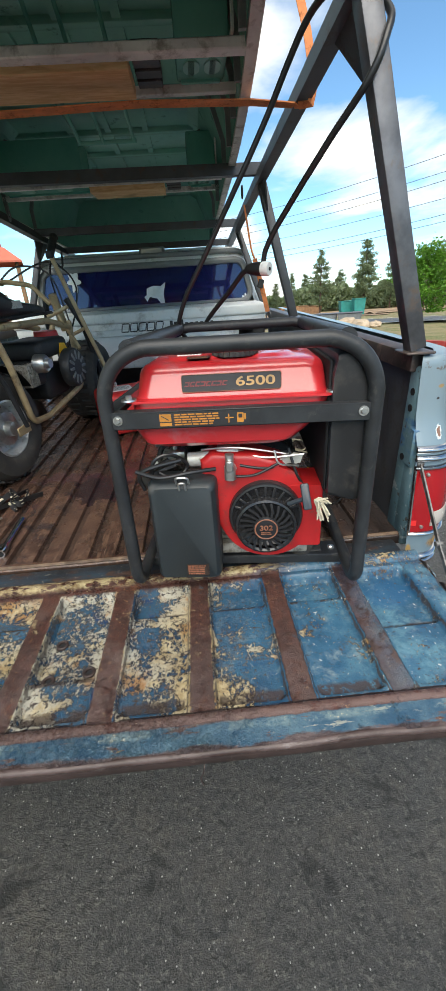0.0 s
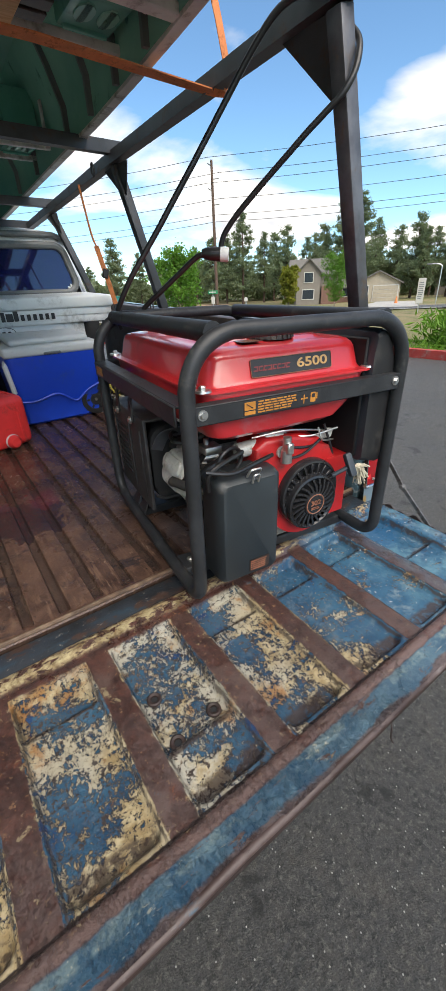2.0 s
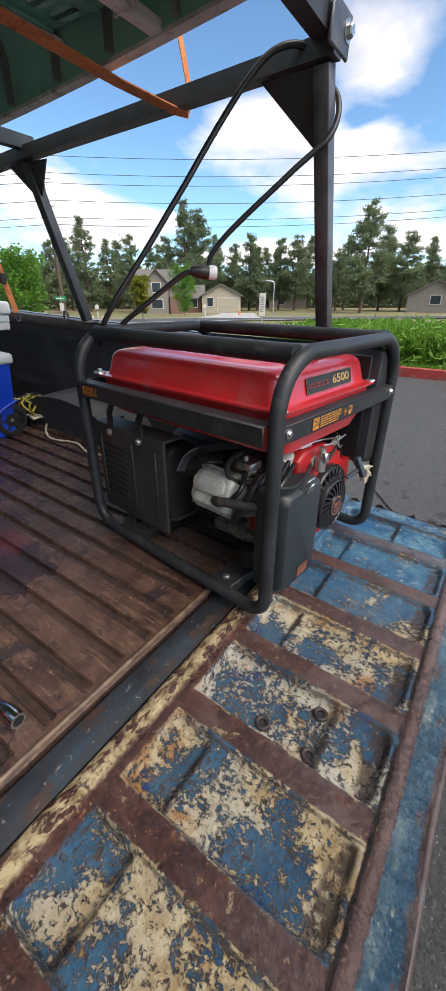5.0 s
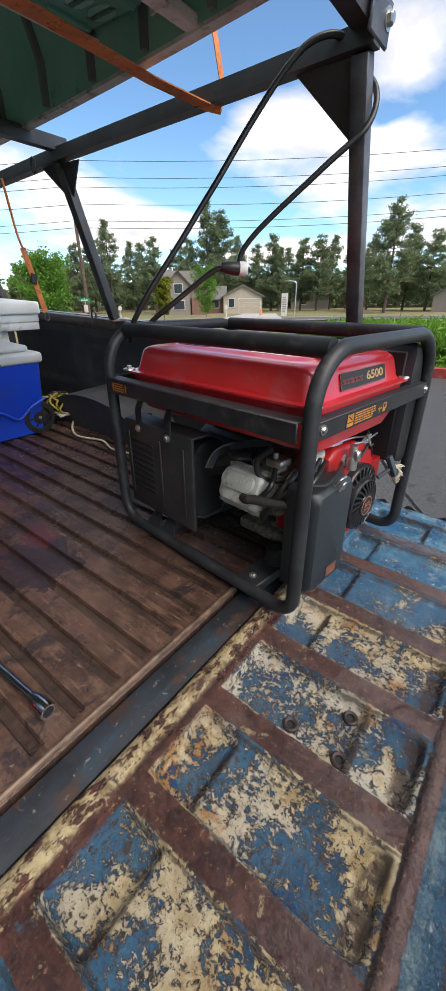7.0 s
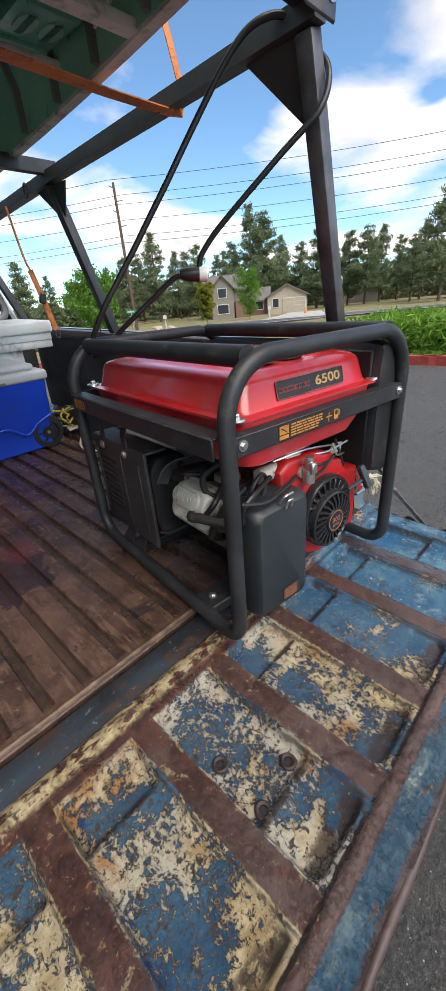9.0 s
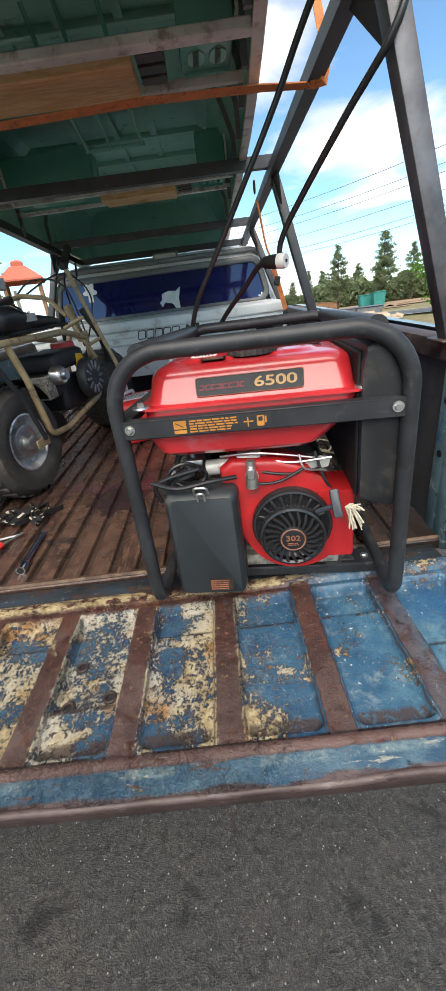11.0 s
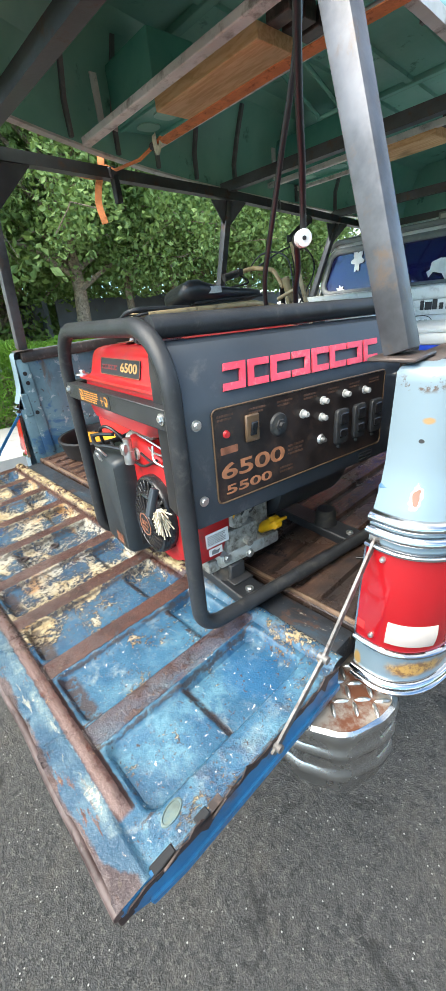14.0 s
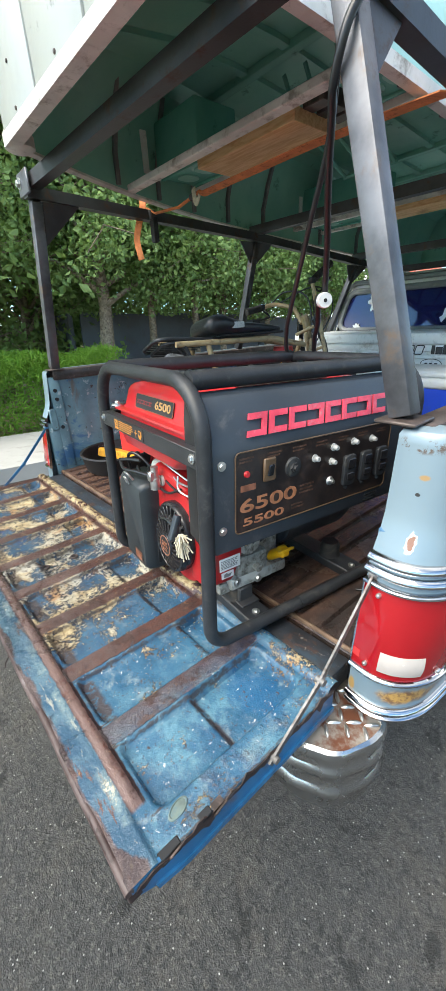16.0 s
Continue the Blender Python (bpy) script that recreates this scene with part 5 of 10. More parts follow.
def bumper(truck):
    """chrome step bumper with treaded ends, dipping behind the gate"""
    b = empty("step_bumper")
    b.parent = truck
    bm = B()
    # plan of the wrapped end and three stepped ledges
    def outline(grow):
        pts = []
        for s in (-1, 1):
            xe = (GR + 0.090) if s > 0 else (GL - 0.090)
            seq = [(xe - s * 0.06, 0.86), (xe - s * (0.008 - grow), 0.825), (xe - s * (0.012 - grow), 0.77), (xe - s * 0.04, 0.70 - grow), (xe - s * 0.11, 0.665 - grow), (xe - s * 0.28, 0.655 - grow)]
            pts.append(seq)
        return [Vector((x, y, 0)) for x, y in pts[0]] + [Vector((x, y, 0)) for x, y in reversed(pts[1])]
    levels = [(0.637, -0.006), (0.633, 0.002), (0.622, 0.006), (0.612, 0.002), (0.59, 0.0), (0.585, 0.004), (0.572, 0.006), (0.564, 0.001), (0.53, -0.002), (0.524, 0.003), (0.508, 0.005), (0.50, 0.0), (0.47, -0.004), (0.45, -0.012)]
    rings = []
    for z, g in levels:
        P = fillet(outline(g), 0.05, 5)
        rings.append([bm.verts.new((p.x, p.y, z)) for p in P])
    for a, c in zip(rings, rings[1:]):
        for i in range(len(a) - 1):
            bm.faces.new((a[i], a[i + 1], c[i + 1], c[i]))
    part("bumper_bar", fix(bm), M["bumper_chrome"], b, "tarnished chrome stepped bumper", angle=40)
    for s in (-1, 1):
        xe = (GR + 0.090) if s > 0 else (GL - 0.090)
        bm = B()
        P = fillet([(xe - s * 0.07, 0.86, 0), (xe - s * 0.014, 0.825, 0), (xe - s * 0.018, 0.77, 0), (xe - s * 0.045, 0.704, 0), (xe - s * 0.11, 0.671, 0), (xe - s * 0.28, 0.661, 0), (xe - s * 0.28, 0.86, 0)], 0.045, 5)
        prism(bm, [(p.x, p.y) for p in (P if s > 0 else P[::-1])], 0.006, Matrix.Translation((0, 0, 0.627)))
        pad = part("step_pad", fix(bm), M["tread_plate"], b, "rusty diamond tread step pad")
        k = 0
        for i in range(7):
            for j in range(8):
                px, py = xe - s * (0.03 + i * 0.027), 0.68 + j * 0.024 + (i % 2) * 0.004
                if py > 0.84 or (px - (xe - s * 0.12)) * s > 0 and py < 0.69 + ((px - (xe - s * 0.12)) * s) * 0.75:
                    continue
                a = 45 if (i + j) % 2 else -45
                bm = B()
                lathe(bm, [(0.0, 0.0032), (0.6, 0.0026), (1.0, 0.0)], 8, Matrix())
                bmesh.ops.transform(bm, matrix=Matrix.Translation((px, py, 0.6332)) @ Matrix.Rotation(radians(a), 4, "Z") @ Matrix.Diagonal((0.0150, 0.0044, 1.5, 1)), verts=bm.verts[:])
                part("tread_lug", bm, M["zinc"], pad)
                k += 1


s_ = Nodes("tinted_window_glass")
M["tint_glass"] = s_.done((0.010, 0.013, 0.075), 0.04, 0.0, IOR=1.52, Specular_IOR_Level=0.9, Alpha=0.93)
s_ = Nodes("rusty_tread_plate")
M["tread_plate"] = s_.bump(s_.noise(90, 4), 0.3, 0.001).done(s_.mix(s_.step(s_.noise(20, 6, 0.65), 0.38, 0.56), (0.17, 0.065, 0.035), (0.34, 0.31, 0.27)), 0.5, 0.4)
s_ = Nodes("tarnished_bumper_chrome")
M["bumper_chrome"] = s_.bump(s_.noise(60, 3), 0.05, 0.001).done(s_.mix(s_.step(s_.noise(9, 6, 0.65), 0.63, 0.70), (0.50, 0.51, 0.51), (0.22, 0.11, 0.05)), s_.m("ADD", 0.14, s_.m("MULTIPLY", s_.noise(14, 5), 0.25)), 1.0)
pickup()
# ---- generator ----
def words(bm, body, size, m, depth=0.0008, mi=0, align="CENTER", shear=0.0, stretch=1.0):
    """letters in the built-in font, joined into bm"""
    cu = bpy.data.curves.new("lettering", "FONT")
    cu.body, cu.size, cu.extrude, cu.align_x, cu.align_y, cu.shear = body, size, depth, align, "CENTER", shear
    cu.offset = size * 0.018
    ob = bpy.data.objects.new("lettering", cu)
    scene.collection.objects.link(ob)
    dg = bpy.context.evaluated_depsgraph_get()
    me = bpy.data.meshes.new_from_object(ob.evaluated_get(dg))
    me.transform(m @ Matrix.Diagonal((stretch, 1, 1, 1)))
    f0 = len(bm.faces)
    bm.from_mesh(me)
    bm.faces.ensure_lookup_table()
    for f in bm.faces[f0:]:
        f.material_index = mi
    bpy.data.objects.remove(ob)
    bpy.data.meshes.remove(me)
    bpy.data.curves.remove(cu)
    return bm


def bars(bm, w, h, rows, m, d=0.0006, seed=1, mi=0):
    """unreadable small print as plain bars"""
    rnd = random.Random(seed)
    step = h / rows
    for r in range(rows):
        x = -w / 2
        end = w / 2 - rnd.random() * w * 0.2
        y = h / 2 - (r + 0.5) * step
        while x < end:
            l = min(w * (0.06 + 0.14 * rnd.random()), end - x)
            prism(bm, [(x, y - step * 0.27), (x + l, y - step * 0.27), (x + l, y + step * 0.27), (x, y + step * 0.27)], d, m, mi)
            x += l + w * 0.025


def bolt(name, parent, p, axis, r=0.0064, h=0.006, washer=True, label="zinc hex bolt", material=None):
    bm = B()
    z = Vector(axis).normalized()
    x = z.orthogonal().normalized()
    m = axes(p, x, z.cross(x), z)
    if washer:
        lathe(bm, [(0, 0.002), (r * 1.5, 0.002), (r * 1.5, -0.001)], 16, m)
    lathe(bm, [(0, h), (r * 0.8, h), (r, h * 0.75), (r, 0.0)], 6, m)
    return part(name, fix(bm), material or M["zinc"], parent, label, angle=25)


def generator(m):
    gen = empty("portable_generator", m)
    tagged(gen, "red and black portable generator in a black tube frame", "generator")
    W, YF, YR, H, Z0, R_ = 0.2435, 0.016, 0.610, 0.5480, 0.0365, 0.0140
    fr = empty("tube_frame")
    fr.parent = gen
    for yy, back, rb in ((YF, 0.25, 0.040), (YR, -0.25, 0.062)):
        bm = B()
        pts = fillet([(-W, yy + back, Z0), (-W, yy, Z0), (-W, yy, H), (W, yy, H), (W, yy, Z0), (W, yy + back, Z0)], [0, rb, 0.085, 0.085, rb, 0], 9)
        tube(bm, pts, R_, 16)
        part("hoop", bm, M["black_tube"], fr, "bent black steel tube")
    for sx in (-1, 1):
        bm = B()
        tube(bm, [(sx * W, 0.255, Z0), (sx * W, 0.37, Z0)], R_ * 1.08, 16)
        part("bottom_sleeve", bm, M["black_tube"], fr)
        bm = B()
        tube(bm, [(sx * (W - 0.055), YF + 0.008, H - 0.002), (sx * (W - 0.055), YR - 0.008, H - 0.002)], R_ * 1.2, 16)
        part("top_rail", bm, M["black_tube"], fr, "black top rail tube")
    # flat bars front, rear and left
    bm = B()
    box(bm, -0.235, 0.235, 0.006, 0.011, 0.407, 0.440, 0.002, 1)
    box(bm, -0.235, 0.235, 0.006, 0.030, 0.436, 0.440, 0.001, 1)
    bar = part("front_bar", bm, M["black_tube"], fr, "flat black cross bar with amber warning label")
    for sx in (-1, 1):
        bolt("bolt", bar, (sx * 0.222, 0.006, 0.4255), (0, -1, 0), 0.0060, 0.006)
    bm = B()
    lm = axes((-0.062, 0.0058, 0.4235), (1, 0, 0), (0, 0, 1), (0, -1, 0))
    prism(bm, rrect(0.168, 0.026, 0.002), 0.0006, lm)
    tag = part("warning_label", bm, M["ink"], bar, "black label with amber print")
    bm = B()
    lm2 = lm @ Matrix.Translation((0, 0, 0.0007))
    prism(bm, rrect(0.022, 0.014, 0.001, 4, -0.071, 0.004), 0.0004, lm2)
    prism(bm, rrect(0.022, 0.006, 0.001, 4, -0.071, -0.008), 0.0004, lm2)
    bars(bm, 0.085, 0.023, 5, lm2 @ Matrix.Translation((-0.012, 0, 0)), 0.0004, 3)
    # fuel pump sign
    prism(bm, rrect(0.012, 0.018, 0.002, 3, 0.066, 0), 0.0004, lm2)
    prism(bm, [(0.073, -0.004), (0.076, -0.004), (0.076, 0.007), (0.073, 0.007)], 0.0004, lm2)
    prism(bm, [(0.038, -0.001), (0.054, -0.001), (0.054, 0.001), (0.038, 0.001)], 0.0004, lm2)
    prism(bm, [(0.044, -0.009), (0.046, -0.009), (0.046, 0.007), (0.044, 0.007)], 0.0004, lm2)
    part("label_print", bm, M["amber_ink"], tag)
    bm = B()
    prism(bm, rrect(0.007, 0.007, 0.001, 3, 0.066, 0.003), 0.0003, lm2 @ Matrix.Translation((0, 0, 0.0005)))
    tube(bm, [lm2 @ Vector((-0.078, 0.008, 0.0006)), lm2 @ Vector((-0.065, 0.0, 0.0006))], 0.0008, 6)
    part("label_detail", bm, M["ink"], tag)
    bm = B()
    box(bm, -0.262, -0.257, 0.03, 0.60, 0.404, 0.440, 0.002, 1)
    box(bm, -0.257, -0.225, 0.03, 0.60, 0.436, 0.440, 0.001, 1)
    sbar = part("side_bar", bm, M["black_tube"], fr, "flat black side bar")
    bm = B()
    lm = axes((-0.2622, 0.545, 0.4225), (0, -1, 0), (0, 0, 1), (-1, 0, 0))
    prism(bm, rrect(0.062, 0.026, 0.002), 0.0006, lm)
    t2 = part("warning_label", bm, M["sticker"], sbar, "small amber and black label")
    bm = B()
    lm2 = lm @ Matrix.Translation((0, 0, 0.0007))
    prism(bm, rrect(0.006, 0.018, 0.001, 3, -0.026, 0), 0.0004, lm2)
    prism(bm, rrect(0.004, 0.018, 0.001, 3, 0.027, 0), 0.0004, lm2)
    bars(bm, 0.04, 0.022, 4, lm2, 0.0004, 8)
    part("label_print", bm, M["amber_ink"], t2)
    bm = B()
    box(bm, -0.235, 0.235, 0.613, 0.618, 0.407, 0.440, 0.002, 1)
    part("rear_bar", bm, M["black_tube"], fr)
    # feet cross members with rubber mounts
    for yy in (0.152, 0.475):
        bm = B()
        box(bm, -0.245, 0.245, yy - 0.03, yy + 0.03, 0.034, 0.040, 0.002, 1)
        box(bm, -0.245, 0.245, yy - 0.03, yy - 0.026, 0.016, 0.036, 0.001, 1)
        box(bm, -0.245, 0.245, yy + 0.026, yy + 0.03, 0.016, 0.036, 0.001, 1)
        cm = part("cross_member", bm, M["black_tube"], fr, "dusty black cross member")
        for sx in (-0.206, 0.216):
            bolt("bolt", cm, (sx, yy, 0.041), (0, 0, 1), 0.006, 0.005)
        for sx in (-0.12, 0.14):
            bm = B()
            lathe(bm, [(0.0, 0.04), (0.022, 0.04), (0.026, 0.03), (0.026, 0.008), (0.03, 0.0)], 18, Matrix.Translation((sx, yy, 0.04)))
            part("rubber_mount", fix(bm), M["rubber"], cm)
    for sx, sy in ((-W, 0.44), (-W, 0.50)):
        bm = B()
        prism(bm, [(-0.03, 0), (0.03, 0), (0.012, 0.05), (-0.012, 0.05)], 0.004, axes((sx + 0.01, sy, 0.04), (0, 1, 0), (0.5, 0, 0.85), (1, 0, 0)))
        part("mount_gusset", bm, M["black_tube"], fr)

    # fuel tank
    tank = empty("fuel_tank")
    tank.parent = gen
    def slab(bm, levels, mi=0):
        rings = []
        for z, x0, x1, y0, y1, r in levels:
            rings.append([bm.verts.new((px, py, z)) for px, py in rrect(x1 - x0, y1 - y0, r, 7, (x0 + x1) / 2, (y0 + y1) / 2)])
        for a, c in zip(rings, rings[1:]):
            for i in range(len(a)):
                bm.faces.new((a[i], a[(i + 1) % len(a)], c[(i + 1) % len(a)], c[i])).material_index = mi
        bm.faces.new(rings[0][::-1]).material_index = mi
        bm.faces.new(rings[-1]).material_index = mi
    bm = B()
    slab(bm, [(0.450, -0.216, 0.186, 0.026, 0.594, 0.03), (0.4545, -0.216, 0.186, 0.026, 0.594, 0.03), (0.4555, -0.199, 0.171, 0.043, 0.577, 0.030), (0.461, -0.195, 0.167, 0.047, 0.573, 0.030),
              (0.496, -0.189, 0.161, 0.055, 0.564, 0.032), (0.504, -0.186, 0.158, 0.059, 0.561, 0.034), (0.5095, -0.180, 0.152, 0.065, 0.555, 0.036), (0.5125, -0.171, 0.143, 0.074, 0.546, 0.04), (0.5135, -0.160, 0.132, 0.085, 0.535, 0.045),
              (0.5137, -0.142, 0.112, 0.106, 0.514, 0.035), (0.5170, -0.136, 0.106, 0.112, 0.508, 0.035), (0.5175, -0.12, 0.09, 0.13, 0.49, 0.035)])
    part("tank_shell", fix(bm), M["red_paint"], tank, "glossy red pressed tank top", angle=32)
    bm = B()
    slab(bm, [(0.449, -0.205, 0.176, 0.036, 0.584, 0.03), (0.42, -0.204, 0.160, 0.032, 0.58, 0.035), (0.392, -0.203, 0.135, 0.032, 0.575, 0.03), (0.368, -0.190, 0.108, 0.036, 0.56, 0.03), (0.358, -0.172, 0.095, 0.05, 0.54, 0.03)])
    part("tank_bottom", fix(bm), M["red_paint"], tank, "red tank underside", angle=32)
    # raised lines and scuffs on top: filler cap, black warning patches
    bm = B()
    lathe(bm, [(0.0, 0.024), (0.034, 0.023), (0.042, 0.018), (0.044, 0.0)], 28, Matrix.Translation((-0.005, 0.135, 0.5165)))
    cap = part("filler_cap", fix(bm), M["black_plastic"], tank, "ribbed black filler cap")
    for k in range(24):
        a = 2 * math.pi * k / 24
        bm = B()
        box(bm, 0.042, 0.0465, -0.0025, 0.0025, 0.002, 0.018, 0, m=Matrix.Translation((-0.005, 0.135, 0.5165)) @ Matrix.Rotation(a, 4, "Z"))
        part("grip_ridge", bm, M["black_plastic"], cap)
    for cx, cy, w, h, mk in ((0.085, 0.30, 0.085, 0.25, "sticker"), (-0.10, 0.20, 0.05, 0.10, "white_label"), (-0.09, 0.43, 0.07, 0.10, "sticker"), (-0.075, 0.105, 0.045, 0.035, "sticker")):
        bm = B()
        prism(bm, rrect(w, h, 0.003, 3, cx, cy), 0.0007, Matrix.Translation((0, 0, 0.5177)))
        lb = part("tank_label", bm, M[mk], tank, "worn tank label")
        bm = B()
        bars(bm, h * 0.9, w * 0.8, 6, Matrix.Translation((cx, cy, 0.5185)) @ Matrix.Rotation(radians(90), 4, "Z"), 0.0003, int(cx * 1000) % 97)
        part("label_print", bm, M["copper_ink"] if mk == "sticker" else M["ink"], lb)
    for sx, sy in ((-0.205, 0.038), (0.176, 0.041), (-0.205, 0.582), (0.176, 0.58)):
        bm = B()
        lathe(bm, [(0, 0.004), (0.0145, 0.0035), (0.0155, 0.0)], 20, Matrix.Translation((sx, sy, 0.4545)))
        w = part("washer", fix(bm), M["zinc"], tank, "broad zinc washer")
        bolt("bolt", w, (sx, sy, 0.458), (0, 0, 1), 0.0065, 0.007, False)
    # badge on the front of the tank
    tl = math.atan2(0.008, 0.035)
    fm = axes((-0.012, 0.0496, 0.4785), (1, 0, 0), (0, math.sin(tl), math.cos(tl)), (0, -math.cos(tl), math.sin(tl)))
    bm = B()
    prism(bm, rrect(0.184, 0.031, 0.004), 0.0018, fm @ Matrix.Translation((0, 0, -0.001)))
    badge = part("badge", bm, M["ink"], tank, "black name badge with gold number")
    bm = B()
    o = rrect(0.184, 0.031, 0.004)
    for a, c in zip(o, o[1:] + o[:1]):
        tube(bm, [fm @ Vector((*a, 0.0012)), fm @ Vector((*c, 0.0012))], 0.0007, 5)
    part("badge_rim", bm, M["copper_ink"], badge)
    bm = B()
    words(bm, "6500", 0.023, fm @ Matrix.Translation((0.045, 0, 0.0011)), 0.0006, stretch=1.6)
    part("number", bm, M["gold_ink"], badge, "gold raised number")
    name_bars(0.080, 0.009, fm @ Matrix.Translation((-0.046, -0.001, 0.001)), 0.0006, M["maroon_ink"], badge)

    # engine
    eng = empty("engine")
    eng.parent = gen
    bm = B()
    box(bm, -0.075, 0.135, 0.115, 0.29, 0.085, 0.26, 0.02, 3)
    box(bm, -0.09, 0.15, 0.10, 0.30, 0.062, 0.092, 0.006, 2)
    part("crankcase", bm, M["grimy_alu"], eng, "oily cast aluminium crankcase")
    # slanted cylinder with fins and head
    hm = axes((-0.085, 0.196, 0.198), (0, 1, 0), (0.42, 0, 0.9), (-0.9, 0, 0.42))
    for k in range(8):
        bm = B()
        prism(bm, rrect(0.115, 0.088, 0.015), 0.004, hm @ Matrix.Translation((0, 0, 0.008 + k * 0.010)))
        part("cooling_fin", bm, M["cast_alu"], eng)
    bm = B()
    prism(bm, rrect(0.095, 0.08, 0.02), 0.105, hm)
    part("cylinder", bm, M["cast_alu"], eng)
    bm = B()
    rings = []
    for z, w, h, r in ((0.100, 0.126, 0.098, 0.016), (0.112, 0.126, 0.098, 0.016), (0.113, 0.116, 0.088, 0.018), (0.136, 0.108, 0.078, 0.022), (0.142, 0.096, 0.066, 0.022)):
        rings.append([bm.verts.new(hm @ Vector((px, py, z))) for px, py in rrect(w, h, r, 6)])
    for a, c in zip(rings, rings[1:]):
        for i in range(len(a)):
            bm.faces.new((a[i], a[(i + 1) % len(a)], c[(i + 1) % len(a)], c[i]))
    bm.faces.new(rings[-1])
    vc = part("valve_cover", fix(bm), M["cast_alu"], eng, "matt silver valve cover with a raised centre", angle=40)
    bm = B()
    prism(bm, rrect(0.085, 0.036, 0.012, 6, 0.004, 0.010), 0.008, hm @ Matrix.Translation((0, 0, 0.141)), 0, 0.003, 2)
    part("raised_panel", bm, M["cast_alu"], vc)
    bm = B()
    words(bm, "OHV", 0.022, axes(hm @ Vector((0.004, 0.010, 0.1492)), (0, -1, 0), (0.42, 0, 0.9), (-0.9, 0, 0.42)), 0.0008, stretch=1.3)
    part("cast_letters", bm, M["cast_alu"], vc)
    bm = B()
    tube(bm, smooth_path([hm @ Vector(p) for p in ((-0.02, -0.018, 0.14), (-0.035, -0.018, 0.150), (-0.055, -0.012, 0.150), (-0.085, -0.008, 0.135), (-0.12, 0.0, 0.10))], 5), 0.010, 10)
    part("breather_hose", bm, M["rubber"], vc, "black rubber breather hose")
    for px, py in ((-0.055, -0.041), (0.055, -0.041), (-0.055, 0.041), (0.055, 0.041)):
        bolt("bolt", vc, hm @ Vector((px, py, 0.113)), hm.to_3x3() @ Vector((0, 0, 1)), 0.0055, 0.007, False)
    # bright steel deflector over the head, red low shroud beside the cylinder
    bm = B()
    tube(bm, smooth_path([(-0.215, 0.285, 0.275), (-0.195, 0.275, 0.310), (-0.15, 0.25, 0.322), (-0.10, 0.20, 0.328)], 5), 0, flat=(0.032, 0.003), up=(0.3, 0.3, 0.9))
    part("heat_deflector", fix(bm), M["bare_steel"], eng, "bent steel heat deflector")
    bm = B()
    box(bm, -0.115, -0.06, 0.128, 0.165, 0.125, 0.20, 0.01, 3)
    part("low_shroud", bm, M["red_dusty"], eng, "red low air shroud")
    bm = B()
    tube(bm, smooth_path([(-0.15, 0.16, 0.335), (-0.185, 0.17, 0.315), (-0.19, 0.155, 0.285), (-0.16, 0.13, 0.275), (-0.13, 0.11, 0.29)], 6), 0.0065, 10)
    part("spark_lead", bm, M["rubber"], eng, "looped black spark lead")
    bm = B()
    box(bm, -0.165, -0.125, 0.125, 0.165, 0.30, 0.318, 0.004, 2)
    cyl(bm, (-0.15, 0.15, 0.318), (-0.15, 0.15, 0.33), 0.006, 8)
    cyl(bm, (-0.168, 0.14, 0.292), (-0.13, 0.14, 0.292), 0.007, 8)
    part("head_bracket", bm, M["zinc"], eng, "greenish zinc head bracket")
    for zz in (0.120, 0.135):
        bolt("bolt", eng, (-0.118, 0.128, zz), (-1, 0, 0), 0.005, 0.006, False)
    # red blower shroud: rounded front plate
    CXR, CZR = 0.055, 0.176
    bm = B()
    poly = [(CXR + 0.104 * math.cos(radians(a)), CZR + 0.012 + 0.104 * math.sin(radians(a))) for a in range(-150, 62, 8)] + [(0.085, 0.312), (0.03, 0.330), (-0.06, 0.335), (-0.085, 0.318), (-0.082, 0.24), (-0.058, 0.17)]
    prism(bm, poly, 0.085, axes((0, 0.145, 0), (1, 0, 0), (0, 0, 1), (0, -1, 0)), 0, 0.012, 3)
    part("blower_shroud", fix(bm), M["red_dusty"], eng, "red pressed blower shroud", angle=35)
    # recoil starter: black housing with slots and hub
    wide = axes((CXR - 0.006, 0.062, CZR + 0.019), (1, 0, 0), (0, 0, 1), (0, -1, 0))
    bm = B()
    lathe(bm, [(0.079, 0.0), (0.079, 0.016), (0.076, 0.021), (0.072, 0.022), (0.069, 0.019), (0.050, 0.012), (0.0, 0.012)], 44, wide)
    collar = part("intake_collar", fix(bm), M["black_gloss"], eng, "black slotted intake collar behind the starter")
    for k in range(9):
        bm = B()
        box(bm, 0.046, 0.070, -0.003, 0.003, 0.012, 0.022, 0.001, 1, wide @ Matrix.Rotation(radians(22 + 17 * k), 4, "Z"))
        part("collar_louvre", bm, M["black_gloss"], collar)
    rm = axes((CXR - 0.006, 0.062, CZR), (1, 0, 0), (0, 0, 1), (0, -1, 0)) @ Matrix.Diagonal((0.75, 0.75, 1.0, 1.0))
    bm = B()
    lathe(bm, [(0.089, 0.0), (0.089, 0.026), (0.086, 0.032), (0.080, 0.034), (0.077, 0.031), (0.074, 0.030)], 48, rm)
    lathe(bm, [(0.038, 0.036), (0.036, 0.040), (0.032, 0.041), (0.0, 0.041)], 40, rm)
    rec = part("recoil_starter", fix(bm), M["black_gloss"], eng, "black slotted recoil starter housing")
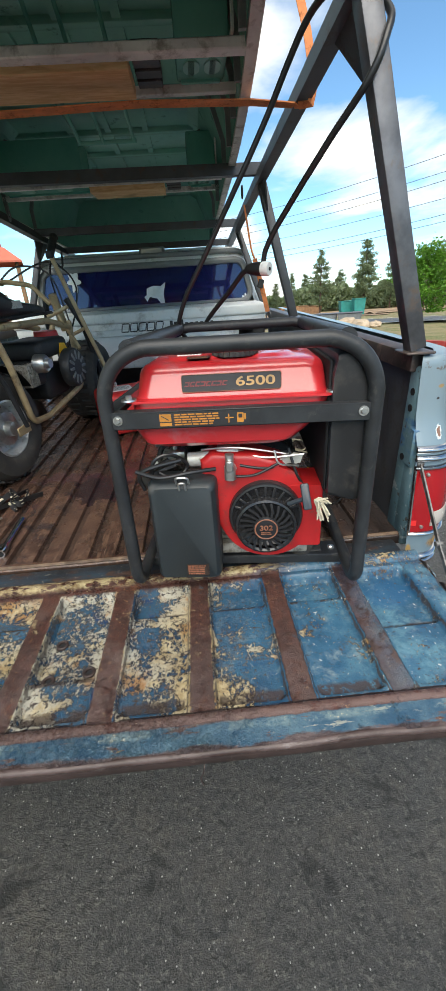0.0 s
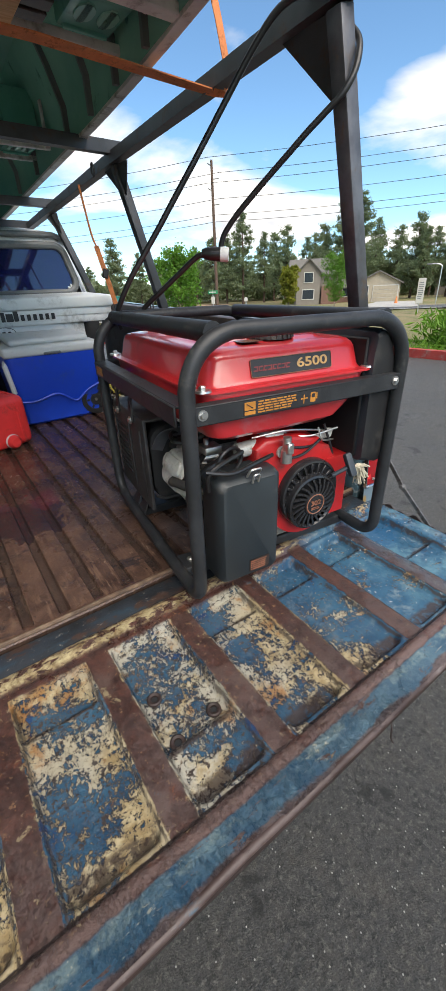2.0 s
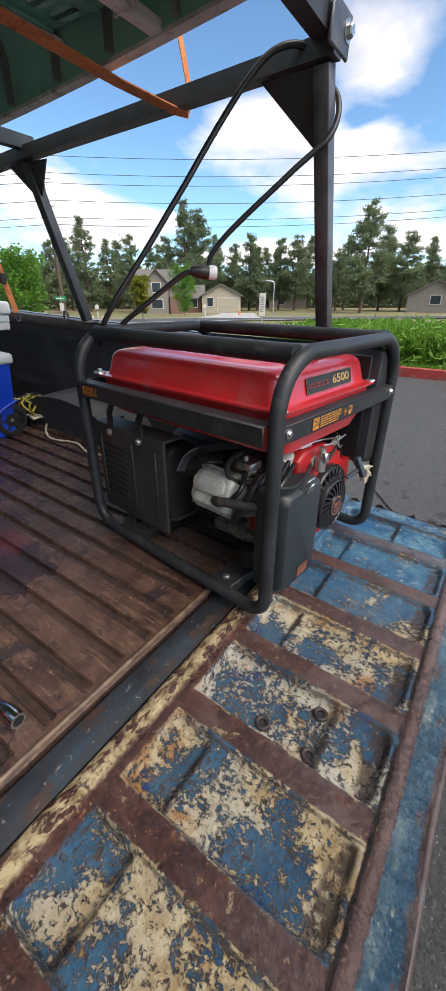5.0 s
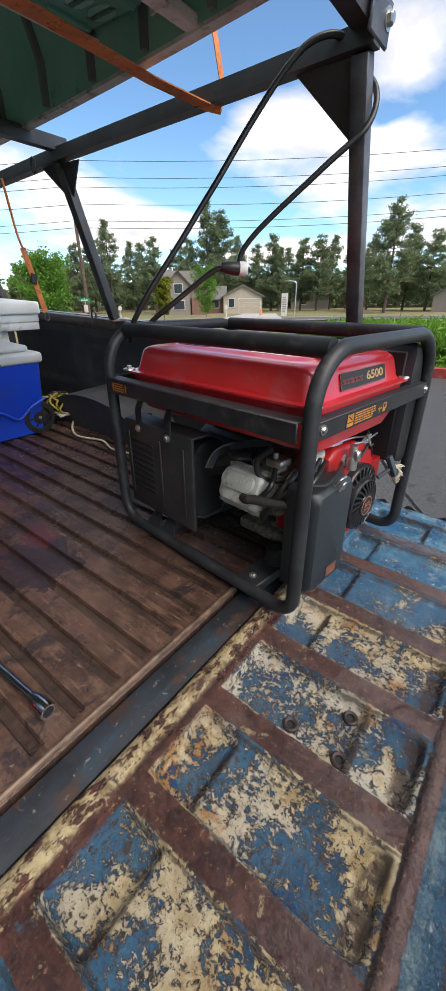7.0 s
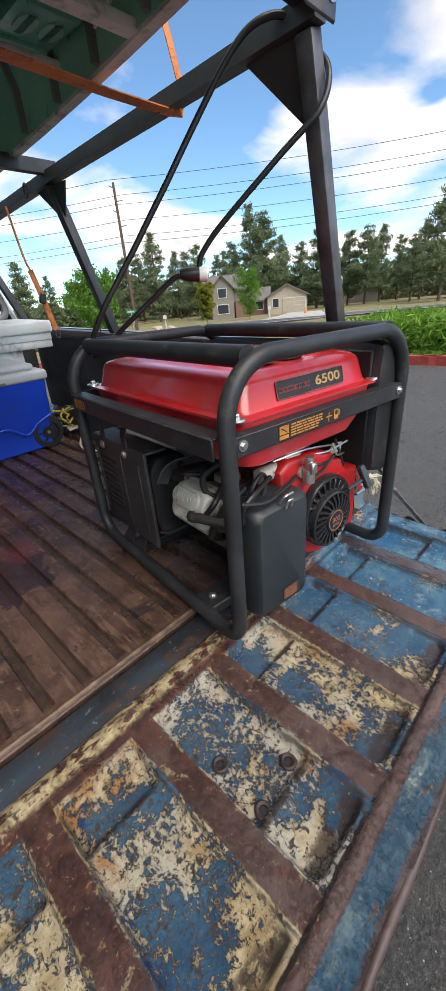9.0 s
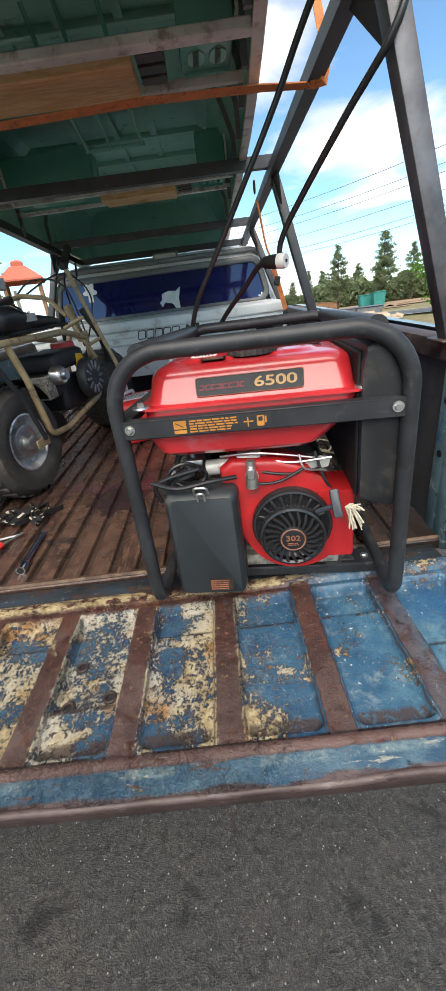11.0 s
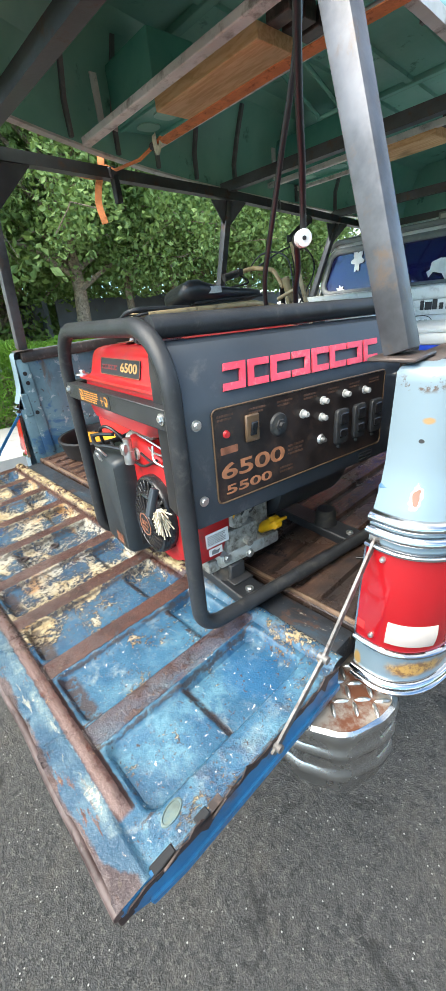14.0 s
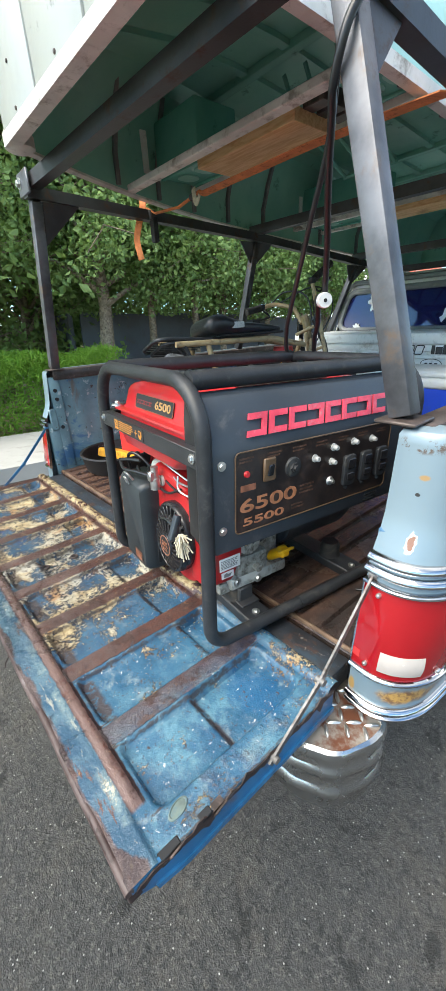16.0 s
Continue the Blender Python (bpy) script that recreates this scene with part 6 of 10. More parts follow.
    for k in range(22):
        a = 2 * math.pi * k / 22
        bm = B()
        tube(bm, [rm @ Matrix.Rotation(a + dq, 4, "Z") @ Vector((rr, 0, zz)) for rr, zz, dq in ((0.037, 0.0345, 0.0), (0.056, 0.034, 0.10), (0.077, 0.031, 0.24))], 0, flat=(0.0050, 0.006), up=rm.to_3x3() @ Vector((0, 0, 1)))
        part("rib", fix(bm), M["black_gloss"], rec)
    for k in range(26):
        a = 2 * math.pi * k / 26
        bm = B()
        box(bm, 0.0875, 0.0898, -0.004, 0.004, 0.003, 0.022, 0.0008, 1, rm @ Matrix.Rotation(a, 4, "Z"))
        part("side_louvre", bm, M["black_gloss"], rec)
    bm = B()
    lathe(bm, [(0.074, 0.014), (0.0, 0.014)], 40, rm)
    part("fan_shadow", fix(bm), M["dark"], rec)
    bm = B()
    lathe(bm, [(0.029, 0.041), (0.031, 0.0418), (0.033, 0.041)], 40, rm)
    words(bm, "302", 0.022, rm @ Matrix.Translation((0, 0.004, 0.0415)), 0.0004, stretch=1.15)
    bars(bm, 0.03, 0.010, 2, rm @ Matrix.Translation((0, -0.013, 0.0412)), 0.0005, 5)
    part("hub_print", fix(bm), M["copper_ink"], rec, "copper coloured print on the hub")
    bm = B()
    rm = axes((CXR - 0.006, 0.062, CZR), (1, 0, 0), (0, 0, 1), (0, -1, 0)) @ pose(0.018, 0.012, 0)
    gm = rm @ Matrix.Translation((0.061, 0.066, 0.046)) @ Matrix.Rotation(radians(8), 4, "Z") @ Matrix.Rotation(radians(-24), 4, "X")
    prism(bm, rrect(0.0165, 0.053, 0.004), 0.013, gm, 0, 0.003, 2)
    tube(bm, [rm @ Vector((0.028, 0.045, 0.036)), rm @ Vector((0.066, 0.068, 0.054))], 0.005, 8)
    part("pull_handle", bm, M["slate_plastic"], rec, "black T pull handle")
    bm = B()
    rnd = random.Random(4)
    for k in range(60):
        p0 = rm @ Vector((0.077, 0.060, 0.052))
        e = rm @ Vector((0.077 + 0.006 + rnd.random() * 0.026, 0.062 - rnd.random() * 0.050, 0.052 + (rnd.random() - 0.5) * 0.03))
        tube(bm, [p0, p0.lerp(e, 0.5) + Vector((0.004, 0, 0.006 * rnd.random())), e], 0.0013, 5)
    part("frayed_cord", bm, M["rope"], rec, "frayed cream pull cord tuft")
    # carburettor, linkage, fuel tap
    CARB = Vector((-0.022, 0, -0.032))
    bm = B()
    box(bm, -0.03, 0.02, 0.075, 0.13, 0.325, 0.372, 0.008, 2)
    cyl(bm, (0.03, 0.09, 0.35), (-0.09, 0.09, 0.345), 0.016, 16)
    cyl(bm, (0.0, 0.055, 0.335), (0.0, 0.08, 0.335), 0.013, 14)
    bmesh.ops.translate(bm, verts=bm.verts[:], vec=CARB)
    part("carburettor", bm, M["cast_alu"], eng, "grimy carburettor")
    bm = B()
    cyl(bm, (0.0, 0.042, 0.372), (0.0, 0.042, 0.345), 0.009, 14)
    cyl(bm, (0.0, 0.042, 0.345), (0.0, 0.042, 0.318), 0.012, 14)
    box(bm, -0.008, 0.008, 0.026, 0.04, 0.338, 0.362, 0.003, 1)
    bmesh.ops.translate(bm, verts=bm.verts[:], vec=CARB)
    part("fuel_tap", bm, M["zinc"], eng, "clear and zinc fuel tap")
    hoses = [([(-0.19, 0.03, 0.345), (-0.14, 0.02, 0.335), (-0.08, 0.03, 0.34), (-0.03, 0.05, 0.338)], 0.0045),
             ([(-0.18, 0.04, 0.30), (-0.185, 0.03, 0.335), (-0.16, 0.03, 0.352), (-0.10, 0.05, 0.36)], 0.0045),
             ([(-0.165, 0.05, 0.30), (-0.155, 0.04, 0.36), (-0.12, 0.05, 0.372), (-0.09, 0.07, 0.34), (-0.12, 0.06, 0.315), (-0.15, 0.06, 0.33)], 0.004),
             ([(0.0, 0.05, 0.32), (0.05, 0.05, 0.322), (0.10, 0.055, 0.345)], 0.003),
             ([(0.02, 0.06, 0.34), (0.07, 0.06, 0.332), (0.13, 0.07, 0.335)], 0.003),
             ([(0.12, 0.07, 0.37), (0.135, 0.06, 0.32), (0.16, 0.07, 0.27), (0.175, 0.08, 0.23)], 0.003),
             ([(-0.14, 0.14, 0.33), (-0.18, 0.12, 0.31), (-0.19, 0.15, 0.27), (-0.17, 0.17, 0.26)], 0.006),
             ([(-0.11, 0.28, 0.34), (-0.16, 0.26, 0.35), (-0.175, 0.22, 0.345), (-0.15, 0.2, 0.34)], 0.005),
             ([(-0.12, 0.10, 0.33), (-0.17, 0.10, 0.305), (-0.185, 0.13, 0.24), (-0.15, 0.13, 0.22)], 0.008)]
    for pts, r in hoses:
        bm = B()
        tube(bm, smooth_path(pts, 6), r, 8)
        bmesh.ops.translate(bm, verts=bm.verts[:], vec=CARB)
        part("hose", bm, M["cable"], eng)
    for k, pts in enumerate([[(0.03, 0.07, 0.36), (0.08, 0.06, 0.355), (0.15, 0.06, 0.36)], [(-0.06, 0.08, 0.37), (0.02, 0.065, 0.376), (0.14, 0.08, 0.35)], [(0.09, 0.055, 0.372), (0.10, 0.05, 0.345), (0.14, 0.06, 0.335)]]):
        bm = B()
        tube(bm, smooth_path(pts, 5), 0.0022, 6)
        bmesh.ops.translate(bm, verts=bm.verts[:], vec=CARB)
        part("throttle_rod", bm, M["zinc"], eng)
    bm = B()
    prism(bm, [(0.06, 0.0), (0.115, 0.012), (0.12, 0.03), (0.10, 0.034), (0.055, 0.012)], 0.003, axes((0.03, 0.075, 0.325), (1, 0, 0), (0, 0, 1), (0, -1, 0)))
    bmesh.ops.translate(bm, verts=bm.verts[:], vec=CARB)
    part("choke_lever", bm, M["cast_alu"], eng)
    # air filter box with clip
    af = empty("air_filter")
    af.parent = eng
    bm = B()
    rings = []
    for y, grow in ((0.085, 0.0), (0.04, 0.0), (0.022, -0.003), (0.014, -0.010)):
        rings.append([bm.verts.new((px, y, pz)) for px, pz in rrect(0.144 + 2 * grow, 0.240 + 2 * grow, 0.014, 6, -0.123, 0.170)])
    for a, c in zip(rings, rings[1:]):
        for i in range(len(a)):
            bm.faces.new((a[i], a[(i + 1) % len(a)], c[(i + 1) % len(a)], c[i]))
    bm.faces.new(rings[-1])
    bm.faces.new(rings[0][::-1])
    cov = part("filter_cover", fix(bm), M["filter_plastic"], af, "dark grey air filter cover", angle=40)
    bm = B()
    tube(bm, fillet([(-0.13, 0.020, 0.288), (-0.13, 0.008, 0.306), (-0.105, 0.008, 0.306), (-0.105, 0.020, 0.288)], 0.006, 4), 0.0025, 8)
    tube(bm, fillet([(-0.124, 0.010, 0.278), (-0.124, 0.004, 0.296), (-0.111, 0.004, 0.296), (-0.111, 0.010, 0.278)], 0.004, 4), 0.0022, 8)
    part("wire_clip", bm, M["zinc"], cov, "bright wire clip")
    bm = B()
    prism(bm, rrect(0.05, 0.03, 0.002), 0.0008, axes((-0.103, 0.0141, 0.080), (1, 0, 0), (0, 0, 1), (0, -1, 0)))
    lb = part("filter_label", bm, M["sticker"], cov, "worn dark label")
    bm = B()
    bars(bm, 0.044, 0.026, 5, axes((-0.103, 0.0132, 0.080), (1, 0, 0), (0, 0, 1), (0, -1, 0)), 0.0004, 12)
    part("label_print", bm, M["copper_ink"], lb)
    for k in range(2):
        bm = B()
        box(bm, -0.0520, -0.0500, 0.045 + k * 0.02, 0.056 + k * 0.02, 0.07, 0.12, 0.001, 1)
        part("side_slot", bm, M["dark"], cov)
    # side of the engine under the panel: silver block, yellow dipstick, red shroud flank with white label
    bm = B()
    cyl(bm, (0.13, 0.262, 0.105), (0.165, 0.272, 0.129), 0.013, 14)
    lathe(bm, [(0, 0.012), (0.012, 0.011), (0.017, 0.004), (0.017, 0.0)], 6, axes((0.165, 0.272, 0.129), (0, 1, 0), (-0.6, 0, 0.8), (0.8, 0.2, 0.6)))
    box(bm, -0.02, 0.02, -0.004, 0.004, 0.0, 0.018, 0.003, 1, axes((0.168, 0.273, 0.131), (0, 1, 0), (-0.6, 0, 0.8), (0.8, 0.2, 0.6)))
    part("dipstick_cap", fix(bm), M["yellow_plastic"], eng, "yellow oil filler cap")
    bm = B()
    prism(bm, [(0.056, 0.26), (0.056, 0.112), (0.119, 0.112), (0.128, 0.122), (0.149, 0.172), (0.151, 0.26)], 0.071, axes((0.100, 0, 0), (0, 1, 0), (0, 0, 1), (1, 0, 0)), 0, 0.006, 2)
    flank = part("shroud_flank", fix(bm), M["red_dusty"], eng, "red shroud flank", angle=35)
    for ly, lz, lw, lh, nb in ((0.1145, 0.1585, 0.054, 0.031, 6), (0.1080, 0.1310, 0.032, 0.016, 0)):
        at = axes((0.1706, ly, lz), (0, 1, 0.02), (0, -0.02, 1), (1, 0, 0))
        bm = B()
        prism(bm, rrect(lw, lh, 0.0015), 0.001, at)
        lb = part("spec_label", bm, M["white_label"], flank, "white printed label")
        bm = B()
        if nb:
            bars(bm, lw * 0.86, lh * 0.7, nb, at @ Matrix.Translation((0, 0, 0.001)), 0.0004, 7)
        else:
            prism(bm, [(-0.010, -0.005), (0.006, -0.006), (0.011, 0.003), (0.003, 0.001), (-0.003, 0.005), (-0.009, 0.003)], 0.0004, at @ Matrix.Translation((0, 0, 0.001)))
        part("label_print", bm, M["faded_ink"], lb)
    # silver mounting foot with its bolts and black bracket
    bm = B()
    box(bm, 0.095, 0.166, 0.122, 0.242, 0.076, 0.106, 0.005, 2)
    box(bm, 0.110, 0.150, 0.150, 0.200, 0.104, 0.150, 0.010, 2)
    foot = part("mounting_foot", bm, M["cast_alu"], eng, "silver cast mounting foot")
    for fy, fz in ((0.137, 0.097), (0.198, 0.084)):
        bolt("bolt", foot, (0.166, fy, fz), (1, 0, 0), 0.0070, 0.006, True)
    bm = B()
    box(bm, 0.130, 0.172, 0.140, 0.178, 0.040, 0.077, 0.003, 1)
    box(bm, 0.128, 0.190, 0.134, 0.184, 0.040, 0.0445, 0.001, 1)
    part("foot_bracket", bm, M["dusty_black"], foot, "dusty black bracket")
    bm = B()
    box(bm, 0.105, 0.165, 0.14, 0.225, 0.10, 0.155, 0.008, 2)
    cyl(bm, (0.13, 0.17, 0.19), (0.17, 0.17, 0.19), 0.03, 20)
    cyl(bm, (0.14, 0.19, 0.12), (0.18, 0.19, 0.12), 0.009, 12)
    part("governor_housing", bm, M["grimy_alu"], eng, "silver engine casing")
    for k in range(3):
        bm = B()
        tube(bm, smooth_path([(0.15, 0.15 + k * 0.02, 0.26), (0.18 + 0.01 * k, 0.155 + k * 0.015, 0.22), (0.165, 0.16 + k * 0.02, 0.18), (0.14, 0.18, 0.16)], 6), 0.002, 6)
        part("wire", bm, M["yellow_plastic"] if k == 0 else M["cable"], eng)

    # alternator drum and muffler shield
    alt = empty("alternator")
    alt.parent = gen
    bm = B()
    lathe(bm, [(0.0, 0.0), (0.085, 0.0), (0.095, 0.008), (0.095, 0.22), (0.085, 0.25), (0.06, 0.262), (0.0, 0.262)], 36, axes((0.055, 0.30, 0.19), (1, 0, 0), (0, 0, -1), (0, 1, 0)))
    part("drum", fix(bm), M["black_plastic"], alt, "black alternator drum")
    for k in range(10):
        bm = B()
        a = math.pi * (0.1 + 0.8 * k / 9)
        box(bm, -0.003, 0.003, 0.33, 0.50, 0.094, 0.099, 0.001, 1, Matrix.Translation((0.055, 0, 0.19)) @ Matrix.Rotation(a - math.pi / 2, 4, "Y"))
        part("drum_rib", bm, M["black_plastic"], alt)
    bm = B()
    box(bm, -0.232, -0.222, 0.322, 0.588, 0.095, 0.338, 0.004, 2)
    box(bm, -0.228, -0.172, 0.322, 0.588, 0.330, 0.338, 0.003, 1)
    box(bm, -0.228, -0.150, 0.576, 0.588, 0.10, 0.335, 0.003, 1)
    sh = part("muffler_shield", bm, M["dusty_black"], alt, "dusty black muffler shield")
    bm = B()
    prism(bm, rrect(0.110, 0.205, 0.045, 6, -0.160, 0.213), 0.225, axes((0, 0.560, 0), (1, 0, 0), (0, 0, 1), (0, -1, 0)), 0, 0.008, 2)
    cyl(bm, (-0.15, 0.345, 0.245), (-0.135, 0.285, 0.262), 0.026, 18)
    mu = part("muffler", fix(bm), M["hdpe_black"], alt, "sooty black muffler can", angle=40)
    bm = B()
    tube(bm, [(-0.215, 0.333, 0.13), (-0.19, 0.331, 0.118), (-0.13, 0.331, 0.118), (-0.108, 0.333, 0.15), (-0.108, 0.333, 0.27)], 0.004, 8)
    part("muffler_seam", bm, M["dark_steel"], mu, "dull steel crimped seam")
    for k in range(9):
        bm = B()
        box(bm, -0.2345, -0.231, 0.47, 0.56, 0.15 + k * 0.016, 0.157 + k * 0.016, 0.001, 1)
        part("louvre", bm, M["dark"], sh)
    for yy in (0.352, 0.44, 0.57):
        bm = B()
        box(bm, -0.2355, -0.2315, yy - 0.003, yy + 0.003, 0.125, 0.305, 0.0015, 1)
        part("shield_bead", bm, M["dusty_black"], sh)
    for yy in (0.403, 0.52):
        bm = B()
        tube(bm, [(-0.215, yy, 0.405), (-0.232, yy, 0.37), (-0.235, yy - 0.002, 0.318)], 0, flat=(0.02, 0.004), up=(1, 0, 0))
        br = part("shield_bracket", fix(bm), M["black_tube"], alt)
        bolt("bolt", br, (-0.2375, yy, 0.321), (-1, 0, 0), 0.0065, 0.006)
    bm = B()
    tube(bm, smooth_path([(-0.11, 0.25, 0.28), (-0.14, 0.29, 0.27), (-0.15, 0.34, 0.25)], 6), 0.022, 14)
    part("exhaust_pipe", bm, M["dark_steel"], alt, "dark exhaust pipe")

    # control panel hood on the right
    hood = empty("control_hood")
    hood.parent = gen
    prof = [(0.172, 0.250), (0.225, 0.236), (0.247, 0.242), (0.251, 0.262), (0.250, 0.425), (0.247, 0.438), (0.224, 0.505), (0.212, 0.520), (0.192, 0.527), (0.176, 0.520), (0.170, 0.49)]
    bm = B()
    rings = []
    for y, sh_ in ((0.022, 0.010), (0.026, 0.003), (0.034, 0.0), (0.565, 0.0), (0.578, 0.004), (0.584, 0.012)):
        rings.append([bm.verts.new((px - sh_ * (1 if px > 0.2 else 0), y, pz - (sh_ if pz > 0.4 else -sh_))) for px, pz in prof])
    for a, c in zip(rings, rings[1:]):
        for i in range(len(a)):
            bm.faces.new((a[i], a[(i + 1) % len(a)], c[(i + 1) % len(a)], c[i]))
    bm.faces.new(rings[0])
    bm.faces.new(rings[-1][::-1])
    fix(bm)
    bm.normal_update()
    for f in bm.faces:
        f.material_index = 1 if abs(f.normal.y) > 0.8 else 0
    shell = part("hood_shell", bm, [M["slate_plastic"], M["hdpe_black"]], hood, "dark slate moulded panel hood", angle=28)
    for yy, zz in ((0.045, 0.412), (0.045, 0.29), (0.56, 0.41), (0.56, 0.29)):
        bolt("bolt", shell, (0.2505, yy, zz), (1, 0, 0), 0.0056, 0.005, True, "zinc panel bolt")
    # recessed face plate
    pm = axes((0.2512, 0.288, 0.352), (0, 1, 0), (0, 0, 1), (1, 0, 0))
    bm = B()
    prism(bm, rrect(0.428, 0.150, 0.008), 0.0015, pm)
    face = part("face_plate", bm, M["sticker"], hood, "grimy brown-black control face")
    bm = B()
    o = rrect(0.432, 0.154, 0.009)
    for a, c in zip(o, o[1:] + o[:1]):
        tube(bm, [pm @ Vector((*a, 0.002)), pm @ Vector((*c, 0.001))], 0.0014, 6)
    part("face_rim", bm, M["rocker_brown"], face)
    up = pm @ Matrix.Translation((0, 0, 0.0016))
    for body, size, wx, wz, wide in (("6500", 0.036, -0.138, -0.026, 1.95), ("5500", 0.022, -0.150, -0.058, 2.3)):
        for k, digit in enumerate(body):
            bm = B()
            words(bm, digit, size, up @ Matrix.Translation((wx + (k - 1.5) * 0.5 * size * wide, wz, 0)), 0.0004, stretch=wide)
            part("watt_digit", bm, M["watt_ink"], face, "faded copper digit")
    bm = B()
    bars(bm, 0.04, 0.022, 3, up @ Matrix.Translation((-0.04, -0.024, 0)), 0.0003, 21)
    part("small_print", bm, M["faint_print"], face)
    bm = B()
    bars(bm, 0.04, 0.014, 2, up @ Matrix.Translation((-0.06, -0.056, 0)), 0.0003, 22)
    part("small_print", bm, M["faint_print"], face)
    for k in range(7):
        bm = B()
        bars(bm, 0.035, 0.012, 2, up @ Matrix.Translation((-0.19 + k * 0.062, 0.062, 0)), 0.0003, 30 + k)
        part("small_print", bm, M["faint_print"], face)
    bm = B()
    prism(bm, rrect(0.034, 0.012, 0.002, 3, -0.188, 0.010), 0.0004, up)
    part("lamp_caption", bm, M["copper_ink"], face)
    bm = B()
    box(bm, -0.014, 0.014, -0.022, 0.022, 0, 0.006, 0.002, 1, up @ Matrix.Translation((-0.142, 0.036, 0)))
    sw = part("rocker_frame", bm, M["rocker_brown"], face, "brown rocker switch frame")
    bm = B()
    box(bm, -0.007, 0.007, -0.012, 0.012, 0, 0.004, 0.002, 1, up @ Matrix.Translation((-0.142, 0.036, 0.006)) @ Matrix.Rotation(0.2, 4, "X"))
    part("rocker", bm, M["black_gloss"], sw)
    bm = B()
    lathe(bm, [(0, 0.005), (0.005, 0.004), (0.0065, 0.0)], 18, up @ Matrix.Translation((-0.192, 0.036, 0)))
    part("pilot_lamp", fix(bm), M["red_paint"], face, "red pilot lamp")
    bm = B()
    lathe(bm, [(0.0095, 0.005), (0.018, 0.004), (0.020, 0.0)], 24, up @ Matrix.Translation((-0.082, 0.028, 0)))
    dial = part("selector_dial", fix(bm), M["black_plastic"], face, "black round selector dial")
    bm = B()
    lathe(bm, [(0, 0.013), (0.005, 0.013), (0.006, 0.008), (0.0095, 0.008), (0.0105, 0.003)], 6, up @ Matrix.Translation((-0.082, 0.028, 0)))
    part("dial_nut", fix(bm), M["dusty_black"], dial, "dull grey hexagonal nut")
    for px, py in ((-0.024, 0.034), (0.028, 0.048), (0.026, 0.018), (0.090, 0.050), (0.150, 0.047)):
        bm = B()
        lathe(bm, [(0, 0.013), (0.0042, 0.013), (0.0052, 0.011), (0.0052, 0.004), (0.0078, 0.003), (0.0078, 0.0)], 18, up @ Matrix.Translation((px, py, 0)))
        part("breaker_button", fix(bm), M["dull_white"], face, "white push breaker")
    for px, py, r in ((0.026, -0.024, 0.008),):
        bm = B()
        lathe(bm, [(0, 0.012), (0.004, 0.012), (0.005, 0.004), (r, 0.004), (r + 0.002, 0.0)], 12, up @ Matrix.Translation((px, py, 0)))
        part("ground_post", fix(bm), M["zinc"], face)
    for px in (0.078, 0.132, 0.186):
        bm = B()
        prism(bm, rrect(0.036, 0.068, 0.008), 0.010, up @ Matrix.Translation((px, -0.010, 0)), 0, 0.003, 2)
        rc = part("outlet_cover", bm, M["black_plastic"], face, "black hinged outlet cover")
        bm = B()
        prism(bm, rrect(0.024, 0.022, 0.004), 0.004, up @ Matrix.Translation((px, 0.006, 0.0095)), 0, 0.0015, 1)
        prism(bm, rrect(0.024, 0.016, 0.004), 0.004, up @ Matrix.Translation((px, -0.022, 0.0095)), 0, 0.0015, 1)
        part("cover_pad", bm, M["black_gloss"], rc)
        bm = B()
        lathe(bm, [(0, 0.006), (0.0035, 0.005), (0.005, 0.0)], 12, up @ Matrix.Translation((px, -0.05, 0)))
        part("cover_latch", fix(bm), M["dusty_black"], rc)
    # big maker's lettering as plain slanted blocks
    d = Vector((-0.0245, 0, 0.0705)).normalized()
    nm = axes((0.2385, 0.300, 0.4695), (0, 1, 0), d, Vector((0, 1, 0)).cross(d))
    name_bars(0.385, 0.040, nm, 0.004, M["pink_letters"], hood, "raised red slanted plain block")
    # louvres low on the hood
    for k in range(3):
        bm = B()
        box(bm, 0.2495, 0.2525, 0.44, 0.485, 0.249 + k * 0.0065, 0.252 + k * 0.0065, 0.0008, 1)
        part("vent_slot", bm, M["dark"], hood)
    # black back plate visible from the left behind the engine
    bm = B()
    box(bm, 0.165, 0.172, 0.04, 0.57, 0.255, 0.51, 0.003, 1)
    box(bm, 0.168, 0.225, 0.05, 0.058, 0.262, 0.40, 0.004, 1)
    part("hood_back", bm, M["dark"], hood, "black inner panel")
    return gen


def name_bars(w, h, m, d, material, parent, label=""):
    """a maker's word drawn as eight plain slanted blocks, each slotted from one side"""
    n = 8
    st = w / n
    for k in range(n):
        bm = B()
        cw, sl, b = st * 0.86, 0.30, h * 0.27
        ring = [(0, 0), (cw, 0), (cw, b), (b, b), (b, h - b), (cw, h - b), (cw, h), (0, h)]
        if k % 3 == 0:
            ring = [(cw - px, py) for px, py in ring][::-1]
        prism(bm, [(-w / 2 + k * st + px + sl * (py - h / 2), py - h / 2) for px, py in ring], d, m)
        part("name_block", bm, material, parent, label)


# its front hoop is propped on the hinge edge, so it stands level while the bed rises
GEN = T @ Matrix.Translation((0.0575, 0.66, 0.722)) @ pose(0, 0, 0, 0, 0, -7.0) @ pose(0, 0, 0.42) @ pose(0, 0, 0, -2.3, 0, 0) @ pose(0, 0, -0.42)
generator(GEN)
